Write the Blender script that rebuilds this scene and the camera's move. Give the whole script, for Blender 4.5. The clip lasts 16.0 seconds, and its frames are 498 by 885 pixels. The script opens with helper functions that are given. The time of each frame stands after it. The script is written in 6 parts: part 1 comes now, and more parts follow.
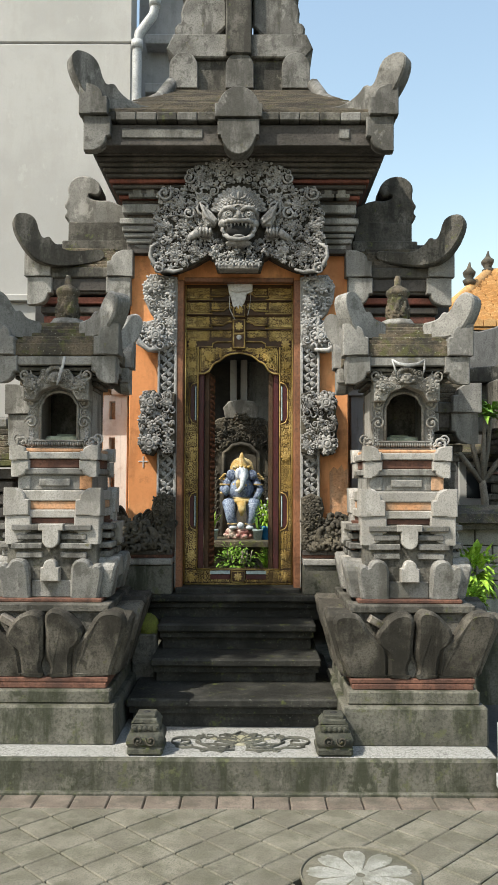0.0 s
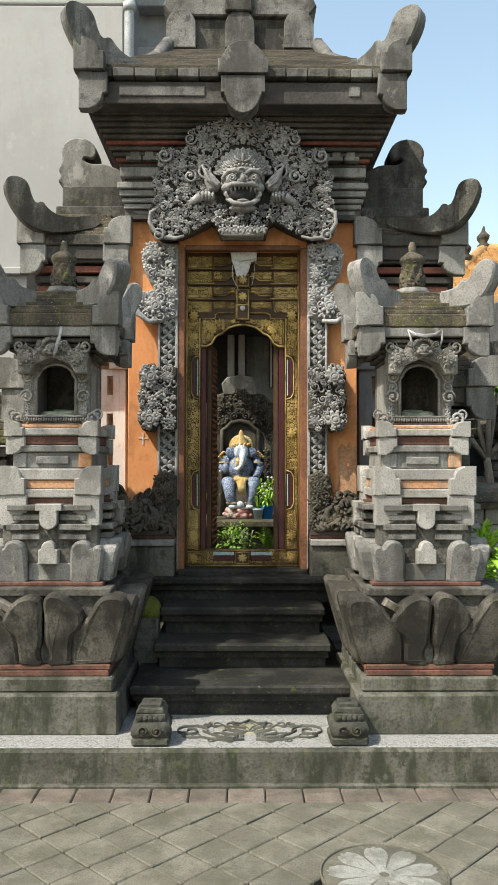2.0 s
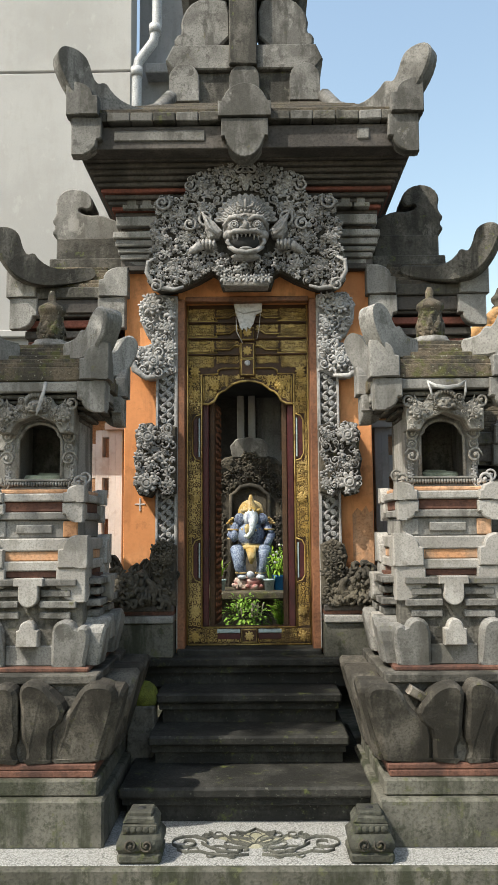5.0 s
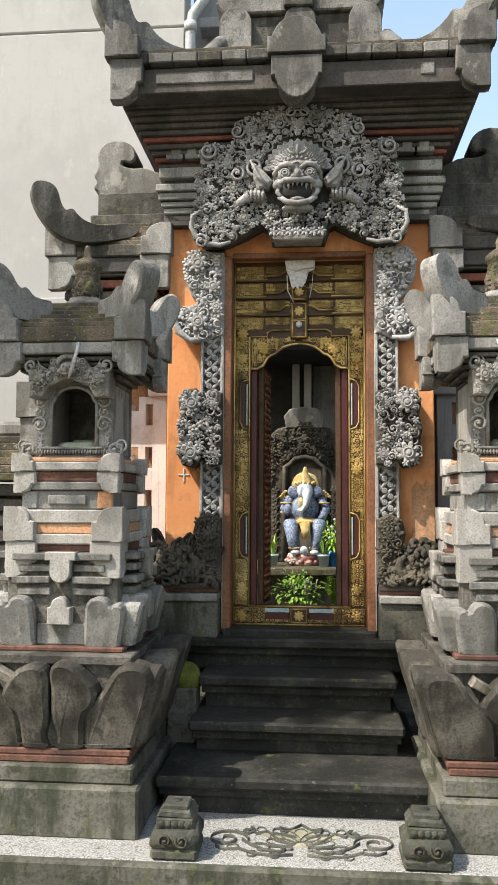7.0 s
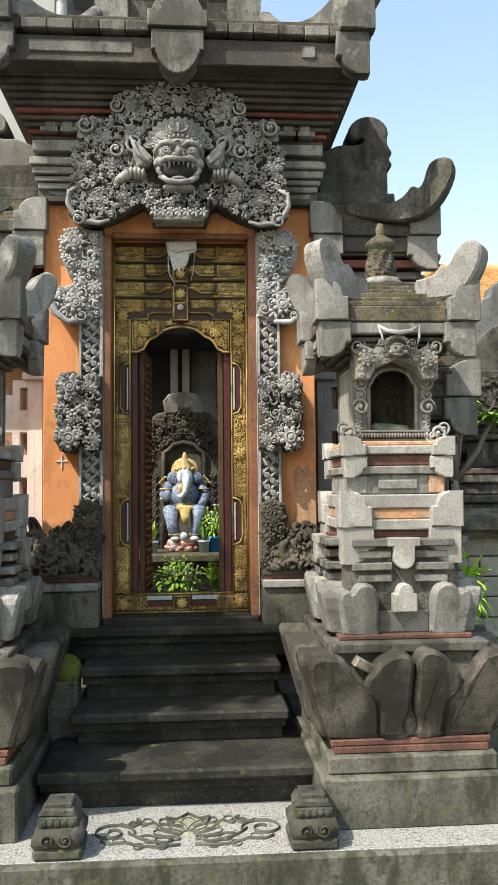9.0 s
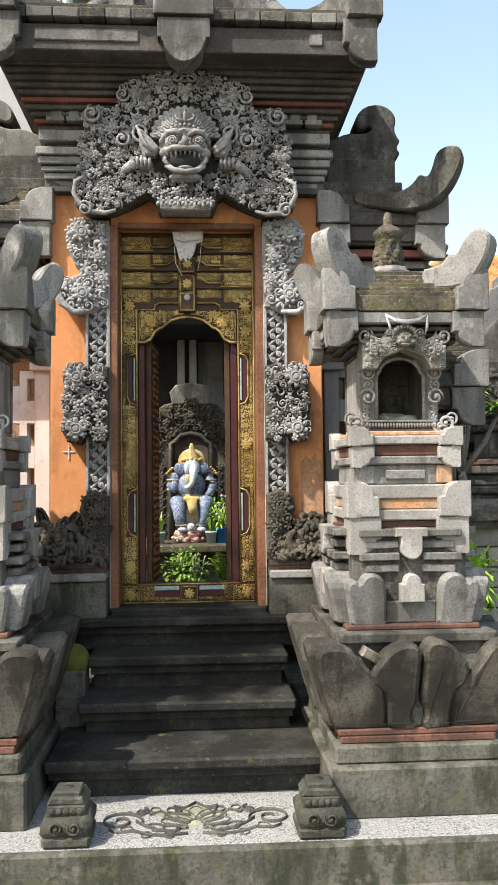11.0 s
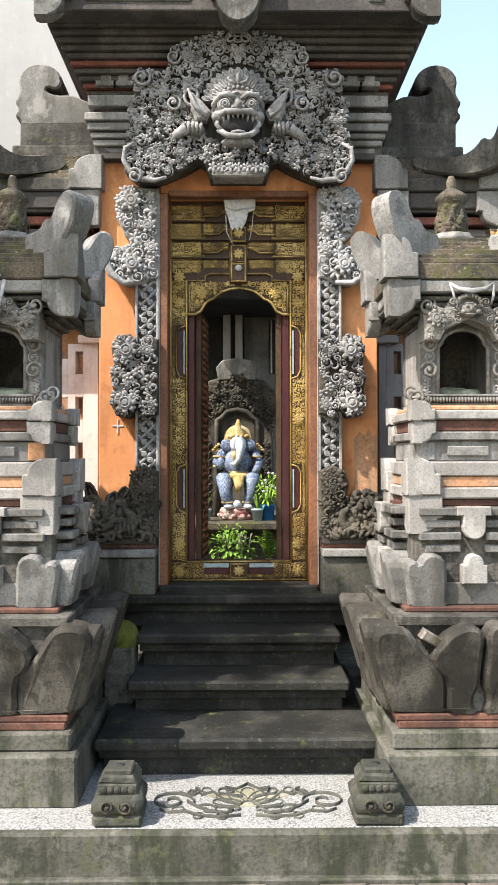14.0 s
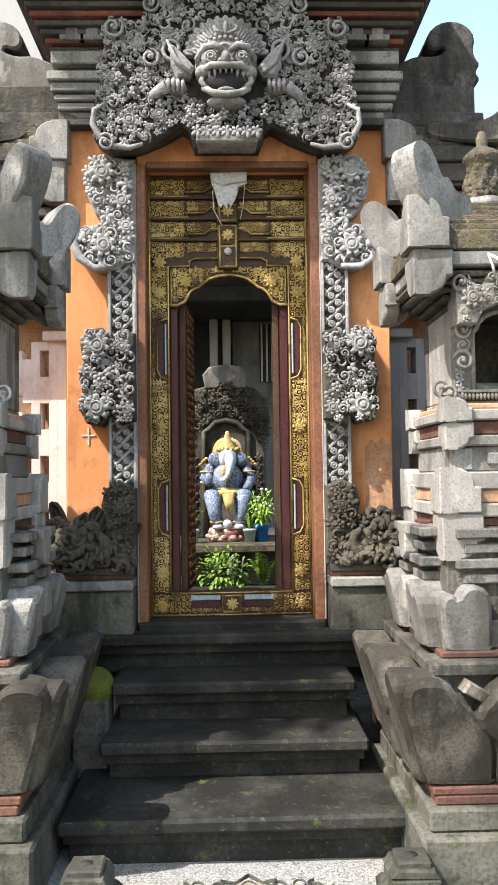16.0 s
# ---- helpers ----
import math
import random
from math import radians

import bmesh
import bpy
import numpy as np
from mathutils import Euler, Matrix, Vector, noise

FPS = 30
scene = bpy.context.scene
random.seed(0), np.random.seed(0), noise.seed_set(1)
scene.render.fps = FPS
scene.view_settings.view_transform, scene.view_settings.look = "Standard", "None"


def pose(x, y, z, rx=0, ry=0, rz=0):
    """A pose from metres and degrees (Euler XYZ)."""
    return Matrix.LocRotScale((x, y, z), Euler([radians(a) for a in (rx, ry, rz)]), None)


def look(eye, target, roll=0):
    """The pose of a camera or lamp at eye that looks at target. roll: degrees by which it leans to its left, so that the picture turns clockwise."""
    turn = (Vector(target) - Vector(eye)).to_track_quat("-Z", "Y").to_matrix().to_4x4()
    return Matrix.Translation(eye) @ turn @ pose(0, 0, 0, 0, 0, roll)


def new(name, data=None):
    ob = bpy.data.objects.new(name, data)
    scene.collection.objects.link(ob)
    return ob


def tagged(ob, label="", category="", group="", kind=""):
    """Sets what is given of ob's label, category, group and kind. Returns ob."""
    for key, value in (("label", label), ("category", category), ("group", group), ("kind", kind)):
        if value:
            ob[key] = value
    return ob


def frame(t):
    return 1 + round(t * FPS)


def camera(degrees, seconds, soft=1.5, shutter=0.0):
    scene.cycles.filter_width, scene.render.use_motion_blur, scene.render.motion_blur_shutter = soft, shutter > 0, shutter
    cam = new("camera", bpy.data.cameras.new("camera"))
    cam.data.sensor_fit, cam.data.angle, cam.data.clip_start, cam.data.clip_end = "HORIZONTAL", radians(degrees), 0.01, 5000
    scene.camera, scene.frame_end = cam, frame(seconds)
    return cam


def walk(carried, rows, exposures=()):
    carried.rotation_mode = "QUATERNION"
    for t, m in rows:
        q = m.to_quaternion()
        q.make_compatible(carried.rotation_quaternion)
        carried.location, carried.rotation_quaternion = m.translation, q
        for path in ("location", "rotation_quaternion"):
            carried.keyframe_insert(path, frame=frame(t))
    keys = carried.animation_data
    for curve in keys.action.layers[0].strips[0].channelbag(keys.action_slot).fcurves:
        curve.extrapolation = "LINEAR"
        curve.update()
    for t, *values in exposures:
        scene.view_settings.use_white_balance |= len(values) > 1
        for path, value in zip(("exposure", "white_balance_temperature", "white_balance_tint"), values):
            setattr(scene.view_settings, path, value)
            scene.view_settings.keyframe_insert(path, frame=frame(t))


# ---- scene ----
cam = camera(34.4, 16.0, soft=1.1)
METRES, EYE, AXIS, TURN = 2.12, 1.69, 0.10, 0.2
ROWS = [
    (0.0, 0.0, 0.0, 0.0, -0.01, 2.86, -0.21),
    (0.5, -0.0086, 0.0203, -0.0016, -0.03, 2.12, -0.35),
    (1.0, -0.0294, 0.0559, -0.0012, -0.06, 1.71, -0.29),
    (1.5, -0.0479, 0.0853, -0.0029, -0.18, 1.65, -0.13),
    (2.0, -0.0505, 0.1184, -0.0039, -0.74, 1.35, -0.06),
    (2.5, -0.0345, 0.1848, -0.0108, -0.8, 1.37, -0.06),
    (3.0, -0.021, 0.2296, -0.0065, -0.68, 2.22, -0.05),
    (3.5, -0.0137, 0.2331, -0.0005, -0.18, 4.39, 0.05),
    (4.0, -0.0161, 0.2514, 0.0005, 0.27, 6.36, 0.31),
    (6.5, -0.0036, 0.4818, -0.003, 1.02, 4.64, 0.13),
    (7.0, 0.0118, 0.5049, -0.0017, 4.74, 4.16, -0.28),
    (7.5, 0.0027, 0.5216, -0.0007, 6.95, 4.01, -0.81),
    (8.0, -0.0091, 0.5359, -0.0041, 5.19, 3.78, -0.32),
    (8.5, -0.0142, 0.5381, -0.0036, 0.4, 3.55, 0.3),
    (9.0, -0.0108, 0.5359, -0.0036, -4.14, 3.16, 0.57),
    (11.5, -0.0114, 0.5398, -0.0066, -3.18, 2.42, 0.65),
    (12.0, -0.0122, 0.5407, -0.0064, -1.86, 2.2, 0.53),
    (12.5, -0.0152, 0.5414, -0.006, -1.04, 1.99, 0.3),
    (13.0, -0.0281, 0.5448, -0.0062, -0.74, 1.96, -0.02),
    (13.5, -0.0435, 0.5577, -0.0099, -0.81, 1.76, -0.03),
    (14.0, -0.0407, 0.5987, -0.0148, -0.82, 1.08, 0.09),
    (14.5, -0.024, 0.6908, -0.0186, -0.79, 1.1, 0.08),
    (15.0, -0.0251, 0.7648, -0.0129, -0.05, 1.0, -0.31),
    (15.5, -0.047, 0.8436, -0.0177, -0.33, 1.69, 0.11),
    (16.0, -0.0535, 0.9193, -0.0236, -1.78, 2.29, 0.77),
]
walk(cam, [(t, pose(AXIS, 0, EYE, 0, 0, TURN) @ pose(METRES * x, METRES * y, METRES * z, 90 + pitch, roll, yaw)) for t, x, y, z, yaw, pitch, roll in ROWS],
     exposures=[(0.0, 0.7, 6700, 7), (3.0, 0.68, 6700, 7), (4.2, 0.56, 6700, 7), (6.5, 0.96, 6720, 11), (9.0, 0.9, 6680, 8), (12.0, 1.08, 6580, 13), (16.0, 1.3, 6480, 13)])

# ---- world and sun ----
SUN_WAY = Vector((1.5, 1.1, -2.4)).normalized()
world = bpy.data.worlds.new("world")
scene.world = world
world.use_nodes = True
wn = world.node_tree.nodes
sky = wn.new("ShaderNodeTexSky")
sky.sky_type, sky.sun_disc = "NISHITA", False
sky.sun_elevation, sky.sun_rotation = radians(52.2), radians(234)
sky.air_density, sky.dust_density, sky.ozone_density = 1.7, 2.0, 0.0
wn["Background"].inputs["Strength"].default_value = 0.15
world.node_tree.links.new(sky.outputs["Color"], wn["Background"].inputs["Color"])
sun = new("sun", bpy.data.lights.new("sun", "SUN"))
sun.data.energy, sun.data.angle, sun.data.color = 3.8, radians(0.6), (1.0, 0.95, 0.86)
sun.matrix_world = look(-SUN_WAY * 20, (0, 0, 0))


# ---- mesh helpers ----
class Mesh:
    """Gathers vertices and faces of one part."""

    def __init__(self):
        self.v, self.f, self.s, self.k = [], [], [], []
        self.m = None
        self.slot = 0

    def add(self, verts, faces, smooth=False):
        n = len(self.v)
        if self.m is not None:
            verts = [self.m @ Vector(p) for p in verts]
        self.v += [tuple(p) for p in verts]
        self.f += [tuple(n + i for i in q) for q in faces]
        self.s += [smooth] * len(faces)
        self.k += [self.slot] * len(faces)
        return self

    def box(self, x0, x1, y0, y1, z0, z1, c=0.006):
        c = min(c, (x1 - x0) * 0.4, (y1 - y0) * 0.4, (z1 - z0) * 0.4)
        ctr = ((x0 + x1) / 2, (y0 + y1) / 2, (z0 + z1) / 2)
        h = ((x1 - x0) / 2, (y1 - y0) / 2, (z1 - z0) / 2)
        verts, idx = [], {}
        for sx in (-1, 1):
            for sy in (-1, 1):
                for sz in (-1, 1):
                    for a in range(3):
                        sg = (sx, sy, sz)
                        idx[sg, a] = len(verts)
                        verts.append(tuple(ctr[b] + sg[b] * (h[b] - (0 if b == a else c)) for b in range(3)))
        faces = []
        for a in range(3):
            b, d = (a + 1) % 3, (a + 2) % 3
            for s in (-1, 1):
                loop = []
                for sb, sd in ((-1, -1), (1, -1), (1, 1), (-1, 1)):
                    sg = [0, 0, 0]
                    sg[a], sg[b], sg[d] = s, sb, sd
                    loop.append(idx[tuple(sg), a])
                faces.append(loop if s > 0 else loop[::-1])
            for sb in (-1, 1):
                for sd in (-1, 1):
                    p, q = [0, 0, 0], [0, 0, 0]
                    p[a], p[b], p[d] = -1, sb, sd
                    q[a], q[b], q[d] = 1, sb, sd
                    loop = [idx[tuple(p), b], idx[tuple(q), b], idx[tuple(q), d], idx[tuple(p), d]]
                    faces.append(loop if sb * sd < 0 else loop[::-1])
        for sx in (-1, 1):
            for sy in (-1, 1):
                for sz in (-1, 1):
                    loop = [idx[(sx, sy, sz), a] for a in range(3)]
                    faces.append(loop if sx * sy * sz > 0 else loop[::-1])
        return self.add(verts, faces)

    def prism(self, poly, a, b, plane="xz", c=0.005):
        """A polygon pulled from depth a (its face to the street) to b, with a chamfered rim."""
        area = sum(p[0] * q[1] - q[0] * p[1] for p, q in zip(poly, poly[1:] + poly[:1]))
        if area < 0:
            poly = poly[::-1]
        n = len(poly)
        inset = []
        for i in range(n):
            p, q, r = Vector(poly[i - 1]), Vector(poly[i]), Vector(poly[(i + 1) % n])
            e1, e2 = (q - p), (r - q)
            n1 = Vector((-e1.y, e1.x)).normalized() if e1.length > 1e-9 else Vector((0, 0))
            n2 = Vector((-e2.y, e2.x)).normalized() if e2.length > 1e-9 else Vector((0, 0))
            d = n1 + n2
            d = d.normalized() if d.length > 1e-6 else n1
            inset.append(tuple(q + d * c))
        if plane == "xz":
            put = lambda p, y: (p[0], y, p[1])
        elif plane == "yz":
            put = lambda p, y: (y, p[0], p[1])
        else:
            put = lambda p, y: (p[0], p[1], y)
        sgn = 1 if b > a else -1
        verts = [put(p, a) for p in inset] + [put(p, a + sgn * c) for p in poly] + [put(p, b) for p in poly]
        flip = (plane == "xz") == (sgn > 0)
        faces = [list(range(n)), list(range(3 * n - 1, 2 * n - 1, -1))]
        for i in range(n):
            j = (i + 1) % n
            faces.append([i, n + i, n + j, j])
            faces.append([n + i, 2 * n + i, 2 * n + j, n + j])
        if not flip:
            faces = [q[::-1] for q in faces]
        return self.add(verts, faces)

    def ball(self, ctr, r, u=10, w=7):
        r = (r, r, r) if isinstance(r, (int, float)) else r
        verts = [(ctr[0], ctr[1], ctr[2] + r[2])]
        for i in range(1, w):
            t = math.pi * i / w
            for j in range(u):
                p = 2 * math.pi * j / u
                verts.append((ctr[0] + r[0] * math.sin(t) * math.cos(p), ctr[1] + r[1] * math.sin(t) * math.sin(p), ctr[2] + r[2] * math.cos(t)))
        verts.append((ctr[0], ctr[1], ctr[2] - r[2]))
        faces = []
        for j in range(u):
            k = (j + 1) % u
            faces.append((0, 1 + j, 1 + k))
            for i in range(w - 2):
                faces.append((1 + i * u + j, 1 + (i + 1) * u + j, 1 + (i + 1) * u + k, 1 + i * u + k))
            faces.append((1 + (w - 2) * u + j, len(verts) - 1, 1 + (w - 2) * u + k))
        return self.add(verts, faces, True)

    def tube(self, pts, rad, sides=6, flat=1.0):
        """A tube along pts; rad is one radius or one for each point."""
        pts = [Vector(p) for p in pts]
        rad = [rad] * len(pts) if isinstance(rad, (int, float)) else rad
        verts, faces = [], []
        side = None
        for i, p in enumerate(pts):
            d = (pts[min(i + 1, len(pts) - 1)] - pts[max(i - 1, 0)]).normalized()
            if side is None:
                side = d.cross(Vector((0, 1, 0)))
                if side.length < 0.1:
                    side = d.cross(Vector((1, 0, 0)))
            side = (side - d * side.dot(d)).normalized()
            up = d.cross(side)
            for j in range(sides):
                a = 2 * math.pi * j / sides
                verts.append(p + rad[i] * (math.cos(a) * side + flat * math.sin(a) * up))
        for i in range(len(pts) - 1):
            for j in range(sides):
                k = (j + 1) % sides
                faces.append((i * sides + j, i * sides + k, (i + 1) * sides + k, (i + 1) * sides + j))
        faces.append(tuple(range(sides - 1, -1, -1)))
        faces.append(tuple((len(pts) - 1) * sides + j for j in range(sides)))
        return self.add(verts, faces, True)

    def lathe(self, prof, ctr=(0, 0, 0), seg=20):
        verts, faces = [], []
        for r, z in prof:
            for j in range(seg):
                a = 2 * math.pi * j / seg
                verts.append((ctr[0] + r * math.cos(a), ctr[1] + r * math.sin(a), ctr[2] + z))
        for i in range(len(prof) - 1):
            for j in range(seg):
                k = (j + 1) % seg
                faces.append((i * seg + j, i * seg + k, (i + 1) * seg + k, (i + 1) * seg + j))
        faces.append(tuple(range(seg - 1, -1, -1)))
        faces.append(tuple((len(prof) - 1) * seg + j for j in range(seg)))
        return self.add(verts, faces, True)

    def rough(self, amp=0.003, freq=7.0):
        """Hand-cut unevenness."""
        self.v = [tuple(Vector(p) + amp * noise.noise_vector(Vector(p) * freq)) for p in self.v]
        return self

    def data(self, name, *mats):
        me = bpy.data.meshes.new(name)
        me.from_pydata(self.v, [], self.f)
        me.polygons.foreach_set("use_smooth", self.s)
        me.polygons.foreach_set("material_index", self.k)
        for m in mats:
            me.materials.append(m)
        me.update()
        return me


def thing(name, label, category, group="", kind="", at=(0, 0, 0)):
    ob = tagged(new(name), label, category, group, kind)
    ob.location = at
    return ob


def part(name, mesh, mats, parent=None, label=""):
    mats = mats if isinstance(mats, (list, tuple)) else (mats,)
    ob = new(name, mesh.data(name, *mats))
    if parent is not None:
        ob.parent = parent
    return tagged(ob, label)


def piece(name, data, parent, m):
    ob = new(name, data)
    ob.parent = parent
    ob.matrix_local = m
    return ob


def place(x, y, z, s=1.0, turn=0.0, flip=1, deep=1.0):
    """Where a relief piece sits: turned in the wall's plane, mirrored with flip -1."""
    return Matrix.Translation((x, y, z)) @ Matrix.Diagonal((flip * s, s * deep, s, 1)) @ Matrix.Rotation(turn, 4, "Y")


# ---- materials ----
def shader(name):
    m = bpy.data.materials.new(name)
    m.use_nodes = True
    nt = m.node_tree
    return m, nt, nt.nodes["Principled BSDF"]


def nod(nt, kind, **kw):
    n = nt.nodes.new(kind)
    for key, value in kw.items():
        n.inputs[key].default_value = value
    return n


def noise_tex(nt, co, scale, detail=5.0, rough=0.6, stretch=None):
    if stretch:
        mp = nod(nt, "ShaderNodeMapping", Scale=stretch)
        nt.links.new(co, mp.inputs["Vector"])
        co = mp.outputs["Vector"]
    n = nod(nt, "ShaderNodeTexNoise", Scale=scale, Detail=detail, Roughness=rough)
    nt.links.new(co, n.inputs["Vector"])
    return n.outputs["Fac"]


def ramp(nt, fac, a, b):
    n = nod(nt, "ShaderNodeMapRange")
    n.inputs["From Min"].default_value, n.inputs["From Max"].default_value = a, b
    n.interpolation_type = "SMOOTHSTEP"
    nt.links.new(fac, n.inputs["Value"])
    return n.outputs["Result"]


def mixed(nt, fac, a, b):
    n = nt.nodes.new("ShaderNodeMix")
    n.data_type = "RGBA"
    for sock, val in ((n.inputs[0], fac), (n.inputs[6], a), (n.inputs[7], b)):
        if isinstance(val, (int, float)):
            sock.default_value = val
        elif isinstance(val, tuple):
            sock.default_value = (*val, 1)
        else:
            nt.links.new(val, sock)
    return n.outputs[2]


def times(nt, a, b):
    n = nt.nodes.new("ShaderNodeMath")
    n.operation = "MULTIPLY"
    for sock, val in ((n.inputs[0], a), (n.inputs[1], b)):
        if isinstance(val, (int, float)):
            sock.default_value = val
        else:
            nt.links.new(val, sock)
    return n.outputs[0]


def stone(name, c1, c2, stain=(0.03, 0.03, 0.025), stains=0.5, moss=0.0, moss_col=(0.07, 0.085, 0.02), rough=0.85, bump=0.4, grain=60.0, metal=0.0, blotch=3.0, random_tint=0.0, lichen=0.0, speck=0.55):
    """Weathered mineral surface: two tones, fine grain, dark runs and spots of moss."""
    m, nt, b = shader(name)
    co = nt.nodes.new("ShaderNodeNewGeometry").outputs["Position"]
    big = noise_tex(nt, co, blotch, 6.0)
    fine = noise_tex(nt, co, grain, 4.0)
    col = mixed(nt, ramp(nt, big, 0.40, 0.60), c1, c2)
    col = mixed(nt, times(nt, ramp(nt, fine, 0.42, 0.7), speck), col, tuple(0.4 * x for x in c1))
    if random_tint:
        info = nt.nodes.new("ShaderNodeObjectInfo")
        col = mixed(nt, times(nt, info.outputs["Random"], random_tint), col, tuple(0.4 * x for x in c1))
    if stains:
        runs = noise_tex(nt, co, 6.0, 6.0, 0.65, (1.0, 1.0, 0.22))
        spots = noise_tex(nt, co, 9.0, 6.0, 0.7)
        f = times(nt, ramp(nt, runs, 0.47, 0.62), stains)
        col = mixed(nt, f, col, stain)
        col = mixed(nt, times(nt, ramp(nt, spots, 0.54, 0.64), stains * 0.85), col, stain)
        pale = noise_tex(nt, co, 4.3, 7.0, 0.72, (1.0, 1.0, 0.6))
        col = mixed(nt, times(nt, ramp(nt, pale, 0.58, 0.66), stains * 0.55), col, tuple(min(0.8, 1.45 * x) for x in c2))
    if moss:
        mo = noise_tex(nt, co, 11.0, 8.0, 0.75)
        col = mixed(nt, times(nt, ramp(nt, mo, 0.62 - 0.25 * moss, 0.7 - 0.15 * moss), 0.85), col, moss_col)
    if lichen:
        lc = noise_tex(nt, co, 42.0, 6.0, 0.7)
        col = mixed(nt, times(nt, ramp(nt, lc, 0.60, 0.66), lichen), col, (0.38, 0.39, 0.31))
    nt.links.new(col, b.inputs["Base Color"])
    b.inputs["Roughness"].default_value = rough
    b.inputs["Metallic"].default_value = metal
    b.inputs["Specular IOR Level"].default_value = 0.3
    bm = nod(nt, "ShaderNodeBump", Strength=bump, Distance=0.01)
    h = nt.nodes.new("ShaderNodeMath")
    h.operation = "ADD"
    nt.links.new(fine, h.inputs[0])
    nt.links.new(noise_tex(nt, co, 18.0, 6.0, 0.7), h.inputs[1])
    nt.links.new(h.outputs[0], bm.inputs["Height"])
    nt.links.new(bm.outputs["Normal"], b.inputs["Normal"])
    return m


CARVED = stone("carved_grey_stone", (0.31, 0.303, 0.295), (0.42, 0.41, 0.40), stain=(0.07, 0.066, 0.06), stains=0.45, bump=0.35, random_tint=0.3)
CARVED_PALE = stone("carved_pale_stone", (0.34, 0.335, 0.33), (0.44, 0.43, 0.42), stain=(0.12, 0.115, 0.105), stains=0.35, bump=0.35, random_tint=0.25)
CARVED_TAN = stone("carved_weathered_stone", (0.24, 0.228, 0.205), (0.36, 0.345, 0.315), stain=(0.07, 0.063, 0.052), stains=0.5, bump=0.4, random_tint=0.35)
WORN = stone("worn_stone_edge", (0.15, 0.132, 0.11), (0.25, 0.222, 0.19), stain=(0.05, 0.045, 0.035), stains=0.75, bump=0.3, moss=0.12, moss_col=(0.14, 0.13, 0.06))
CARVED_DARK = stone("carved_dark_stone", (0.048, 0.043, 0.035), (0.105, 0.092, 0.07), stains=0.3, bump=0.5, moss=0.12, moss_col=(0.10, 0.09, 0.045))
PALE = stone("pale_block_stone", (0.31, 0.293, 0.272), (0.43, 0.412, 0.385), stain=(0.15, 0.14, 0.115), stains=0.5, bump=0.14, random_tint=0.35, grain=110.0)
GREY = stone("grey_block_stone", (0.20, 0.194, 0.182), (0.325, 0.315, 0.295), stain=(0.075, 0.071, 0.06), stains=0.7, bump=0.2, moss=0.05, moss_col=(0.12, 0.115, 0.06), random_tint=0.4, grain=100.0)
GREY_MID = stone("stained_grey_stone", (0.135, 0.13, 0.12), (0.25, 0.243, 0.228), stain=(0.045, 0.043, 0.037), stains=0.75, bump=0.3, moss=0.08, moss_col=(0.11, 0.105, 0.055), random_tint=0.3, grain=90.0)
# Weathered stone; as backing or core its dark tone also paints shade in gaps
GREY_DARK = stone("weathered_and_shade_dark_stone", (0.075, 0.07, 0.06), (0.16, 0.15, 0.13), stain=(0.025, 0.024, 0.02), stains=0.8, bump=0.6, moss=0.12, moss_col=(0.09, 0.10, 0.035), random_tint=0.35)
POST = stone("dark_mossy_carved", (0.045, 0.046, 0.036), (0.10, 0.10, 0.08), stains=0.7, bump=0.6, moss=0.3, moss_col=(0.06, 0.07, 0.025))
KARANG = stone("stained_rounded_stone", (0.048, 0.043, 0.035), (0.14, 0.127, 0.106), stain=(0.022, 0.02, 0.016), stains=0.8, bump=0.35, moss=0.1, moss_col=(0.10, 0.10, 0.045), blotch=4.0, random_tint=0.3, grain=90.0)
ROOF = stone("dark_roof_stone", (0.055, 0.046, 0.036), (0.11, 0.092, 0.066), stains=0.4, bump=0.9, moss=0.3, moss_col=(0.075, 0.072, 0.028), grain=90.0)
ROOF_MOSS = stone("mossy_roof_stone", (0.055, 0.047, 0.036), (0.15, 0.12, 0.085), stains=0.6, bump=0.7, moss=0.5, moss_col=(0.085, 0.088, 0.03), grain=90.0, lichen=0.55, blotch=6.0)
MOSS = stone("bright_moss", (0.10, 0.12, 0.02), (0.18, 0.20, 0.035), stain=(0.06, 0.06, 0.02), stains=0.5, bump=0.9, grain=140.0, blotch=8.0)
CONCRETE = stone("mossy_concrete", (0.072, 0.07, 0.057), (0.135, 0.13, 0.108), stain=(0.028, 0.032, 0.018), stains=0.85, bump=0.4, moss=0.25, moss_col=(0.085, 0.09, 0.045), blotch=2.0)
STEP = stone("dark_step_stone", (0.014, 0.014, 0.012), (0.042, 0.041, 0.036), stain=(0.012, 0.012, 0.01), stains=0.6, lichen=0.16, bump=0.4, moss=0.2, moss_col=(0.075, 0.085, 0.025), rough=0.75)
ORANGE = stone("orange_brick", (0.64, 0.265, 0.105), (0.76, 0.355, 0.155), stain=(0.26, 0.10, 0.045), stains=0.36, bump=0.12, grain=35.0, blotch=2.2, speck=0.12)
RED = stone("red_brick_band", (0.095, 0.046, 0.034), (0.165, 0.08, 0.056), stain=(0.05, 0.03, 0.025), stains=0.5, bump=0.3)
TERRA = stone("terracotta_band", (0.48, 0.25, 0.13), (0.55, 0.33, 0.2), stain=(0.2, 0.16, 0.12), stains=0.5, bump=0.3)
CORNICE = stone("dark_cornice", (0.06, 0.054, 0.05), (0.11, 0.098, 0.088), stains=0.3, bump=0.3)
CORNICE_RED = stone("dark_red_cornice", (0.16, 0.055, 0.04), (0.24, 0.085, 0.06), stains=0.4, bump=0.3)
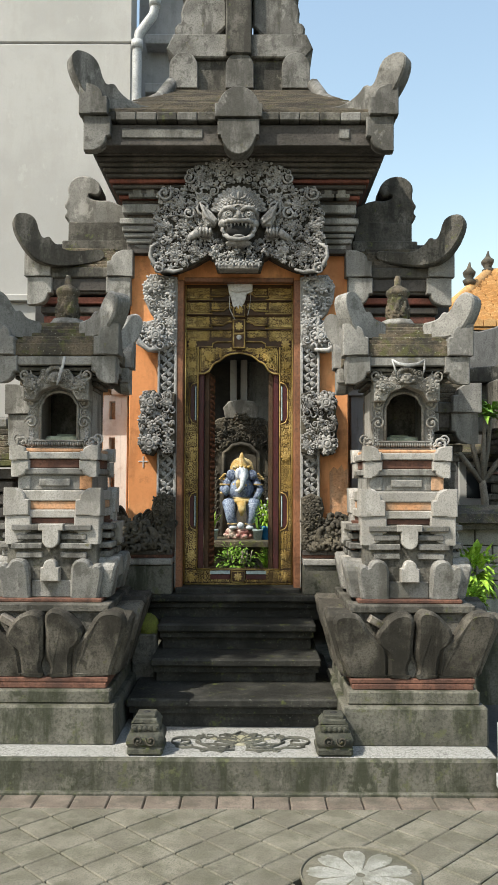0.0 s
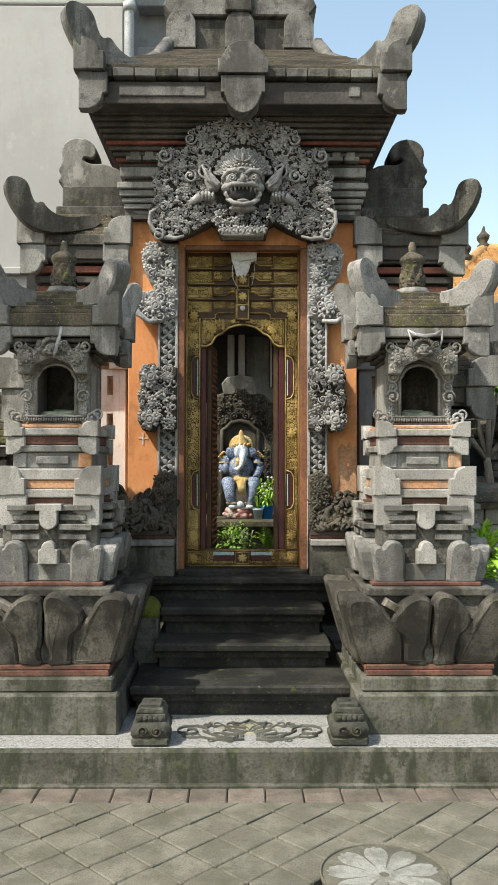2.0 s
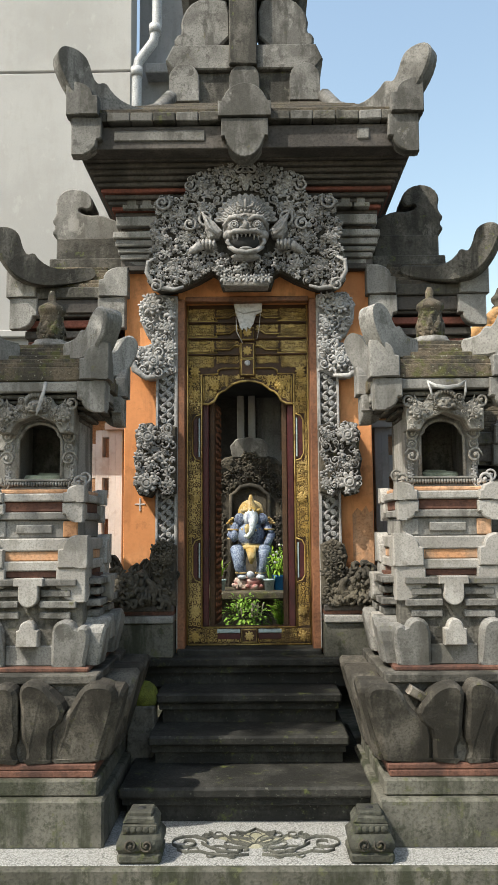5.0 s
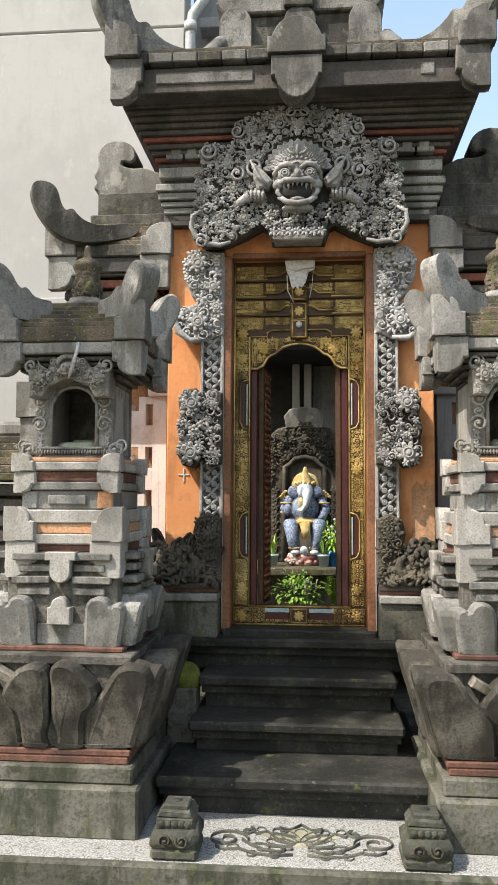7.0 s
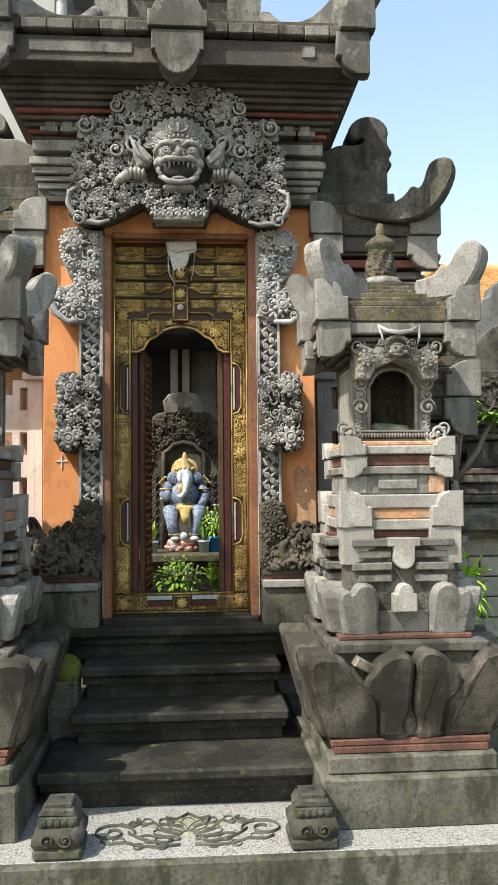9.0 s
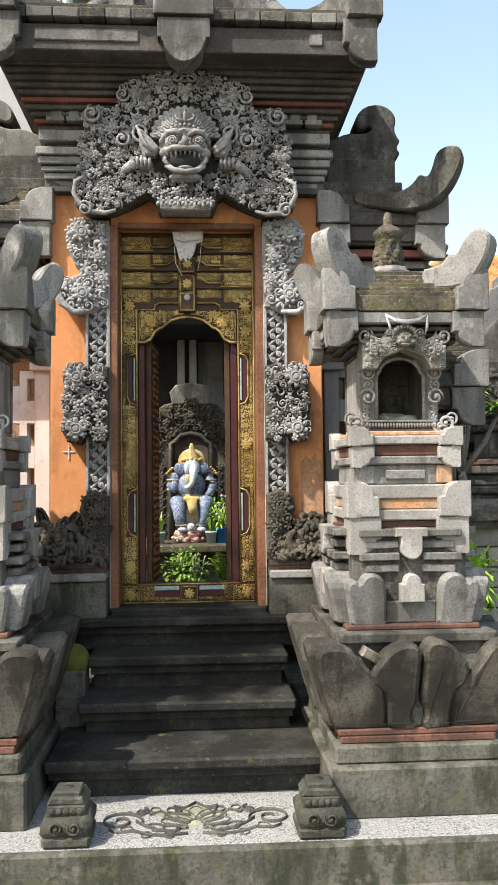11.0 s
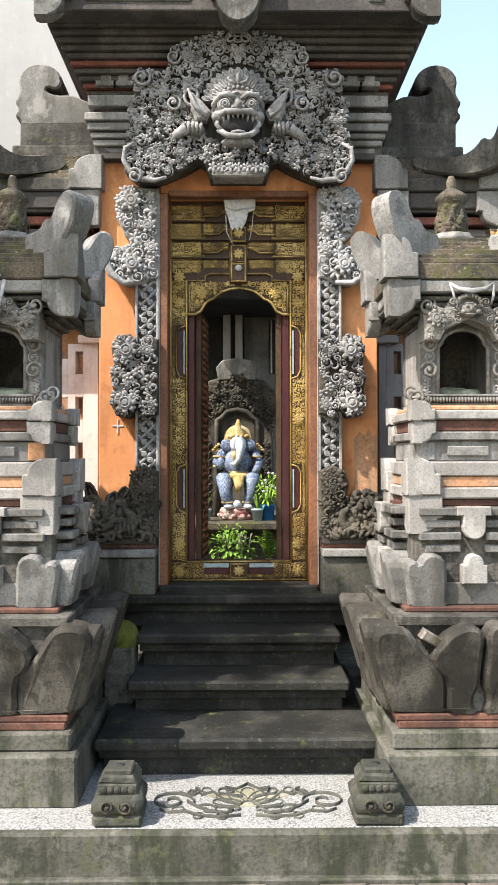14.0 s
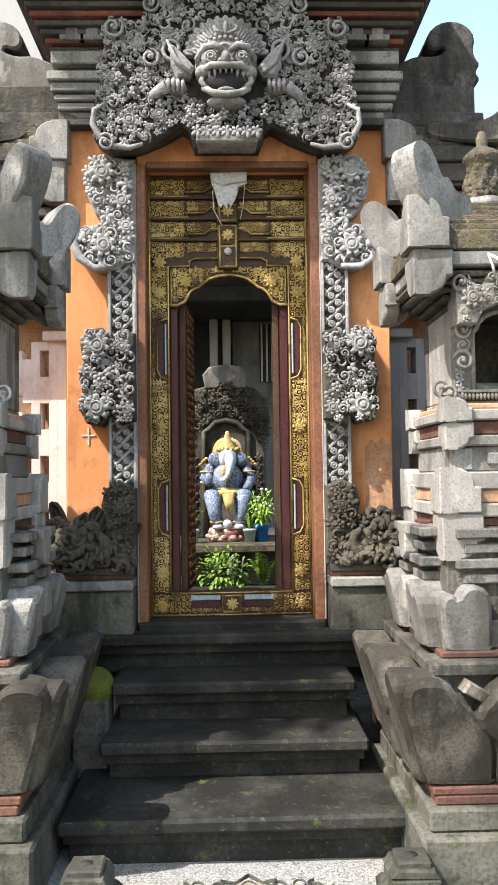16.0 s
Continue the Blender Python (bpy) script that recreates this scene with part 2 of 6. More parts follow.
WOOD = stone("brown_wood", (0.20, 0.085, 0.045), (0.26, 0.115, 0.06), stains=0.3, bump=0.15, rough=0.55)
WOOD_DARK = stone("dark_brown_wood", (0.05, 0.026, 0.013), (0.085, 0.045, 0.022), stains=0.2, bump=0.15, rough=0.6)
MAROON = stone("maroon_paint", (0.05, 0.012, 0.014), (0.08, 0.018, 0.02), stains=0.2, bump=0.08, rough=0.45)
GOLD = stone("gold_leaf_paint", (0.42, 0.288, 0.088), (0.57, 0.425, 0.17), stain=(0.095, 0.055, 0.02), stains=0.8, bump=0.2, rough=0.42, metal=0.35, grain=120.0)
PLASTER = stone("white_plaster", (0.35, 0.345, 0.335), (0.40, 0.395, 0.385), stain=(0.33, 0.32, 0.30), stains=0.3, bump=0.06, blotch=0.6, speck=0.08)
PLASTER_GREY = stone("grey_plaster", (0.24, 0.24, 0.245), (0.30, 0.30, 0.305), stain=(0.16, 0.16, 0.16), stains=0.4, bump=0.06, blotch=0.7, speck=0.1)
PINKISH = stone("pale_wall_block", (0.66, 0.605, 0.57), (0.74, 0.69, 0.65), stain=(0.42, 0.3, 0.24), stains=0.35, bump=0.15, speck=0.1)
PAVER = stone("paver_concrete", (0.142, 0.132, 0.103), (0.192, 0.18, 0.144), stain=(0.07, 0.07, 0.046), stains=0.45, bump=0.35, grain=130.0, random_tint=0.3, blotch=5.0)
PAVER_RED = stone("reddish_paver", (0.145, 0.118, 0.096), (0.195, 0.162, 0.134), stain=(0.06, 0.06, 0.045), stains=0.5, bump=0.35, grain=130.0, random_tint=0.35, blotch=5.0)
SAND = stone("joint_sand", (0.07, 0.066, 0.052), (0.10, 0.095, 0.075), stains=0.3, bump=0.5)
CLOTH = stone("white_cloth", (0.60, 0.60, 0.62), (0.54, 0.54, 0.56), stain=(0.5, 0.49, 0.47), stains=0.3, bump=0.1)
PEBBLE_DARK = stone("dark_pebbles", (0.10, 0.10, 0.085), (0.17, 0.17, 0.14), stains=0.2, bump=0.9, grain=140.0)
PEBBLE_TAN = stone("tan_pebbles", (0.30, 0.29, 0.20), (0.42, 0.40, 0.30), stains=0.2, bump=0.9, grain=140.0)
LEAF = stone("green_leaf", (0.12, 0.25, 0.03), (0.24, 0.40, 0.06), stain=(0.05, 0.09, 0.02), stains=0.25, bump=0.05, rough=0.5, blotch=12.0)
LEAF_BRIGHT = stone("bright_green_leaf", (0.25, 0.45, 0.04), (0.38, 0.58, 0.07), stain=(0.1, 0.2, 0.03), stains=0.2, bump=0.05, rough=0.5, blotch=12.0)
BARK = stone("grey_bark", (0.19, 0.17, 0.14), (0.27, 0.24, 0.2), stains=0.4, bump=0.5)
BLUE = stone("blue_plastic", (0.015, 0.17, 0.50), (0.02, 0.20, 0.55), stains=0.1, bump=0.03, rough=0.35)
CELADON = stone("pale_glazed_pot", (0.35, 0.45, 0.47), (0.42, 0.52, 0.54), stains=0.15, bump=0.03, rough=0.3)
# Grey plaster darkened in its base colour, in place of walls lying in shade
PLASTER_SHADE = stone("shade_plaster", (0.13, 0.13, 0.13), (0.19, 0.188, 0.185), stains=0.4, bump=0.06, blotch=0.7)
RAG = stone("grey_cloth", (0.34, 0.34, 0.34), (0.44, 0.44, 0.43), stains=0.4, bump=0.1)
# Near black in place of shade: courtyard wall and roof, mouth, holes, window
SHADE_BLACK = stone("shade_black", (0.02, 0.02, 0.02), (0.035, 0.035, 0.035), stains=0.1, bump=0.05)
TILE = stone("orange_roof_tile", (0.50, 0.27, 0.10), (0.58, 0.35, 0.15), stain=(0.3, 0.14, 0.05), stains=0.35, bump=0.2, blotch=2.0)
PIPE = stone("grey_pipe", (0.40, 0.41, 0.42), (0.46, 0.47, 0.48), stains=0.3, bump=0.02, rough=0.45)
BAMBOO = stone("bamboo", (0.48, 0.42, 0.22), (0.58, 0.52, 0.3), stains=0.3, bump=0.1, rough=0.5)
# Yard floor with its shade put into a dark base colour
YARD_SHADE = stone("shade_toned_yard_floor", (0.05, 0.05, 0.05), (0.075, 0.075, 0.073), stains=0.3, bump=0.3)
S_BLUE = stone("statue_blue_paint", (0.09, 0.125, 0.22), (0.32, 0.39, 0.50), stain=(0.04, 0.05, 0.11), stains=0.5, bump=0.5, rough=0.5, blotch=70.0)
S_WHITE = stone("statue_pale_paint", (0.66, 0.70, 0.72), (0.46, 0.53, 0.60), stain=(0.08, 0.1, 0.2), stains=0.6, bump=0.5, rough=0.5, blotch=22.0)
S_GOLD = stone("statue_gold_paint", (0.44, 0.30, 0.09), (0.60, 0.50, 0.28), stain=(0.25, 0.12, 0.03), stains=0.4, bump=0.3, rough=0.5, blotch=12.0)
S_PINK = stone("statue_pink_paint", (0.34, 0.14, 0.13), (0.62, 0.56, 0.48), stain=(0.16, 0.09, 0.07), stains=0.4, bump=0.3, rough=0.5, blotch=12.0)


def pebbles(name):
    """White pebble-wash floor with dark chips."""
    m, nt, b = shader(name)
    co = nt.nodes.new("ShaderNodeNewGeometry").outputs["Position"]
    v = nod(nt, "ShaderNodeTexVoronoi", Scale=130.0)
    nt.links.new(co, v.inputs["Vector"])
    col = mixed(nt, ramp(nt, v.outputs["Distance"], 0.25, 0.75), (0.36, 0.36, 0.348), (0.19, 0.19, 0.178))
    sep = nt.nodes.new("ShaderNodeSeparateColor")
    nt.links.new(v.outputs["Color"], sep.inputs[0])
    big = noise_tex(nt, co, 4.5, 6.0, 0.7)
    chips = times(nt, ramp(nt, sep.outputs[0], 0.86, 0.9), ramp(nt, big, 0.3, 0.6))
    col = mixed(nt, chips, col, (0.09, 0.09, 0.085))
    col = mixed(nt, times(nt, ramp(nt, big, 0.56, 0.75), 0.5), col, (0.25, 0.25, 0.22))
    nt.links.new(col, b.inputs["Base Color"])
    b.inputs["Roughness"].default_value = 0.7
    bm = nod(nt, "ShaderNodeBump", Strength=0.5, Distance=0.004)
    nt.links.new(v.outputs["Distance"], bm.inputs["Height"])
    bm.invert = True
    nt.links.new(bm.outputs["Normal"], b.inputs["Normal"])
    return m


PEBBLE = pebbles("white_pebbles")
PEBBLE_WORN = stone("worn_pale_pebbles", (0.25, 0.25, 0.225), (0.36, 0.36, 0.33), stain=(0.14, 0.14, 0.11), stains=0.7, bump=0.8, grain=150.0, blotch=9.0)


def glass_pane(name):
    m, nt, b = shader(name)
    b.inputs["Base Color"].default_value = (0.03, 0.035, 0.04, 1)
    b.inputs["Roughness"].default_value = 0.06
    return m


PANE = glass_pane("dark_glass")


# ---- large structure ----
tagged(part("ground", Mesh().box(-60, 60, -40, 80, -0.6, -0.035, 0.01), SAND), "sandy ground under the paving", "ground", kind="structure")
tagged(part("yard_floor", Mesh().box(1.46, 12, 4.55, 30, -0.03, 0.0, 0.004), YARD_SHADE), "yard floor beside the gate, coloured dark in place of shade", "floor", kind="structure")

P_FRONT, P_TOP = 4.47, 0.185
platform = thing("platform", "mossy concrete platform with white pebble top before the gate", "platform", kind="structure")
part("body", Mesh().box(-9.0, 1.47, P_FRONT, 8.5, -0.02, P_TOP - 0.004, 0.012).rough(0.004, 5), CONCRETE, platform)
part("foot_strip", Mesh().box(-9.0, 1.48, P_FRONT - 0.03, P_FRONT + 0.01, -0.03, 0.012, 0.006), CONCRETE, platform)
part("pebble_top", Mesh().box(-9.0, 1.45, P_FRONT + 0.035, 5.2, P_TOP - 0.02, P_TOP, 0.002), PEBBLE, platform)

# stairs: top z, front y, half width
stairs = thing("stairs", "four worn dark stone steps with projecting treads", "stairs", kind="structure")
STEPS = [(0.375, 4.96, 0.66), (0.54, 5.32, 0.56), (0.72, 5.56, 0.545), (0.89, 5.79, 0.95)]
for k, (z, y, w) in enumerate(STEPS):
    low = P_TOP if k == 0 else STEPS[k - 1][0]
    part("riser", Mesh().box(-w + 0.03, w - 0.03, y + 0.085, 6.3, low - 0.02, z - 0.05, 0.004).rough(0.003, 5), STEP, stairs)
    part("riser_course", Mesh().box(-w + 0.015, w - 0.015, y + 0.045, 6.25, z - 0.10, z - 0.06, 0.004).rough(0.003, 5), STEP, stairs)
    part("tread", Mesh().box(-w, w, y, 6.3, z - 0.055, z, 0.012).rough(0.004, 6), STEP, stairs)

# main wall of the gate with its door recess
gate = thing("temple_gate_wall", "orange brick temple gate wall with grey stone trim", "gate", kind="structure")
for s in (-1, 1):
    a, b = sorted((s * 0.46, s * 0.82))
    part("brick_wall", Mesh().box(a, b, 6.0, 6.75, 0.89, 3.47, 0.006), ORANGE, gate)
    a, b = sorted((s * 0.41, s * 0.46))
    part("door_jamb", Mesh().box(a, b, 5.93, 6.75, 0.89, 3.2, 0.006), WOOD, gate)
    a, b = sorted((s * 0.456, s * 0.464))
    part("jamb_fillet", Mesh().box(a, b, 5.922, 5.95, 0.925, 3.2, 0.003), PALE, gate)
for s in (-1, 1):
    a, b = sorted((s * 0.47, s * 0.82))
    part("rear_wall", Mesh().box(a, b, 6.75, 7.6, 0.89, 3.74, 0.006), ORANGE, gate)
part("lintel", Mesh().box(-0.46, 0.46, 5.97, 6.75, 3.2, 3.60, 0.006), ORANGE, gate)
part("lintel_edge", Mesh().box(-0.41, 0.41, 5.955, 6.02, 3.19, 3.225, 0.005), WOOD, gate)
part("head_wall", Mesh().box(-0.82, 0.82, 6.05, 6.75, 3.47, 4.1, 0.006), CORNICE, gate)
part("sill", Mesh().box(-0.46, 0.46, 5.9, 6.75, 0.85, 0.925, 0.01).rough(0.003), STEP, gate)

# stepped grey capitals at both sides of the head
for s in (-1, 1):
    for z0, z1, w, dy in ((3.43, 3.47, 0.80, 0.0), (3.47, 3.51, 0.84, 0.02), (3.51, 3.545, 0.855, 0.035), (3.55, 3.60, 0.87, 0.05), (3.60, 3.65, 0.885, 0.07), (3.69, 3.76, 0.87, 0.05)):
        a, b = sorted((s * 0.5, s * w))
        part("capital_course", Mesh().box(a, b, 5.93 - dy, 6.6, z0, z1 - 0.004, 0.006).rough(0.002), GREY, gate)
    a, b = sorted((s * 0.55, s * 0.84))
    part("capital_core", Mesh().box(a, b, 5.93, 6.6, 3.40, 3.8, 0.004), CORNICE, gate)
    for k in range(2):
        x = s * (0.66 + 0.1 * k)
        part("capital_step_block", Mesh().prism([(x - 0.06, 3.80), (x + 0.06, 3.80), (x + 0.06, 3.83), (x + 0.03, 3.83), (x + 0.03, 3.87), (x - 0.03, 3.87), (x - 0.03, 3.83), (x - 0.06, 3.83)], 5.86, 5.95), GREY, gate)

# flaring cornice under the roof
for k in range(11):
    f = k / 10
    z = 3.74 + 0.30 * f
    w = 0.86 + 0.19 * f
    y = 5.95 - 0.29 * f
    part("cornice_course", Mesh().box(-w, w, y, 8.6, z, z + 0.028, 0.005).rough(0.002, 4), CORNICE_RED if k in (0, 2, 5) else CORNICE, gate)


# ---- stone shapes shared by all roofs and tiers ----
def soft(poly, n=1):
    """Cuts an outline's corners round."""
    for _ in range(n):
        out = []
        for p, q in zip(poly, poly[1:] + poly[:1]):
            out += [(0.75 * p[0] + 0.25 * q[0], 0.75 * p[1] + 0.25 * q[1]), (0.25 * p[0] + 0.75 * q[0], 0.25 * p[1] + 0.75 * q[1])]
        poly = out
    return poly


def ear_shape(w, h, upper=True):
    """Corner stone seen from the front, its outer edge at u = 0; rounded towards the middle."""
    pts = [(0, 0), (0, h)] if upper else [(0, h), (0, 0)]
    arc = []
    for k in range(8):
        a = math.radians(90 * k / 7)
        arc.append((w * (0.36 + 0.48 * math.sin(a)), h * (0.60 + 0.40 * math.cos(a))))
    arc += [(w * 0.88, h * 0.60), (w, h * 0.57), (w, 0)]
    if not upper:
        arc = [(u, h - v) for u, v in arc]
    return pts + arc


def ear_mesh(w, h, upper=True, mat=None, name="corner_stone"):
    """One corner stone with rounded shoulders on both of its faces; outer corner at the origin, body to +x and +y."""
    g = Mesh()
    shape = ear_shape(w, h, upper)
    g.prism([(u, v) for u, v in shape], 0.0, w * 0.42, "xz", 0.008)
    g.prism([(u, v) for u, v in shape], 0.003, w * 0.42, "yz", 0.008)
    return g.rough(0.003, 9).data(name, mat or GREY)


def corners(parent, data, x, y, z, name="corner_stone", back=True, ctr=(0, 0), left_out=None):
    for sx in (-1, 1):
        for sy in (-1, 1):
            if sy > 0 and not back or (sx, sy) == left_out:
                continue
            m = Matrix.Translation((ctr[0] + sx * x, ctr[1] + sy * y, z)) @ Matrix.Diagonal((-sx, -sy, 1, 1))
            piece(name, data, parent, m)


HORN = [(0, .25), (.2, .12), (.38, .04), (.58, .0), (.72, .05), (.84, .18), (.94, .40), (1.01, .66), (1.03, .85), (1.01, .96), (.96, 1.02), (.88, 1.02), (.81, .96), (.775, .85), (.75, .69), (.72, .58),
        (.69, .545), (.655, .59), (.62, .585), (.59, .50), (.52, .40), (.42, .35), (.30, .36), (.16, .42), (.0, .46)]


TONGUE = [(0, .06), (.15, .02), (.55, .0), (.74, .10), (.90, .36), (.99, .62), (1.01, .82), (.96, .95), (.86, 1.01), (.74, .97), (.64, .83), (.56, .66), (.49, .58), (.43, .62), (.37, .58), (.30, .46), (.14, .42), (0, .42)]


def horn_mesh(length, height, thick, mat, shape=HORN):
    g = Mesh()
    g.prism(soft([(p[0] * length, p[1] * height) for p in shape]), -thick / 2, thick / 2, "xz", 0.012)
    return g.rough(0.003, 8).data("hip_horn", mat)


def horns(parent, data, x, y, z, length, back=True, ctr=(0, 0), spread=45, left_out=None):
    """Swept hip ridges whose tips end over the roof's corners."""
    for sx in (-1, 1):
        for sy in (-1, 1):
            if sy > 0 and not back or (sx, sy) == left_out:
                continue
            a = math.atan2(sy * math.sin(radians(spread)), sx * math.cos(radians(spread)))
            tip = Vector((ctr[0] + sx * x, ctr[1] + sy * y, z))
            root = tip - Vector((math.cos(a), math.sin(a), 0)) * length
            piece("hip_horn", data, parent, Matrix.Translation(root) @ Matrix.Rotation(a, 4, "Z"))


def courses(parent, hx0, hy0, hx1, hy1, z0, z1, n, mat, ctr=(0, 0), name="roof_course"):
    for k in range(n):
        f = k / max(1, n - 1)
        hx, hy = hx0 + (hx1 - hx0) * f, hy0 + (hy1 - hy0) * f
        h = (z1 - z0) / n
        part(name, Mesh().box(ctr[0] - hx, ctr[0] + hx, ctr[1] - hy, ctr[1] + hy, z0 + k * h, z0 + (k + 1) * h - 0.002, 0.004).rough(0.005, 6), mat, parent)


def lobed(w, h, up=True):
    """Bracket-shaped outline: square shoulders with a round lobe above (or below)."""
    pts = [(-w, 0), (-w, h * 0.45), (-w * 0.86, h * 0.45), (-w * 0.82, h * 0.55)]
    for k in range(11):
        a = math.radians(160 - 14 * k)
        pts.append((w * 0.80 * math.cos(a) / math.cos(radians(20)), h * (0.55 + 0.45 * (math.sin(a) - math.sin(radians(20))) / (1 - math.sin(radians(20))))))
    pts += [(w * 0.82, h * 0.55), (w * 0.86, h * 0.45), (w, h * 0.45), (w, 0)]
    return pts if up else [(x, -z) for x, z in pts]


# ---- main roof ----
roof = thing("gate_roof", "dark layered stone gate roof with swept grey hip horns", "roof", kind="structure")
RC = (0.0, 7.6)
RX, RY = 1.06, 2.10
part("eave_beam", Mesh().box(-RX + 0.03, RX - 0.03, RC[1] - RY + 0.03, RC[1] + RY - 0.03, 4.05, 4.20, 0.006), CORNICE, roof)
part("eave_panel", Mesh().box(-0.82, -0.25, RC[1] - RY + 0.02, RC[1] - RY + 0.06, 4.10, 4.17, 0.006).rough(0.004), GREY_MID, roof, "worn pale patch on the beam")
part("eave_panel", Mesh().box(0.70, 0.78, RC[1] - RY + 0.02, RC[1] - RY + 0.06, 4.10, 4.17, 0.006).rough(0.004), GREY_MID, roof)
for k in range(14):
    x = -RX + 0.06 + k * (2 * RX - 0.12) / 14
    part("eave_tile", Mesh().box(x, x + (2 * RX - 0.12) / 14 - 0.004, RC[1] - RY - 0.01, RC[1] - RY + 0.3, 4.215, 4.275, 0.006).rough(0.004, 9), GREY_MID if k in (1, 2, 4, 9, 12) else GREY_DARK, roof)
courses(roof, RX - 0.05, RY - 0.03, 0.64, 0.26, 4.275, 5.36, 26, ROOF, RC)
for sx in (-1, 1):
    for sy in (-1, 1):
        g = Mesh()
        g.tube([(sx * u, RC[1] + sy * v, z) for u, v, z in ((0.90, 1.75, 4.44), (0.80, 1.25, 4.70), (0.72, 0.75, 5.02), (0.66, 0.34, 5.36))], [0.075, 0.065, 0.06, 0.06], 8)
        part("hip_ridge", g.rough(0.006, 7), GREY_MID, roof, "worn grey ridge stones")
corners(roof, ear_mesh(0.20, 0.21, True, GREY_MID), RX + 0.05, RY + 0.05, 4.245, ctr=RC)
corners(roof, ear_mesh(0.19, 0.24, False, GREY_MID), RX + 0.02, RY + 0.02, 4.0, ctr=RC)
horns(roof, horn_mesh(0.80, 0.40, 0.11, GREY_MID), RX + 0.10, RY + 0.05, 4.27, 0.80, ctr=RC, spread=33)
part("front_crest", Mesh().prism(lobed(0.165, 0.215), RC[1] - RY - 0.05, RC[1] - RY + 0.1), GREY_MID, roof, "lobed grey crest stone").location = (0, 0, 4.225)
part("front_pendant", Mesh().prism(lobed(0.145, 0.25, False), RC[1] - RY - 0.035, RC[1] - RY + 0.1), GREY_MID, roof, "lobed grey pendant stone").location = (0, 0, 4.215)

# crown tower over the roof
tower = thing("roof_tower", "weathered grey stone finial tower over the gate roof", "tower", kind="structure")
T = (0.0, 6.2)
part("base_course", Mesh().box(-0.5, 0.5, T[1] - 0.28, T[1] + 0.28, 4.73, 4.98, 0.01).rough(0.004), GREY_DARK, tower)
for x in (-0.42, 0.0, 0.42):
    w = 0.105
    shape = [(x - w, 4.735), (x - w, 4.90)] + [(x + w * math.cos(radians(a)), 4.90 + 0.11 * math.sin(radians(a))) for a in range(170, 9, -20)] + [(x + w, 4.90), (x + w, 4.735)]
    part("round_stone", Mesh().prism(shape, T[1] - 0.34, T[1] - 0.2), GREY_MID, tower)
for z0, z1, w, dep in ((4.98, 5.16, 0.55, 0.32), (5.55, 5.70, 0.46, 0.28), (5.70, 5.86, 0.40, 0.25), (6.2, 6.34, 0.33, 0.2), (6.34, 6.6, 0.2, 0.15), (6.6, 7.0, 0.1, 0.1)):
    part("tower_course", Mesh().prism([(-w, z0 + 0.07), (-w + 0.06, z0), (w - 0.06, z0), (w, z0 + 0.07), (w - 0.05, z1), (-w + 0.05, z1)], T[1] - dep, T[1] + dep, c=0.01).rough(0.004), GREY_MID, tower)
for s in (-1, 1):
    for z, k in ((5.16, 1.0), (5.86, 0.8)):
        shape = [(0.10 * k, 0), (0.47 * k, 0), (0.50 * k, 0.06), (0.475 * k, 0.11), (0.44 * k, 0.12), (0.455 * k, 0.22), (0.40 * k, 0.33), (0.30 * k, 0.39), (0.2 * k, 0.38), (0.10 * k, 0.36)]
        part("carved_wing_stone", Mesh().prism(soft([(s * u, z + v * k) for u, v in shape]), T[1] - 0.27 * k, T[1] + 0.27 * k, c=0.014).rough(0.005), GREY_MID, tower)
part("center_shaft", Mesh().box(-0.105, 0.09, T[1] - 0.36, T[1] + 0.2, 4.99, 6.5, 0.01).rough(0.004), GREY_DARK, tower)


# ---- wings: roofed side pillars behind the shrines ----
def wing(x, z_eave, hx, y, label, tall=True):
    w = thing("wing_pillar", label, "pillar", group="wing pillars of the gate", at=(x, y, 0))
    hy = 0.36 if tall else 0.2
    part("body", Mesh().box(-hx + 0.12, hx - 0.12, -hy + 0.12, hy - 0.02, 2.60 if tall else 0.185, z_eave - 0.18, 0.006), GREY_DARK, w)
    for k in range(6):
        f = k / 5
        part("under_course", Mesh().box(-hx + 0.13 - 0.09 * f, hx - 0.13 + 0.09 * f, -hy + 0.13 - 0.09 * f, hy, z_eave - 0.42 + 0.07 * k, z_eave - 0.42 + 0.07 * k + 0.05, 0.006).rough(0.003), (CORNICE_RED, CORNICE)[k % 2] if tall else GREY_DARK, w)
    part("eave_beam", Mesh().box(-hx + 0.02, hx - 0.02, -hy + 0.02, hy, z_eave - 0.05, z_eave + 0.05, 0.006).rough(0.003), CORNICE, w)
    part("eave_band", Mesh().box(-hx, hx, -hy, hy, z_eave + 0.05, z_eave + 0.13, 0.008).rough(0.004), GREY_DARK, w)
    courses(w, hx - 0.03, hy - 0.03, hx * 0.62, hy * 0.5, z_eave + 0.13, z_eave + 0.33, 6, ROOF_MOSS if x < 0 else ROOF)
    corners(w, ear_mesh(0.20, 0.20, True, GREY), hx + 0.03, hy + 0.03, z_eave + 0.055, back=False)
    corners(w, ear_mesh(0.19, 0.21, False, GREY), hx + 0.01, hy + 0.01, z_eave - 0.16, back=False)
    return w


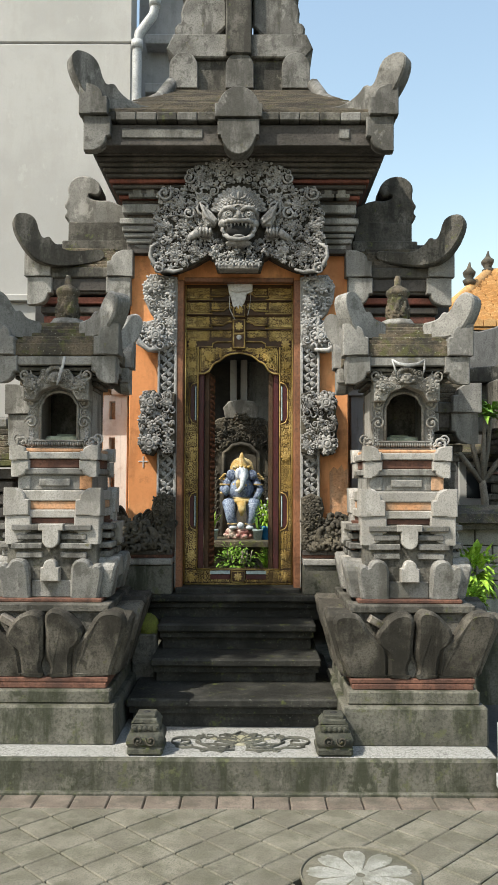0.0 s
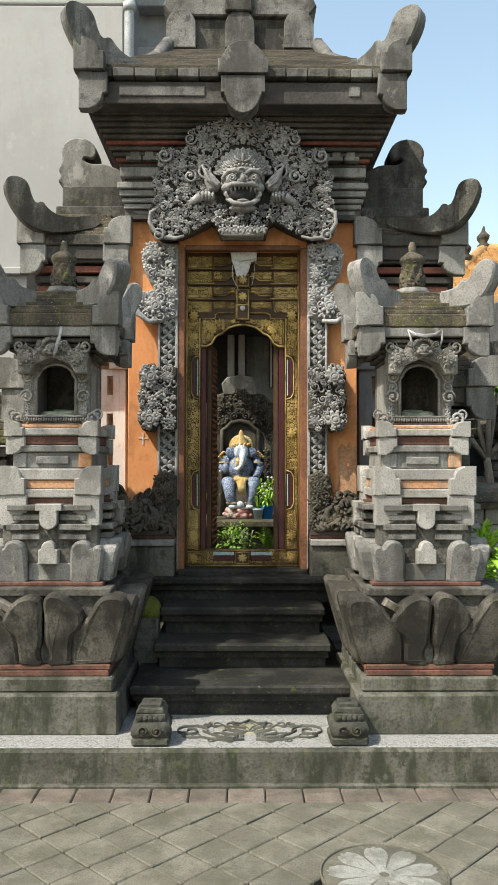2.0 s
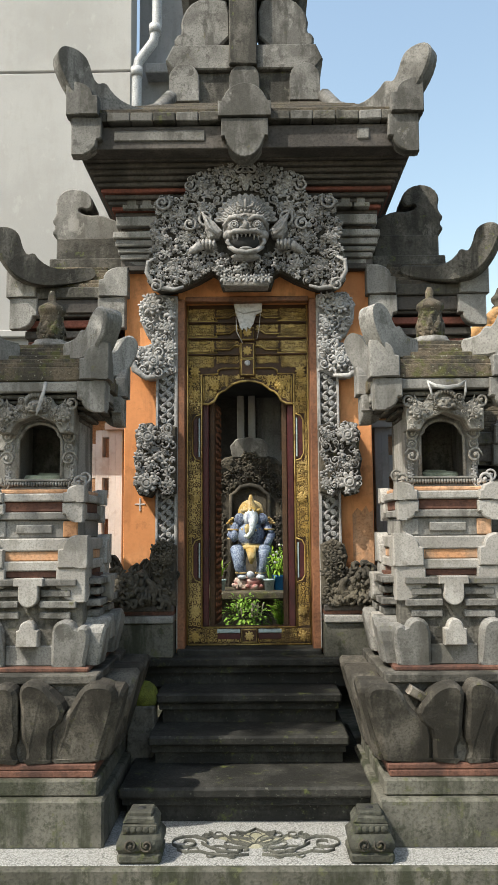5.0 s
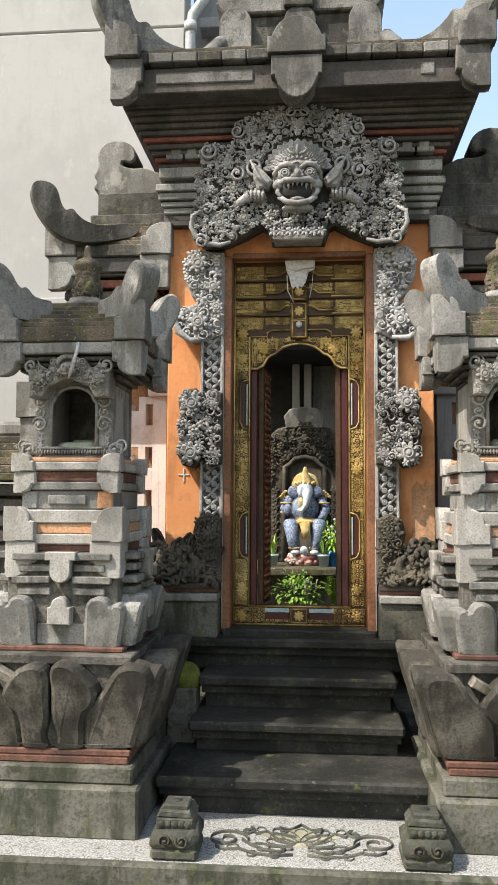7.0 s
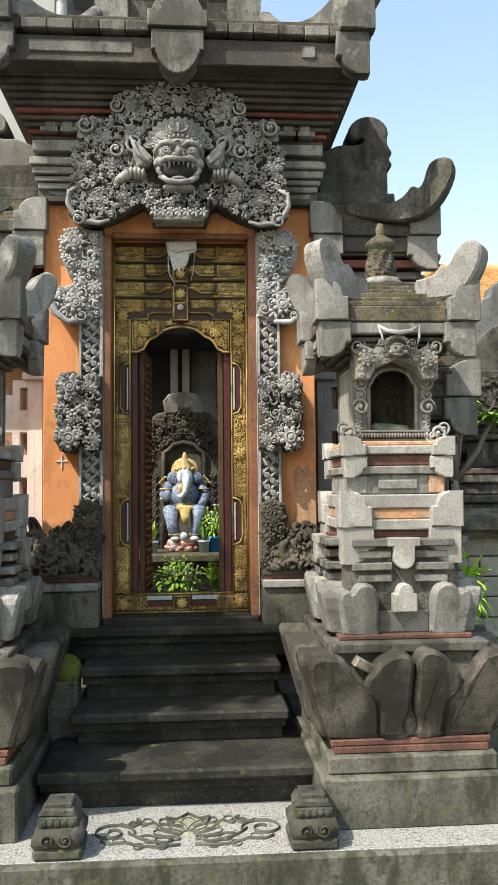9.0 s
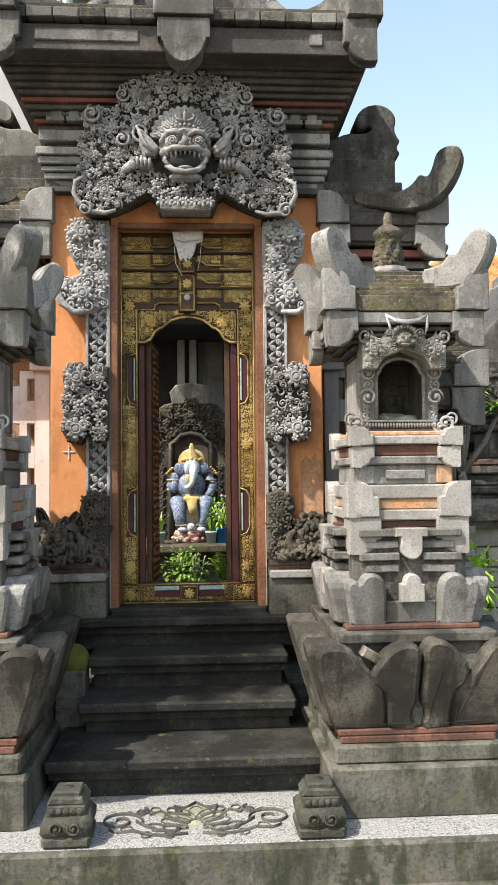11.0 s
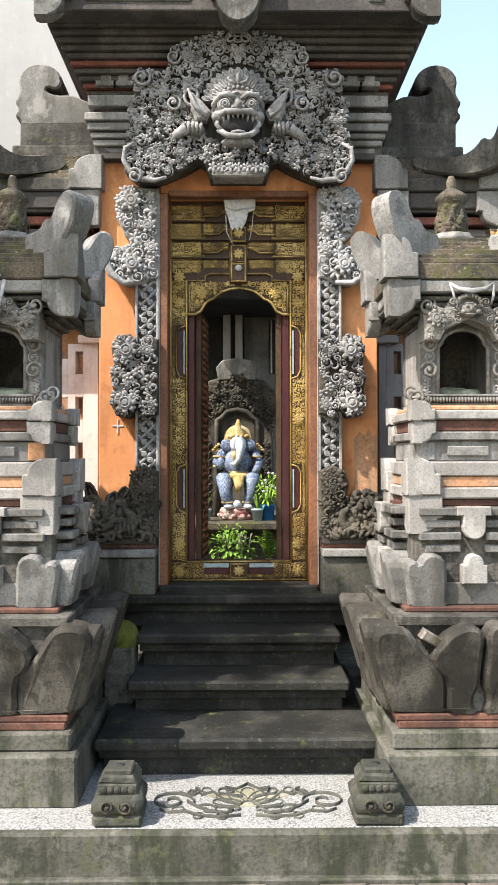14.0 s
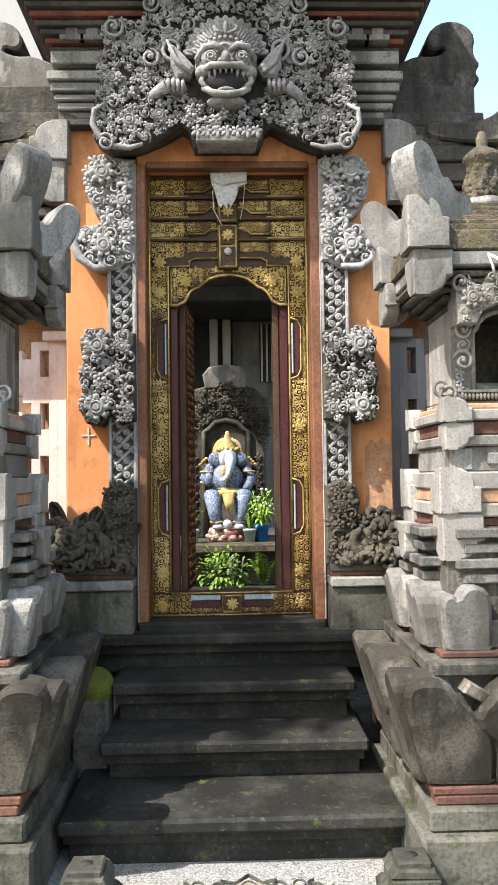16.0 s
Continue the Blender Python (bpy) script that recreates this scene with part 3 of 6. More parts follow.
WINGS = []
for s in (-1, 1):
    w = wing(s * 1.225, 3.205, 0.385, 6.44, "grey stone wing pillar with layered mossy roof beside the gate")
    WINGS.append(w)
    g = horn_mesh(0.66, 0.36, 0.10, GREY_DARK)
    a = 0 if s > 0 else math.pi
    piece("hip_horn", g, w, Matrix.Translation((s * -0.15, -0.24, 3.325)) @ Matrix.Rotation(a - s * radians(25), 4, "Z"))
    part("ridge_base", Mesh().box(min(s * -0.32, s * 0.14), max(s * -0.32, s * 0.14), -0.14, 0.2, 3.52, 3.76, 0.008).rough(0.004), GREY_DARK, w)
    part("ridge_step", Mesh().box(min(s * -0.34, s * 0.18), max(s * -0.34, s * 0.18), -0.17, 0.22, 3.51, 3.60, 0.008).rough(0.004), GREY_DARK, w)
    curl = [(-0.30, 0), (0.19, 0), (0.20, 0.04), (0.24, 0.07), (0.21, 0.12), (0.24, 0.17), (0.215, 0.21), (0.20, 0.25), (0.215, 0.33), (0.175, 0.405), (0.10, 0.44), (0.01, 0.42), (-0.05, 0.36), (-0.06, 0.29), (-0.02, 0.25), (0.035, 0.275), (0.045, 0.24), (-0.02, 0.215), (-0.12, 0.22), (-0.2, 0.18), (-0.3, 0.14)]
    # right crest in darker stone: that side's shade put into colour
    part("shell_stone", Mesh().prism(soft([(s * (u - 0.05), 3.75 + v * 0.92) for u, v in curl]), -0.1, 0.14, c=0.012).rough(0.004), GREY if s < 0 else GREY_DARK, w, "curled grey crest stone")
wing(1.42, 2.12, 0.22, 5.70, "lower dark stone wing pillar with stepped roof behind the shrine", tall=False)
wing(-1.45, 2.10, 0.11, 5.70, "lower dark stone wing pillar with stepped roof behind the shrine", tall=False)


# ---- pierced side walls ----
def pierced(s):
    w = thing("wall_pierced", "pale block wall pierced with cross-shaped slots", "wall", kind="structure")
    x0, y = 0.88, 6.3
    nx, nz, bw, bh = 15, 31, 0.047, 0.0475
    # upright slots beside the pier, then stepped openings
    holes = {(2, base + k) for base in (3, 9, 15, 21, 27) for k in range(3)}
    for base in (4, 10, 16, 22):
        holes |= {(c, base + k + d) for d, c in enumerate((4, 5, 6)) for k in range(2)}
        holes |= {(c, base + k + 1 - d) for d, c in enumerate((7, 8)) for k in range(2)}
        holes |= {(12, base + k) for k in range(3)}
    holes |= {(4, 29), (4, 30), (5, 30), (6, 30), (8, 30)}
    for i in range(nx):
        k = 0
        while k < nz:
            if (i, k) in holes:
                k += 1
                continue
            e = k
            while e < nz and (i, e) not in holes:
                e += 1
            a, b = sorted((s * (x0 + i * bw), s * (x0 + (i + 1) * bw)))
            # right wall greyed: shade on the same pale blocks, done by colour
            part("wall_block", Mesh().box(a, b, y, y + 0.12, 0.9 + k * bh, 0.9 + e * bh, 0.0015), PINKISH if s < 0 else PLASTER_GREY, w)
            k = e
    a, b = sorted((s * 0.84, s * 1.0))
    # coping greyed on the right likewise, in place of shade
    part("coping", Mesh().box(a, b, y - 0.04, y + 0.16, 0.9 + nz * bh, 0.9 + nz * bh + 0.05), PINKISH if s < 0 else PLASTER_GREY, w)
    a, b = sorted((s * 0.82, s * 1.62))
    part("backing", Mesh().box(a, b, y + 0.35, y + 0.45, 0.18, 2.62), TERRA, w)
    part("footing", Mesh().box(a, b, y - 0.02, y + 0.16, 0.18, 0.9), GREY_DARK, w)


for s in (-1, 1):
    pierced(s)


# ---- relief pieces ----
def rosette_mesh(mat):
    """A round flower: notched petals, a raised ring and a beaded eye."""
    g = Mesh()
    n = 32
    prof = ((0.16, 0.36), (0.24, 0.32), (0.30, 0.20), (0.38, 0.34), (0.46, 0.34), (0.53, 0.12), (0.72, 0.30), (0.95, 0.26), (1.02, 0.0))
    verts = [(0, -0.30, 0)]
    for r, h in prof:
        for k in range(n):
            a = 2 * math.pi * k / n
            lobe = abs(math.sin(4 * a))
            q = r if r < 0.7 else r - 0.40 * (1 - lobe) ** 1.6 * (r - 0.6) / 0.4
            e = h if r < 0.5 or r > 1 else h * (0.6 + 0.4 * lobe) if r > 0.7 else h
            verts.append((q * math.cos(a), -e, q * math.sin(a)))
    faces = [(0, 1 + k, 1 + (k + 1) % n) for k in range(n)]
    for i in range(len(prof) - 1):
        for k in range(n):
            p, q = 1 + i * n + k, 1 + i * n + (k + 1) % n
            faces.append((p, p + n, q + n, q))
    g.add(verts, faces, True)
    return g.data("rosette", mat)


def scroll_mesh(mat, fat=1.0):
    """A tendril that curls into a spiral."""
    g = Mesh()
    pts, rad = [], []
    for k in range(20):
        f = k / 19
        a = radians(-90 + 430 * f)
        r = 0.74 * (1 - f) ** 0.85 + 0.16
        pts.append((r * math.cos(a), -0.12 - 0.25 * f, r * math.sin(a)))
        rad.append(fat * (0.24 - 0.05 * f))
    pts = [(-0.95, -0.02, -0.35), (-0.55, -0.06, -0.72)] + pts
    rad = [0.06 * fat, 0.18 * fat] + rad
    g.tube(pts, rad, 5)
    g.ball((0, -0.38, 0), 0.24, 7, 5)
    return g.data("scroll", mat)


def leaf_mesh(mat, lobes=5, puff=0.7):
    """A rounded, lobed leaf, swollen between its veins."""
    g = Mesh()
    n = 6 * lobes
    rings = ((0.18, 0.26), (0.45, 0.36), (0.75, 0.34), (0.95, 0.18), (1.0, 0.0))
    verts = [(0, -0.20 * puff, 0)]
    for f, h in rings:
        for k in range(n):
            a = 2 * math.pi * k / n
            lobe = abs(math.sin(lobes * a / 2)) ** 0.8
            r = f * (1 - (1 - lobe) * 0.68 * f) * (1.0 + 0.18 * math.sin(a))
            e = h * puff * (1 - 0.45 * (1 - lobe)) if f < 0.99 else 0.0
            verts.append((0.92 * r * math.cos(a), -e, 1.08 * r * math.sin(a)))
    faces = [(0, 1 + k, 1 + (k + 1) % n) for k in range(n)]
    for i in range(len(rings) - 1):
        for k in range(n):
            p, q = 1 + i * n + k, 1 + i * n + (k + 1) % n
            faces.append((p, p + n, q + n, q))
    g.add(verts, faces, True)
    return g.data("leaf", mat)


def flower_mesh(mat):
    """Five cupped petals round a bead."""
    g = Mesh()
    for k in range(5):
        a = 2 * math.pi * k / 5
        g.ball((0.58 * math.cos(a), -0.16, 0.58 * math.sin(a)), (0.40, 0.22, 0.40), 8, 5)
    g.ball((0, -0.34, 0), (0.26, 0.2, 0.26), 8, 5)
    return g.data("flower", mat)


def sprig_mesh(mat):
    """A tapering curled strand with a bead at its tip."""
    g = Mesh()
    pts = [(0.75 * math.cos(radians(200 - 30 * k)) * (1 - 0.06 * k), -0.10 - 0.03 * k, 0.75 * math.sin(radians(200 - 30 * k)) * (1 - 0.06 * k)) for k in range(9)]
    g.tube(pts, [0.08, 0.16, 0.20, 0.22, 0.21, 0.19, 0.17, 0.15, 0.13], 6)
    g.ball(pts[-1], 0.23, 7, 5)
    return g.data("sprig", mat)


def berry_mesh(mat):
    g = Mesh()
    for x, z in ((0, 0.5), (0.45, -0.25), (-0.45, -0.25)):
        g.ball((x, -0.2, z), (0.42, 0.38, 0.42), 7, 5)
    g.ball((0, -0.42, 0), 0.3, 7, 4)
    return g.data("berry", mat)


KIT = {}
for key, mat in (("grey", CARVED), ("pale", CARVED_PALE), ("dark", CARVED_DARK), ("tan", CARVED_TAN)):
    KIT[key] = {"rosette": rosette_mesh(mat), "scroll": scroll_mesh(mat, 0.82), "leaf": leaf_mesh(mat), "trefoil": leaf_mesh(mat, 3), "flower": flower_mesh(mat), "sprig": sprig_mesh(mat), "berry": berry_mesh(mat), "mat": mat}


def inside(p, poly):
    hit = False
    for a, b in zip(poly, poly[1:] + poly[:1]):
        if (a[1] > p[1]) != (b[1] > p[1]) and p[0] < (b[0] - a[0]) * (p[1] - a[1]) / (b[1] - a[1]) + a[0]:
            hit = not hit
    return hit


def fill(parent, poly, y, kit, size, rng, rosettes=(), keep=None, mirror=False, spacing=1.25, lift=0.0):
    """Covers an outline with carved leaves, scrolls and berries round the given rosettes."""
    kit = KIT[kit]
    spots = [(x, z, r) for x, z, r in rosettes]
    x0, x1 = min(p[0] for p in poly), max(p[0] for p in poly)
    z0, z1 = min(p[1] for p in poly), max(p[1] for p in poly)
    flips = (1, -1) if mirror else (1,)
    for x, z, r in rosettes:
        for f in flips:
            piece("rosette", kit["rosette"], parent, place(f * x, y - 0.022, z, r, rng.uniform(0, 3), f, 1.05))
    for _ in range(int(60 * (x1 - x0) * (z1 - z0) / (size * size))):
        x, z = rng.uniform(x0, x1), rng.uniform(z0, z1)
        if not inside((x, z), poly) or (keep and keep(x, z)):
            continue
        r = size * rng.uniform(0.75, 1.15)
        if not all(inside((x + 0.7 * r * a, z + 0.7 * r * b), poly) for a, b in ((1, 0), (-1, 0), (0, 1), (0, -1)) if not (mirror and x + 0.7 * r * a < 0)):
            continue
        if any((x - a) ** 2 + (z - b) ** 2 < ((r + c) * 0.62 * spacing) ** 2 for a, b, c in spots):
            continue
        spots.append((x, z, r))
        kind = rng.choice(("scroll", "scroll", "sprig", "sprig", "leaf", "trefoil", "flower", "leaf", "leaf"))
        turn, hand = rng.uniform(0, 6.28), rng.choice((1, -1))
        up = y - rng.uniform(0.0, 0.02) - lift
        for f in flips:
            piece(kind, kit[kind], parent, place(f * x, up, z, r * {"berry": 0.72, "leaf": 1.0, "trefoil": 1.0, "flower": 0.9}.get(kind, 0.95), turn, f * hand, 1.25))


# ---- side shrines ----
def slab(parent, hx, hy, z0, z1, mat, name="course", c=0.006):
    return part(name, Mesh().box(-hx, hx, -hy, hy, z0, z1, c).rough(0.003, 6), mat, parent)


MOSSY_LEAF = leaf_mesh(ROOF_MOSS)


def shrine(x, label):
    """Stands with its middle at the origin; front faces -y."""
    s = thing("roofed_shrine", label, "shrine", group="shrines flanking the stairs", at=(x, 5.18, 0))
    # pedestal
    slab(s, 0.42, 0.49, 0.18, 0.405, CONCRETE, "pedestal", 0.012)
    slab(s, 0.385, 0.45, 0.405, 0.485, CONCRETE, "pedestal_step", 0.01)
    slab(s, 0.355, 0.42, 0.485, 0.52, RED)
    slab(s, 0.365, 0.42, 0.52, 0.55, RED)
    # dark core colour stands for the shade between the rounded stones
    slab(s, 0.345, 0.40, 0.55, 0.93, GREY_DARK, "core")
    # flaring row of rounded stones on front and flanks
    for turn in (0, 90, -90):
        m = Matrix.Rotation(radians(turn), 4, "Z")
        m = m @ Matrix(((1, 0, 0, 0), (0, 1, -0.27, 0.27 * 0.555), (0, 0, 1, 0), (0, 0, 0, 1)))
        f = 0.41
        inner = [(0.012, 0), (0.012, 0), (0.03, 0.06), (0.006, 0.125), (0.008, 0.27), (0.004, 0.345), (0.02, 0.392), (0.062, 0.408), (0.12, 0.39), (0.165, 0.355), (0.225, 0.275), (0.205, 0.19), (0.15, 0.15), (0.14, 0), (0.14, 0)]
        outer = [(0.146, 0), (0.146, 0), (0.372, 0), (0.372, 0), (0.455, 0.24), (0.478, 0.325), (0.462, 0.372), (0.42, 0.394), (0.35, 0.394), (0.302, 0.362), (0.262, 0.285), (0.205, 0.222), (0.15, 0.196)]
        for sx in (-1, 1):
            k = 1.0 if sx > 0 else 0.965
            g = Mesh()
            g.m = m
            g.prism(soft([(sx * u, 0.555 + v * k) for u, v in inner]), -f - 0.016, -f + 0.17, c=0.02)
            part("rounded_stone", g.rough(0.008, 9), KARANG, s)
            g = Mesh()
            g.m = m
            g.prism(soft([(sx * u, 0.555 + v * k) for u, v in outer]), -f - 0.004, -f + 0.15, c=0.02)
            part("corner_wing_stone", g.rough(0.009, 8), KARANG, s, "flared rounded corner stone")
            if turn == 0 and sx < 0:
                g = Mesh()
                g.m = m
                g.prism([(sx * u, v) for u, v in ((0.17, 0.83), (0.265, 0.885), (0.245, 0.925), (0.155, 0.87))], -f + 0.02, -f + 0.2, c=0.008)
                part("leaning_chip", g.rough(0.005), WORN, s)
    slab(s, 0.37, 0.43, 0.93, 0.975, GREY_DARK)
    slab(s, 0.31, 0.36, 0.975, 1.0, RED)
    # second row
    # dark again, for the shaded gaps behind the slats
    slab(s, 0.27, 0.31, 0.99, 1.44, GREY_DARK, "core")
    for turn in (0, 90, -90):
        m = Matrix.Rotation(radians(turn), 4, "Z")
        f = 0.36
        lean = m @ Matrix(((1, 0, 0, 0.0), (0, 1, -0.2, 0.2 * 1.06), (0, 0, 1, 0), (0, 0, 0, 1)))
        for sx in (-1, 1):
            g = Mesh()
            g.m = lean
            shape = [(0.12, 0), (0.12, 0), (0.285, 0), (0.285, 0), (0.315, 0.15), (0.30, 0.20), (0.265, 0.205), (0.25, 0.185), (0.23, 0.225), (0.19, 0.24), (0.145, 0.22), (0.125, 0.16)]
            g.prism(soft([(sx * u, 1.0 + v) for u, v in shape]), -f, -f + 0.14, c=0.014)
            part("corner_wing_stone", g.rough(0.004, 7), GREY, s)
        g = Mesh()
        g.m = m
        g.box(-0.12, 0.12, -f + 0.04, -f + 0.12, 1.0, 1.10, 0.006)
        part("base_block", g.rough(0.003), GREY, s)
        g = Mesh()
        g.m = m
        shape = [(-0.055, 1.10), (0.055, 1.10), (0.055, 1.18)] + [(0.04 * math.cos(radians(a)), 1.185 + 0.045 * math.sin(radians(a))) for a in range(0, 181, 20)] + [(-0.055, 1.18)]
        g.prism(shape, -f - 0.01, -f + 0.06, c=0.006)
        part("round_topped_stone", g, PALE, s)
        for k in range(4):
            z = 1.235 + 0.055 * k
            for sx in (-1, 1):
                a, b = sorted((sx * 0.055, sx * (0.24 if k % 2 else 0.21)))
                g = Mesh()
                g.m = m
                g.box(a, b, -f + 0.026 - 0.014 * (k % 2), -f + 0.10, z, z + 0.034, 0.004)
                part("neck_slat", g.rough(0.003), GREY_MID, s)
        g = Mesh()
        g.m = m
        g.box(-0.05, 0.05, -f + 0.06, -f + 0.1, 1.2, 1.45, 0.003)
        part("neck_panel", g, RED, s)
        g = Mesh()
        g.m = m
        shape = [(-0.075, 1.44), (-0.075, 1.40), (-0.05, 1.40), (-0.05, 1.345)] + [(-0.05 * math.cos(radians(a)), 1.345 - 0.05 * math.sin(radians(a))) for a in range(20, 161, 20)] + [(0.05, 1.345), (0.05, 1.40), (0.075, 1.40), (0.075, 1.44)]
        g.prism(shape, -f - 0.005, -f + 0.05, c=0.005)
        part("neck_pendant", g, PALE, s)
    slab(s, 0.26, 0.30, 1.44, 1.475, RED)
    slab(s, 0.275, 0.315, 1.475, 1.525, PALE)
    slab(s, 0.255, 0.295, 1.525, 1.575, TERRA)
    slab(s, 0.265, 0.305, 1.575, 1.64, PALE)
    corners(s, ear_mesh(0.155, 0.165, True, PALE), 0.295, 0.335, 1.49)
    corners(s, ear_mesh(0.155, 0.17, False, PALE), 0.285, 0.325, 1.318)
    # slotted neck
    slab(s, 0.23, 0.26, 1.64, 1.735, GREY, "core")
    part("neck_panel", Mesh().box(-0.095, 0.095, -0.275, -0.2, 1.665, 1.71, 0.005), GREY, s)
    for sx in (-1, 1):
        a, b = sorted((sx * 0.15, sx * 0.225))
        part("neck_brick", Mesh().box(a, b, -0.272, -0.2, 1.645, 1.73, 0.005), TERRA if sx > 0 else GREY, s)
    slab(s, 0.245, 0.285, 1.735, 1.775, GREY)
    slab(s, 0.235, 0.275, 1.775, 1.83, RED)
    slab(s, 0.255, 0.295, 1.83, 1.872, PALE)
    slab(s, 0.235, 0.275, 1.872, 1.895, TERRA)
    corners(s, ear_mesh(0.115, 0.09, True, PALE), 0.272, 0.312, 1.825)
    corners(s, ear_mesh(0.11, 0.10, False, PALE), 0.262, 0.302, 1.722)
    # niche: floor, back, sides and a front cut by an arch
    part("niche_floor", Mesh().box(-0.19, 0.19, -0.17, 0.25, 1.895, 1.92, 0.004), GREY, s)
    # back in darker stone: the niche's inner shade as colour
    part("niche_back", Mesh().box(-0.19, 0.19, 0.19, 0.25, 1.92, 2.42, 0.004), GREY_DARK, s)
    for sx in (-1, 1):
        a, b = sorted((sx * 0.145, sx * 0.19))
        # left side paler than right, its lit face put into the colour
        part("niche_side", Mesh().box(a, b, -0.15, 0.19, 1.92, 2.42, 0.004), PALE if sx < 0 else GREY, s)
    arch = [(0.118, 1.95)] + [(0.118, 2.17), (0.10, 2.19), (0.095, 2.21), (0.07, 2.235), (0.035, 2.25), (0.0, 2.255)]
    outline = arch + [(-u, v) for u, v in arch[-2::-1]]
    part("niche_front", Mesh().prism([(-0.19, 1.92), (-0.19, 2.42), (0.19, 2.42), (0.19, 1.92), (0.118, 1.92)] + outline + [(-0.118, 1.92)], -0.185, -0.15, c=0.004), GREY, s)
    part("arch_moulding", Mesh().tube([(u, -0.188, v) for u, v in outline], 0.011, 6), GREY, s)
    g = Mesh()
    for k in range(24):
        g.ball((-0.167 + k * 0.0145, -0.205, 1.925), (0.0075, 0.012, 0.014), 6, 4)
    g.box(-0.18, 0.18, -0.205, -0.15, 1.94, 1.952, 0.003)
    g.box(-0.175, 0.175, -0.20, -0.15, 1.897, 1.91, 0.003)
    part("beaded_sill", g, GREY, s)
    rng = random.Random(5)
    crest = [(-0.20, 2.19), (-0.13, 2.19), (-0.10, 2.245), (0.0, 2.285), (0.10, 2.245), (0.13, 2.19), (0.20, 2.19), (0.205, 2.33), (0.16, 2.36), (0.11, 2.33), (0.08, 2.38), (0.0, 2.405), (-0.08, 2.38), (-0.11, 2.33), (-0.16, 2.36), (-0.205, 2.33)]
    part("crest_board", Mesh().prism(crest, -0.29, -0.17, c=0.006), CARVED_TAN, s)
    half = [p for p in crest if p[0] >= 0]
    fill(s, half, -0.29, "tan", 0.021, rng, [(0.152, 2.285, 0.042)], mirror=True, keep=lambda u, v: abs(u) < 0.045)
    g = Mesh()
    g.m = Matrix.Translation((0, -0.09, 0))
    g.ball((0, -0.215, 2.325), (0.042, 0.03, 0.035), 12, 8)
    for sx in (-1, 1):
        g.ball((sx * 0.018, -0.24, 2.338), 0.009, 8, 5)
        g.ball((sx * 0.034, -0.235, 2.312), (0.014, 0.012, 0.012), 8, 5)
    g.ball((0, -0.245, 2.322), (0.008, 0.012, 0.014), 8, 5)
    g.tube([(-0.026, -0.238, 2.302), (0, -0.246, 2.298), (0.026, -0.238, 2.302)], 0.005, 5)
    for k in range(9):
        a = radians(20 + 17.5 * k)
        g.ball((0.055 * math.cos(a), -0.21, 2.345 + 0.045 * math.sin(a)), (0.013, 0.014, 0.016), 6, 4)
    part("crest_mask", g, CARVED_TAN, s)
    for f in (-1, 1):
        for z, r, t in ((2.345, 0.042, 1.2), (2.18, 0.036, 0.6), (2.12, 0.03, 2.2), (2.06, 0.042, 3.6)):
            piece("scroll", KIT["tan"]["scroll"], s, place(f * (0.188 if z > 2.3 else 0.165), -0.285 if z > 2.3 else -0.215, z, r, t, f))
        for z in (2.0, 1.97, 1.94):
            piece("leaf", KIT["grey"]["leaf"], s, place(f * 0.168, -0.188, z + 0.02, 0.02, 0.0, f))
        for u, z, r, t in ((0.215, 1.935, 0.05, 0.5), (0.245, 1.96, 0.035, -0.6), (0.19, 1.92, 0.035, 1.5)):
            piece("scroll", KIT["grey" if f > 0 else "tan"]["scroll"], s, place(f * u, -0.2, z, r, t, f))
    # eave and roof; unseen far outer corner omitted so sun reaches the gate wall
    open_corner = (1 if x > 0 else -1, 1)
    for k in range(5):
        f = k / 4
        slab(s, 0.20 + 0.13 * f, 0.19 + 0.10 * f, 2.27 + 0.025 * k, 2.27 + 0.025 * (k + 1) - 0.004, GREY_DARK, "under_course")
    slab(s, 0.33, 0.32, 2.40, 2.455, GREY, "eave_beam")
    slab(s, 0.345, 0.325, 2.458, 2.535, ROOF_MOSS, "eave_band")
    courses(s, 0.335, 0.315, 0.16, 0.14, 2.535, 2.70, 6, ROOF_MOSS)
    corners(s, ear_mesh(0.155, 0.19, True, GREY), 0.395, 0.355, 2.462, left_out=open_corner)
    corners(s, ear_mesh(0.15, 0.165, False, GREY), 0.375, 0.335, 2.292, left_out=open_corner)
    horns(s, horn_mesh(0.33, 0.27, 0.12, GREY, TONGUE), 0.415, 0.355, 2.575, 0.33, spread=36, left_out=open_corner)
    # finial
    part("finial_base", Mesh().lathe([(0.12, 2.70), (0.12, 2.715), (0.10, 2.725), (0.10, 2.74)], seg=8), GREY, s)
    for k in range(8):
        m = Matrix.Rotation(radians(45 * k), 4, "Z")
        piece("finial_leaf", MOSSY_LEAF, s, m @ place(0, -0.062, 2.785, 0.055, 0.0))
        piece("finial_leaf", MOSSY_LEAF, s, Matrix.Rotation(radians(22.5), 4, "Z") @ m @ place(0, -0.052, 2.85, 0.045, 0.0))
    g = Mesh()
    g.box(-0.06, 0.06, -0.06, 0.06, 2.735, 2.82, 0.012)
    g.lathe([(0.06, 2.79), (0.065, 2.84), (0.06, 2.88), (0.07, 2.90), (0.08, 2.915), (0.076, 2.935), (0.05, 2.955), (0.03, 2.965), (0.022, 2.975), (0.022, 3.01), (0.012, 3.035)], seg=14)
    part("crown_finial", g.rough(0.006, 30), ROOF_MOSS, s, "mossy carved crown finial")
    return s


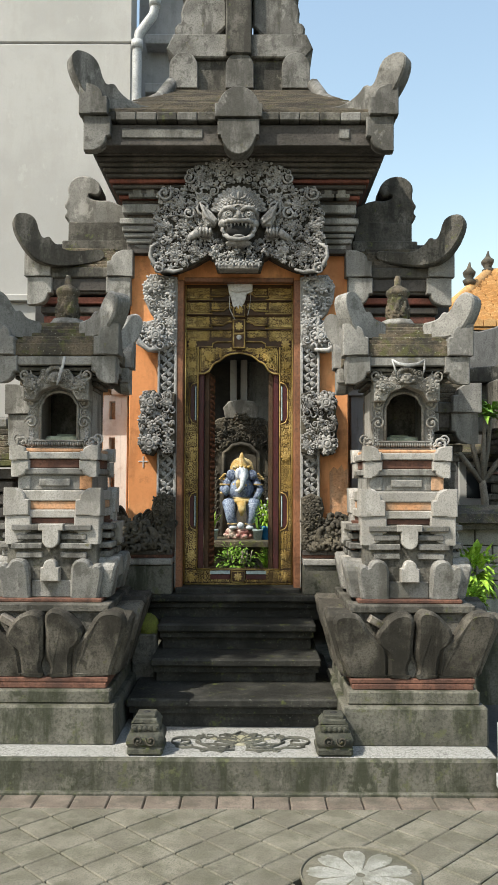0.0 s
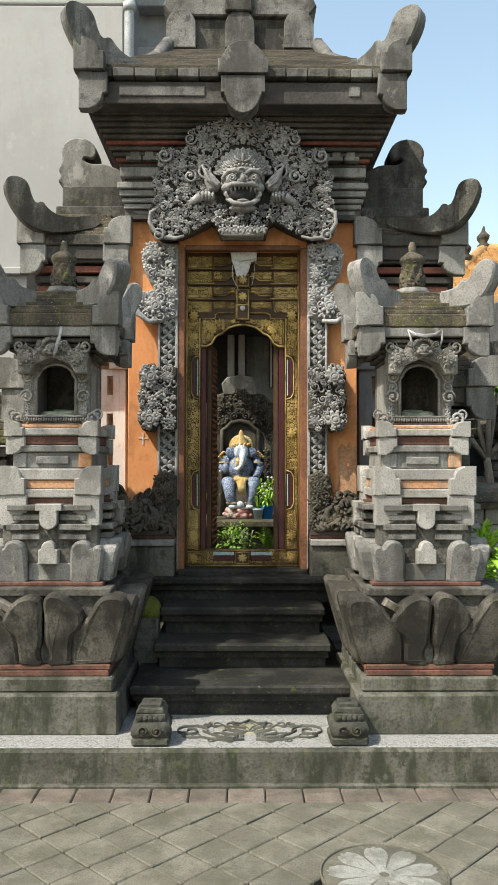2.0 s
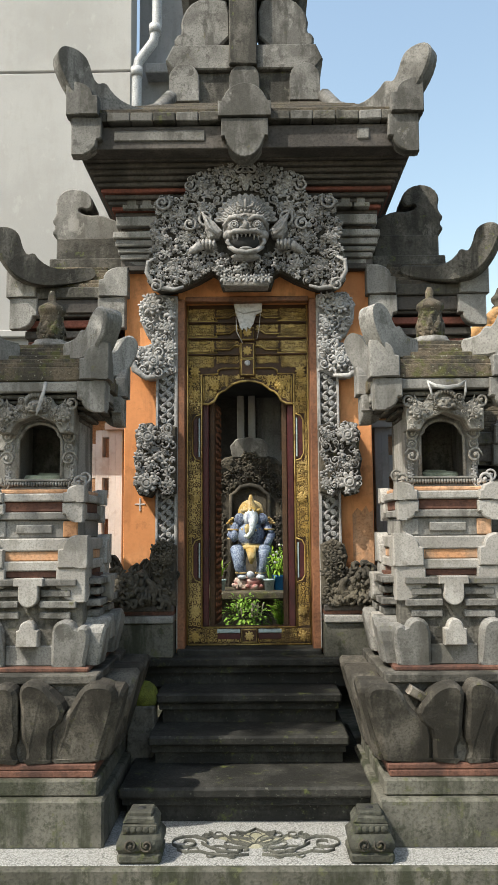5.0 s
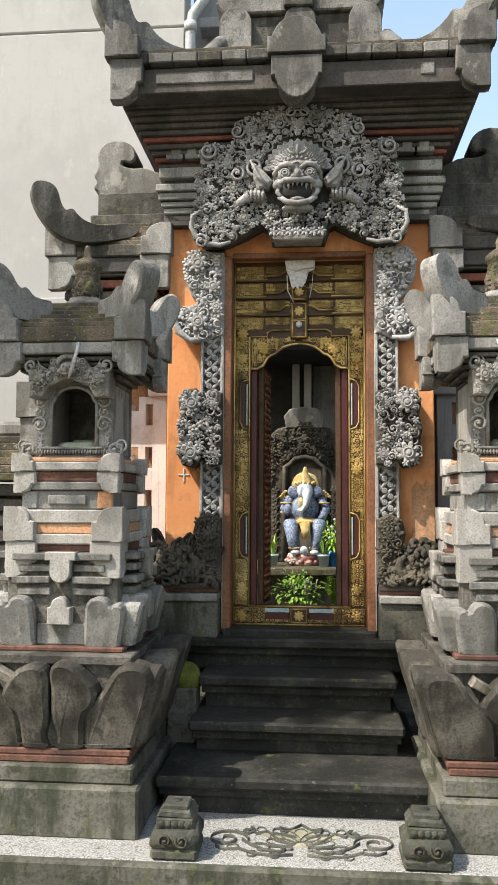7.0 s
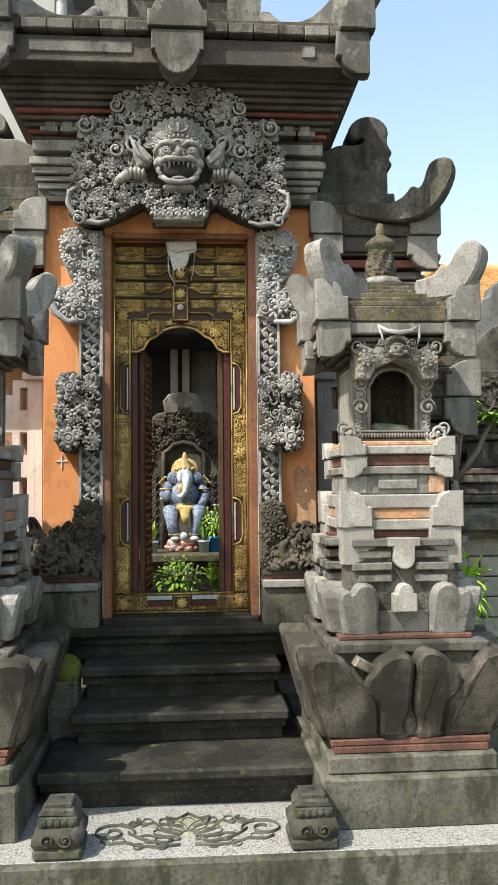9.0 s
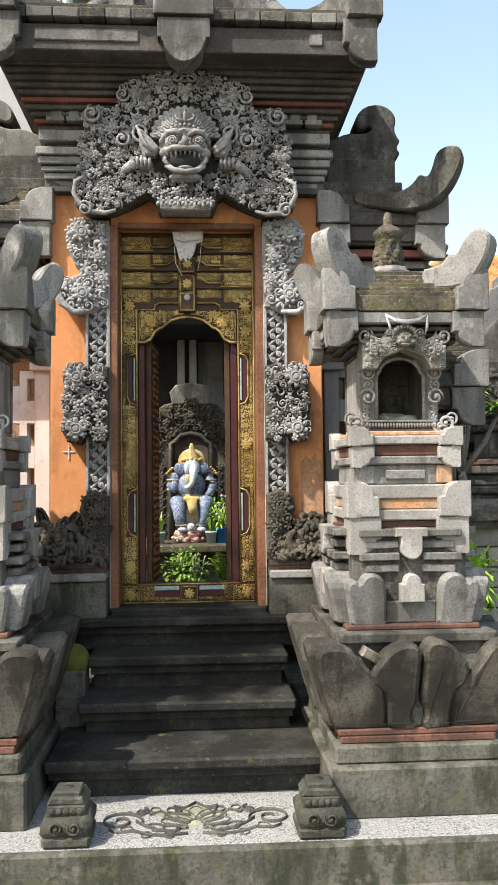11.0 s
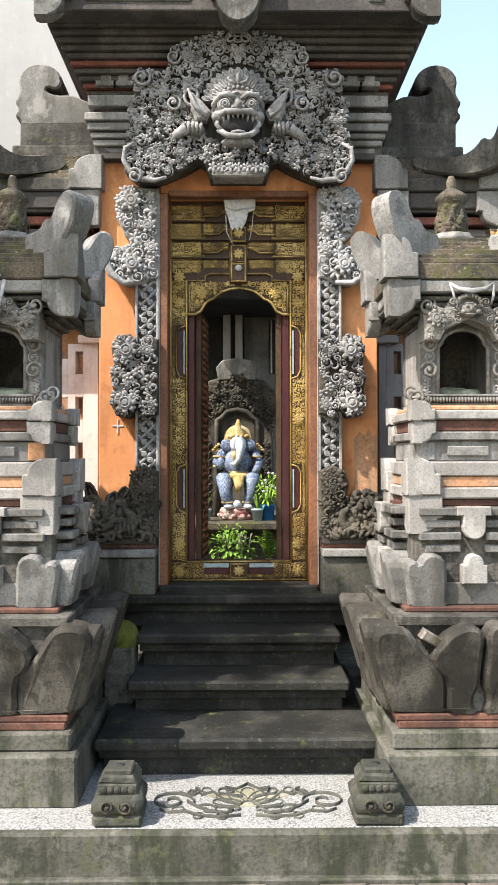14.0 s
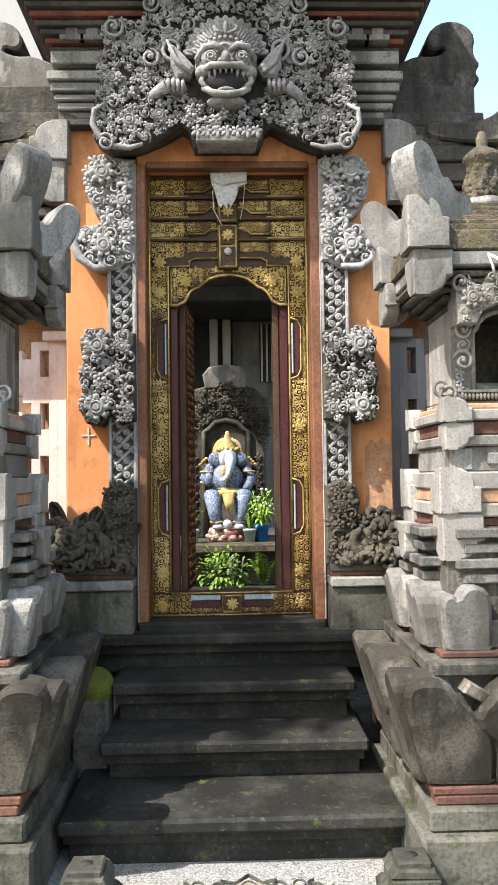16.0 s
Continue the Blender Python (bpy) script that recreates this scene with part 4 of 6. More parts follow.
shrine_right = shrine(1.045, "tiered grey stone shrine with empty arched niche and white ribbon")
shrine_left = shrine(-1.10, "tiered grey stone shrine with mossy roof and a hanging ribbon")
for x, s in ((1.045, 1), (-1.10, -1)):
    mat = thing("rolled_mat", "greenish folded offering mat lying in the niche", "mat", at=(x, 5.08, 1.92))
    g = Mesh()
    g.tube([(-0.09, 0, 0.03), (-0.05, -0.01, 0.034), (0, 0.005, 0.03), (0.05, -0.005, 0.033), (0.095, 0, 0.03)], 0.03, 10)
    g.tube([(-0.08, 0.05, 0.025), (0.08, 0.055, 0.025)], 0.025, 8)
    g.box(-0.06, 0.07, 0.08, 0.14, 0.0, 0.08, 0.01)
    part("cloth", g.rough(0.006, 20), stone("faded_green_cloth" + ("" if s > 0 else "_b"), (0.30, 0.33, 0.24), (0.42, 0.45, 0.35), stains=0.3, bump=0.2), mat)
rib = thing("ribbon", "white cloth ribbon swag tied under the eave", "ribbon", at=(1.045, 4.84, 0))
g = Mesh()
g.tube([(-0.10, 0, 2.44), (-0.06, -0.01, 2.41), (0, -0.012, 2.40), (0.06, -0.01, 2.41), (0.10, 0, 2.44)], [0.004, 0.010, 0.013, 0.010, 0.004], 6, 0.4)
g.tube([(-0.10, 0, 2.44), (-0.085, -0.01, 2.39), (-0.075, -0.005, 2.345)], [0.003, 0.006, 0.004], 6, 0.3)
g.tube([(0.10, 0, 2.44), (0.095, -0.01, 2.38), (0.085, -0.005, 2.34)], [0.003, 0.007, 0.004], 6, 0.3)
part("cloth", g, RAG, rib)
rib = thing("ribbon", "torn white cloth ribbon hanging under the eave", "ribbon", at=(-1.10, 4.83, 0))
part("cloth", Mesh().tube([(0.065, 0, 2.45), (0.06, -0.01, 2.40), (0.045, -0.012, 2.35), (0.03, -0.008, 2.30), (0.02, -0.005, 2.27)], [0.009, 0.009, 0.011, 0.009, 0.003], 6, 0.35), RAG, rib)

# ---- carved blocks on the platform ----
def post_block(x):
    b = thing("carved_post_base", "small dark mossy carved stone post base on the platform", "post base", group="post bases before the stairs", at=(x, 4.60, P_TOP))
    part("foot", Mesh().box(-0.10, 0.10, -0.10, 0.10, 0, 0.05, 0.012).rough(0.005, 15), POST, b)
    g = Mesh()
    prof = [(0.09, 0.045), (0.10, 0.07), (0.10, 0.095), (0.085, 0.12), (0.075, 0.125)]
    n = len(prof)
    sq = ((-1, -1), (1, -1), (1, 1), (-1, 1))
    verts = [(sx * r, sy * r, z) for r, z in prof for sx, sy in sq]
    faces = [(4 * i + j, 4 * i + (j + 1) % 4, 4 * i + 4 + (j + 1) % 4, 4 * i + 4 + j) for i in range(n - 1) for j in range(4)]
    g.add(verts, faces, True)
    part("cushion", g.rough(0.006, 25), POST, b)
    part("neck", Mesh().box(-0.078, 0.078, -0.078, 0.078, 0.122, 0.165, 0.004), POST, b)
    ring = Mesh().lathe([(0.012, -0.004), (0.016, 0.0), (0.012, 0.004)], seg=10).data("bead", POST)
    for k in range(5):
        piece("bead", ring, b, Matrix.Translation((-0.056 + 0.028 * k, -0.079, 0.143)) @ Matrix.Rotation(radians(90), 4, "X"))
    part("cap", Mesh().prism([(-0.08, 0.165), (0.08, 0.165), (0.06, 0.195), (-0.06, 0.195)], -0.07, 0.07, c=0.008).rough(0.004, 20), POST, b)
    part("top_slab", Mesh().box(-0.055, 0.055, -0.055, 0.055, 0.19, 0.215, 0.006), POST, b)
    # flat black disc stands for the shade inside the hole
    part("socket_hole", Mesh().lathe([(0.02, 0.212), (0.02, 0.2165)], seg=14), SHADE_BLACK, b)
    for turn in (0.9, -0.9):
        piece("scroll", KIT["dark"]["scroll"], b, place(0.035 * (1 if turn > 0 else -1), -0.10, 0.085, 0.03, turn, 1 if turn > 0 else -1))
    return b


post_block(0.565)
post_block(-0.485)


# ---- carved head of the gate ----
head = thing("carved_gate_head", "grey carved stone guardian mask among dense flowers and scrolls", "carving")
HALF = [(0.0, 4.12), (0.185, 4.11), (0.33, 4.05), (0.40, 4.02), (0.415, 3.92), (0.46, 3.86), (0.53, 3.905), (0.59, 3.90), (0.635, 3.835), (0.62, 3.735), (0.665, 3.70), (0.65, 3.56), (0.685, 3.46), (0.688, 3.29), (0.60, 3.22), (0.46, 3.24), (0.34, 3.29), (0.235, 3.35), (0.20, 3.33), (0.17, 3.24), (0.0, 3.24)]
BY = 5.72
# board darker than its carving: shade in the gaps painted in
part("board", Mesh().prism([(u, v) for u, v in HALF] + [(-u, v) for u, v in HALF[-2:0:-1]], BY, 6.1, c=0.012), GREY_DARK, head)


def face_zone(u, v):
    return (u / 0.25) ** 2 + ((v - 3.60) / 0.17) ** 2 < 1 or (v > 3.66 and u * u / 0.065 + (v - 3.65) ** 2 / 0.075 < 1)


fill(head, HALF, BY, "grey", 0.040, random.Random(3),
     [(0.30, 3.97, 0.05), (0.455, 3.76, 0.052), (0.41, 3.59, 0.052), (0.58, 3.587, 0.05), (0.345, 3.40, 0.05), (0.50, 3.375, 0.055), (0.20, 4.05, 0.036), (0.30, 3.80, 0.04)], keep=face_zone, mirror=True, spacing=1.06)
for sprig_size, seed in ((0.026, 9), (0.020, 10)):
    fill(head, HALF, BY - 0.008, "grey", sprig_size, random.Random(seed), [], keep=face_zone, mirror=True, spacing=1.9, lift=0.012)
piece("rosette", KIT["grey"]["rosette"], head, place(0.0, BY - 0.02, 3.985, 0.05))
for f in (-1, 1):
    for x, z, r, t in ((0.57, 3.83, 0.055, 1.2), (0.38, 3.95, 0.045, 0.8), (0.27, 3.72, 0.06, -0.4), (0.385, 3.68, 0.05, 2.0), (0.62, 3.25, 0.05, 3.2)):
        piece("scroll", KIT["grey"]["scroll"], head, place(f * x, BY - 0.04, z, r, t, f))
    g = Mesh()
    g.tube([(f * u, BY - 0.035, v) for u, v in ((0.43, 3.245), (0.50, 3.225), (0.58, 3.235), (0.65, 3.28), (0.685, 3.35), (0.675, 3.42), (0.62, 3.45))], [0.010, 0.016, 0.018, 0.018, 0.016, 0.014, 0.008], 8)
    part("crescent", g, CARVED, head)
    # pointed ears, then fists
    g = Mesh()
    g.prism([(f * u, v) for u, v in ((0.17, 3.60), (0.20, 3.545), (0.27, 3.54), (0.30, 3.61), (0.305, 3.70), (0.335, 3.76), (0.27, 3.71), (0.22, 3.66))], BY - 0.09, BY, c=0.02)
    g.tube([(f * 0.20, BY - 0.09, 3.56), (f * 0.265, BY - 0.095, 3.62), (f * 0.32, BY - 0.09, 3.745)], [0.012, 0.016, 0.006], 6)
    part("ear", g, CARVED, head)
    g = Mesh()
    g.ball((f * 0.275, BY - 0.03, 3.50), (0.06, 0.045, 0.045), 12, 8)
    for k in range(4):
        g.tube([(f * (0.235 + 0.027 * k), BY - 0.06, 3.535), (f * (0.235 + 0.026 * k), BY - 0.085, 3.505), (f * (0.24 + 0.025 * k), BY - 0.06, 3.465)], 0.012, 6)
    g.tube([(f * 0.33, BY - 0.05, 3.50), (f * 0.40, BY - 0.03, 3.46), (f * 0.44, BY - 0.01, 3.42)], [0.04, 0.03, 0.02], 8)
    part("fist", g, CARVED, head)
# scalloped fan crown
g = Mesh()
for r, n, dy in ((0.245, 15, 0.06), (0.20, 13, 0.085)):
    fan = []
    for k in range(n):
        for q in (-60, -30, 0, 30, 60):
            a = radians(4 + 172 * (k + 0.5 + q / 150) / n)
            e = r - 0.018 + 0.018 * math.cos(radians(q * 1.45))
            fan.append((0.98 * e * math.cos(a), 3.655 + e * math.sin(a)))
    g.prism(fan, BY - dy, BY, c=0.006)
    for k in range(2 * n):
        a = radians(6 + 168 * k / (2 * n - 1))
        g.tube([(0.98 * h * r * math.cos(a), BY - dy - 0.002, 3.655 + h * r * math.sin(a)) for h in (0.5, 0.9)], 0.0035, 4)
for k in range(-5, 6):
    g.ball((0.029 * k, BY - 0.14 + 0.002 * k * k, 3.735 - 0.0022 * k * k), (0.013, 0.014, 0.015), 7, 5)
    g.ball((0.026 * k, BY - 0.135 + 0.002 * k * k, 3.762 - 0.002 * k * k), (0.010, 0.012, 0.012), 6, 4)
g.ball((0, BY - 0.135, 3.785), (0.014, 0.016, 0.045), 8, 6)
for f in (-1, 1):
    g.tube([(f * 0.01, BY - 0.14, 3.76), (f * 0.05, BY - 0.135, 3.775), (f * 0.062, BY - 0.13, 3.80), (f * 0.045, BY - 0.13, 3.81)], [0.009, 0.01, 0.008, 0.004], 6)
part("crown", g, CARVED, head)
# mask
g = Mesh()
g.ball((0, BY - 0.03, 3.60), (0.175, 0.11, 0.155), 20, 14)
for f in (-1, 1):
    g.ball((f * 0.083, BY - 0.125, 3.625), 0.042, 14, 10)
    for r, d in ((0.044, 0.13), (0.028, 0.158), (0.013, 0.168)):
        ring = [(f * 0.083 + r * math.cos(a * math.pi / 8), BY - d, 3.625 + r * math.sin(a * math.pi / 8)) for a in range(17)]
        g.tube(ring, 0.006, 5)
    g.tube([(f * 0.02, BY - 0.155, 3.655), (f * 0.06, BY - 0.155, 3.69), (f * 0.11, BY - 0.14, 3.685), (f * 0.155, BY - 0.09, 3.64), (f * 0.15, BY - 0.07, 3.60)], [0.016, 0.02, 0.02, 0.018, 0.012], 7)
    g.ball((f * 0.125, BY - 0.09, 3.56), (0.045, 0.05, 0.04), 10, 7)
    g.ball((f * 0.026, BY - 0.155, 3.60), (0.022, 0.025, 0.018), 8, 6)
    g.tube([(f * 0.125, BY - 0.10, 3.545), (f * 0.135, BY - 0.12, 3.50), (f * 0.10, BY - 0.13, 3.455)], 0.016, 6)
g.ball((0, BY - 0.16, 3.612), (0.026, 0.035, 0.04), 10, 7)
g.tube([(-0.135, BY - 0.10, 3.56), (-0.08, BY - 0.155, 3.578), (0, BY - 0.17, 3.572), (0.08, BY - 0.155, 3.578), (0.135, BY - 0.10, 3.56)], 0.021, 8)
g.tube([(-0.12, BY - 0.11, 3.47), (-0.075, BY - 0.16, 3.425), (0, BY - 0.175, 3.41), (0.075, BY - 0.16, 3.425), (0.12, BY - 0.11, 3.47)], 0.02, 8)
g.ball((0, BY - 0.09, 3.395), (0.11, 0.075, 0.035), 12, 7)
g.ball((0, BY - 0.145, 3.445), (0.05, 0.03, 0.016), 10, 6)
for k in range(-3, 4):
    w = 0.013 if abs(k) < 3 else 0.017
    h = 0.036 if abs(k) in (0, 1) else 0.055
    g.tube([(0.03 * k, BY - 0.163 + 0.004 * k * k, 3.565), (0.03 * k, BY - 0.168 + 0.004 * k * k, 3.565 - h)], [w, 0.003], 6)
# black ball: the shade inside the open mouth put into colour
g.slot = 1
g.ball((0, BY - 0.13, 3.50), (0.10, 0.028, 0.065), 14, 8)
mask = part("mask", g, (CARVED, SHADE_BLACK), head, "fanged grey stone mask with round bulging eyes")
# bearded chin board
g = Mesh()
g.box(-0.155, 0.155, BY - 0.10, BY + 0.1, 3.235, 3.275, 0.008)
g.box(-0.18, 0.18, BY - 0.08, BY + 0.1, 3.275, 3.30, 0.008)
part("chin_board", g, CARVED, head)
rng = random.Random(12)
for k in range(26):
    u, v = rng.uniform(-0.2, 0.2), rng.uniform(3.29, 3.42)
    piece("berry", KIT["grey"]["berry"], head, place(u, BY - 0.09, v, rng.uniform(0.02, 0.034), rng.uniform(0, 6)))
for k in range(-3, 4):
    piece("leaf", KIT["grey"]["leaf"], head, place(0.05 * k, BY - 0.12, 3.285, 0.034, math.pi, 1))

for ob in head.children:
    if ob.name.split(".")[0] in ("mask", "crown", "ear", "fist"):
        ob.matrix_basis = Matrix.Translation((0, BY, 3.605)) @ Matrix.Diagonal((0.93, 0.9, 0.90, 1)) @ Matrix.Translation((0, -BY, -3.58))
head.location, head.rotation_euler, head.scale = Matrix.Translation((0, 5.75, 4.05)) @ Matrix.Rotation(radians(6.5), 4, "X") @ Vector((0, -5.75, 3.2 * 0.08 - 4.05)), (radians(6.5), 0, 0), (0.94, 1, 0.92)

# ---- carved strips beside the door ----
for s in (-1, 1):
    c = thing("carved_door_strip", "pale carved stone strip of flowers beside the gilded door", "carving", group="carved strips by the door")
    up = [(0.46, 3.22), (0.66, 3.24), (0.715, 3.16), (0.705, 3.05), (0.66, 2.95), (0.60, 2.90), (0.66, 2.89), (0.735, 2.87), (0.76, 2.79), (0.73, 2.71), (0.65, 2.66), (0.56, 2.665), (0.50, 2.70), (0.46, 2.70)]
    # board a tone darker than the flowers, painting in depth shade
    part("upper_board", Mesh().prism([(s * u, v) for u, v in up], 5.91, 6.0, c=0.012), CARVED, c)
    kit = "pale"
    poly = [(s * u, v) for u, v in up]
    fill(c, poly, 5.90, kit, 0.038, random.Random(20 + s), [(s * 0.615, 3.14, 0.062), (s * 0.52, 3.0, 0.05), (s * 0.50, 2.87, 0.045), (s * 0.61, 2.775, 0.064)], spacing=1.0)
    g = Mesh()
    g.tube([(s * u, 5.885, v) for u, v in ((0.735, 2.87), (0.76, 2.80), (0.735, 2.72), (0.66, 2.665), (0.56, 2.67))], [0.012, 0.02, 0.024, 0.02, 0.012], 7)
    part("curl", g, CARVED_PALE, c)
    # lattice of squares on edge
    a, b = sorted((s * 0.462, s * 0.60))
    # dark board paints the shade in the lattice recesses
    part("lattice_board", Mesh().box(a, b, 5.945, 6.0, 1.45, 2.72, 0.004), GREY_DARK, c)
    for x in (a + 0.008, b - 0.008):
        part("lattice_edge", Mesh().box(x - 0.008, x + 0.008, 5.922, 5.95, 1.45, 2.72, 0.003), CARVED_PALE, c)
    g = Mesh()
    u0, u1, v0, v1 = a + 0.016, b - 0.016, 1.47, 2.70
    p = (u1 - u0) / 1.5
    n = int((v1 - v0) / p)
    for k in range(-2, n + 1):
        for d in (1, -1):
            lo, hi = max(0.0, -k * p), min(1.5 * p, v1 - v0 - k * p)
            if hi > lo:
                ends = [(u0 + q if d > 0 else u1 - q, 5.94, v0 + k * p + q) for q in (lo, hi)]
                g.tube(ends, 0.0105, 4)
    boss = Mesh().lathe([(0.004, 0.022), (0.008, 0.012), (0.013, 0.020), (0.017, 0.018), (0.019, 0.0)], seg=10).data("lattice_boss", CARVED_PALE)
    for j in (0.5, 1.0):
        for k in range(n + 1):
            z = v0 + k * p + (0.0 if j == 0.5 else 0.5 * p)
            if v0 + 0.02 < z < v1 - 0.02:
                piece("lattice_boss", boss, c, Matrix.Translation((u0 + j * p, 5.946, z)) @ Matrix.Rotation(radians(90), 4, "X"))
    part("lattice_bars", g, CARVED_PALE, c)
    # flower cluster half way up
    mc = [(s * u, v) for u, v in ((0.46, 2.34), (0.53, 2.36), (0.56, 2.30), (0.62, 2.37), (0.69, 2.36), (0.73, 2.29), (0.715, 2.20), (0.735, 2.12), (0.72, 2.05), (0.735, 1.97), (0.70, 1.90), (0.63, 1.885), (0.58, 1.94), (0.53, 1.89), (0.46, 1.91))]
    # dark board paints the shade between the flowers
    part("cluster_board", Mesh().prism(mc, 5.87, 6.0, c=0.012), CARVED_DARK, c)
    fill(c, mc, 5.865, "grey", 0.036, random.Random(40 + s), [(s * 0.64, 2.275, 0.066), (s * 0.645, 1.975, 0.068), (s * 0.50, 1.965, 0.042), (s * 0.52, 2.27, 0.042)], spacing=1.0)
    fill(c, mc, 5.845, "grey", 0.026, random.Random(60 + s), (), spacing=2.1)
    # dark foot of the strip
    ft = [(s * u, v) for u, v in ((0.46, 1.20), (0.605, 1.20), (0.61, 1.42), (0.63, 1.50), (0.61, 1.58), (0.54, 1.615), (0.46, 1.58))]
    part("foot_board", Mesh().prism(ft, 5.86, 6.0, c=0.01), CARVED_DARK, c)
    fill(c, ft, 5.855, "dark", 0.036, random.Random(80 + s), [(s * 0.535, 1.49, 0.045)], spacing=1.0)

    # plinth below, with a dark guardian beast on it
    p = thing("plinth", "stained concrete plinth with a stone ledge beside the door", "plinth", group="plinths by the door")
    a, b = sorted((s * 0.47, s * 0.84))
    part("block", Mesh().box(a, b, 5.80, 6.05, 0.885, 1.10, 0.01).rough(0.004), CONCRETE, p)
    part("ledge", Mesh().box(a, b + (0.02 if s > 0 else 0), 5.78, 6.05, 1.10, 1.145, 0.006).rough(0.003), GREY, p)
    part("red_course", Mesh().box(a, b, 5.83, 6.05, 1.145, 1.17, 0.004), RED, p)
    part("dark_course", Mesh().box(a, b, 5.82, 6.05, 1.17, 1.205, 0.004), CORNICE, p)
    g = Mesh()
    cx = s * (0.745 if s < 0 else 0.725)
    tall = 1.25 if s < 0 else 1.0
    rg = random.Random(6 + s)
    for k in range(11):
        t = radians(62 + 5.6 * k)
        ln = (0.235 + 0.03 * math.sin(2.1 * k)) * (tall if 3 < k < 9 else 1.0)
        ox, oz, yy = cx + s * 0.03 * (5 - k) + s * 0.02, 1.20, 5.985 - 0.014 * (k % 3)
        ux, uz = s * math.cos(t), math.sin(t)
        ring = []
        for q in range(17):
            a2 = radians(-160 + 20 * q)
            d, w = 0.58 + 0.42 * math.cos(a2), 0.032 * math.sin(a2)
            bend = 0.05 * d * d * (1 if k < 5 else -1)
            ring.append((ox + ux * ln * d - uz * (w + bend), oz + uz * ln * d + ux * (w + bend)))
        g.prism(ring, yy - 0.05, yy, c=0.016)
        g.tube([(u, yy - 0.05, v) for u, v in ring], 0.009, 5)
        g.tube([(ox + ux * ln * d - uz * 0.05 * d * d * (1 if k < 5 else -1), yy - 0.052, oz + uz * ln * d + ux * 0.05 * d * d * (1 if k < 5 else -1)) for d in (0.3, 0.5, 0.7, 0.88)], 0.006, 5)
    for k in range(70):
        u, v = rg.uniform(-0.235, 0.235), rg.uniform(0.0, 1.0)
        z = 1.215 + 0.24 * v * (1 - (u / 0.27) ** 2)
        a0, hand, r = rg.uniform(0, 6.28), rg.choice((1, -1)), rg.uniform(0.022, 0.04)
        y0 = 5.91 - 0.09 * (1 - v) - 0.07 * (1 - abs(u) / 0.24)
        pts = [(cx + u + r * (1 - 0.09 * q) * math.cos(a0 + hand * 0.62 * q), y0 - 0.004 * q, z + r * (1 - 0.09 * q) * math.sin(a0 + hand * 0.62 * q)) for q in range(9)]
        g.tube(pts, [0.008, 0.013, 0.016, 0.017, 0.016, 0.014, 0.012, 0.011, 0.012], 6)
    g.ball((cx, 5.87, 1.29), (0.095, 0.09, 0.095), 12, 8)
    for k in range(5):
        g.tube([(cx - s * 0.06 + 0.022 * k, 5.80, 1.29), (cx - s * 0.06 + 0.024 * k, 5.765, 1.26), (cx - s * 0.06 + 0.022 * k, 5.77, 1.23)], [0.013, 0.012, 0.005], 6)
    for d in (-1, 1):
        pts = [(cx + d * (0.06 + 0.08 * math.sin(q * 0.5)), 5.83 - 0.008 * q, 1.225 + 0.03 * q) for q in range(6)]
        g.tube(pts, [0.045, 0.042, 0.036, 0.03, 0.024, 0.014], 7)
        g.ball((cx + d * 0.12, 5.84, 1.228), (0.06, 0.06, 0.03), 9, 6)
        g.ball((cx + d * 0.17, 5.88, 1.25), (0.045, 0.06, 0.05), 9, 6)
    for k in range(12):
        a2 = radians(30 * k)
        g.ball((cx + 0.085 * math.cos(a2), 5.80, 1.31 + 0.08 * math.sin(a2)), (0.021, 0.02, 0.027), 7, 5)
    tagged(part("guardian_statue", g.rough(0.008, 18), CARVED_DARK), "dark mossy carved guardian beast statue on the plinth", "statue", "guardian statues")

# cross-shaped nail mark on the orange wall
m = thing("cross_mark", "small pale cross fixed on the orange brick wall", "cross")
part("bar", Mesh().box(-0.745, -0.675, 5.995, 6.003, 1.842, 1.85, 0.001), CLOTH, m)
part("bar", Mesh().box(-0.714, -0.706, 5.994, 6.002, 1.80, 1.885, 0.001), CLOTH, m)

patch = thing("bare_patch", "rough patch of bare paler brick on the orange wall", "patch", kind="structure")
part("patch", Mesh().prism([(0.68, 1.45), (0.815, 1.45), (0.815, 1.80), (0.79, 1.78), (0.77, 1.83), (0.74, 1.79), (0.71, 1.81), (0.68, 1.77)], 5.996, 6.02, c=0.002).rough(0.004, 30), TERRA, patch)

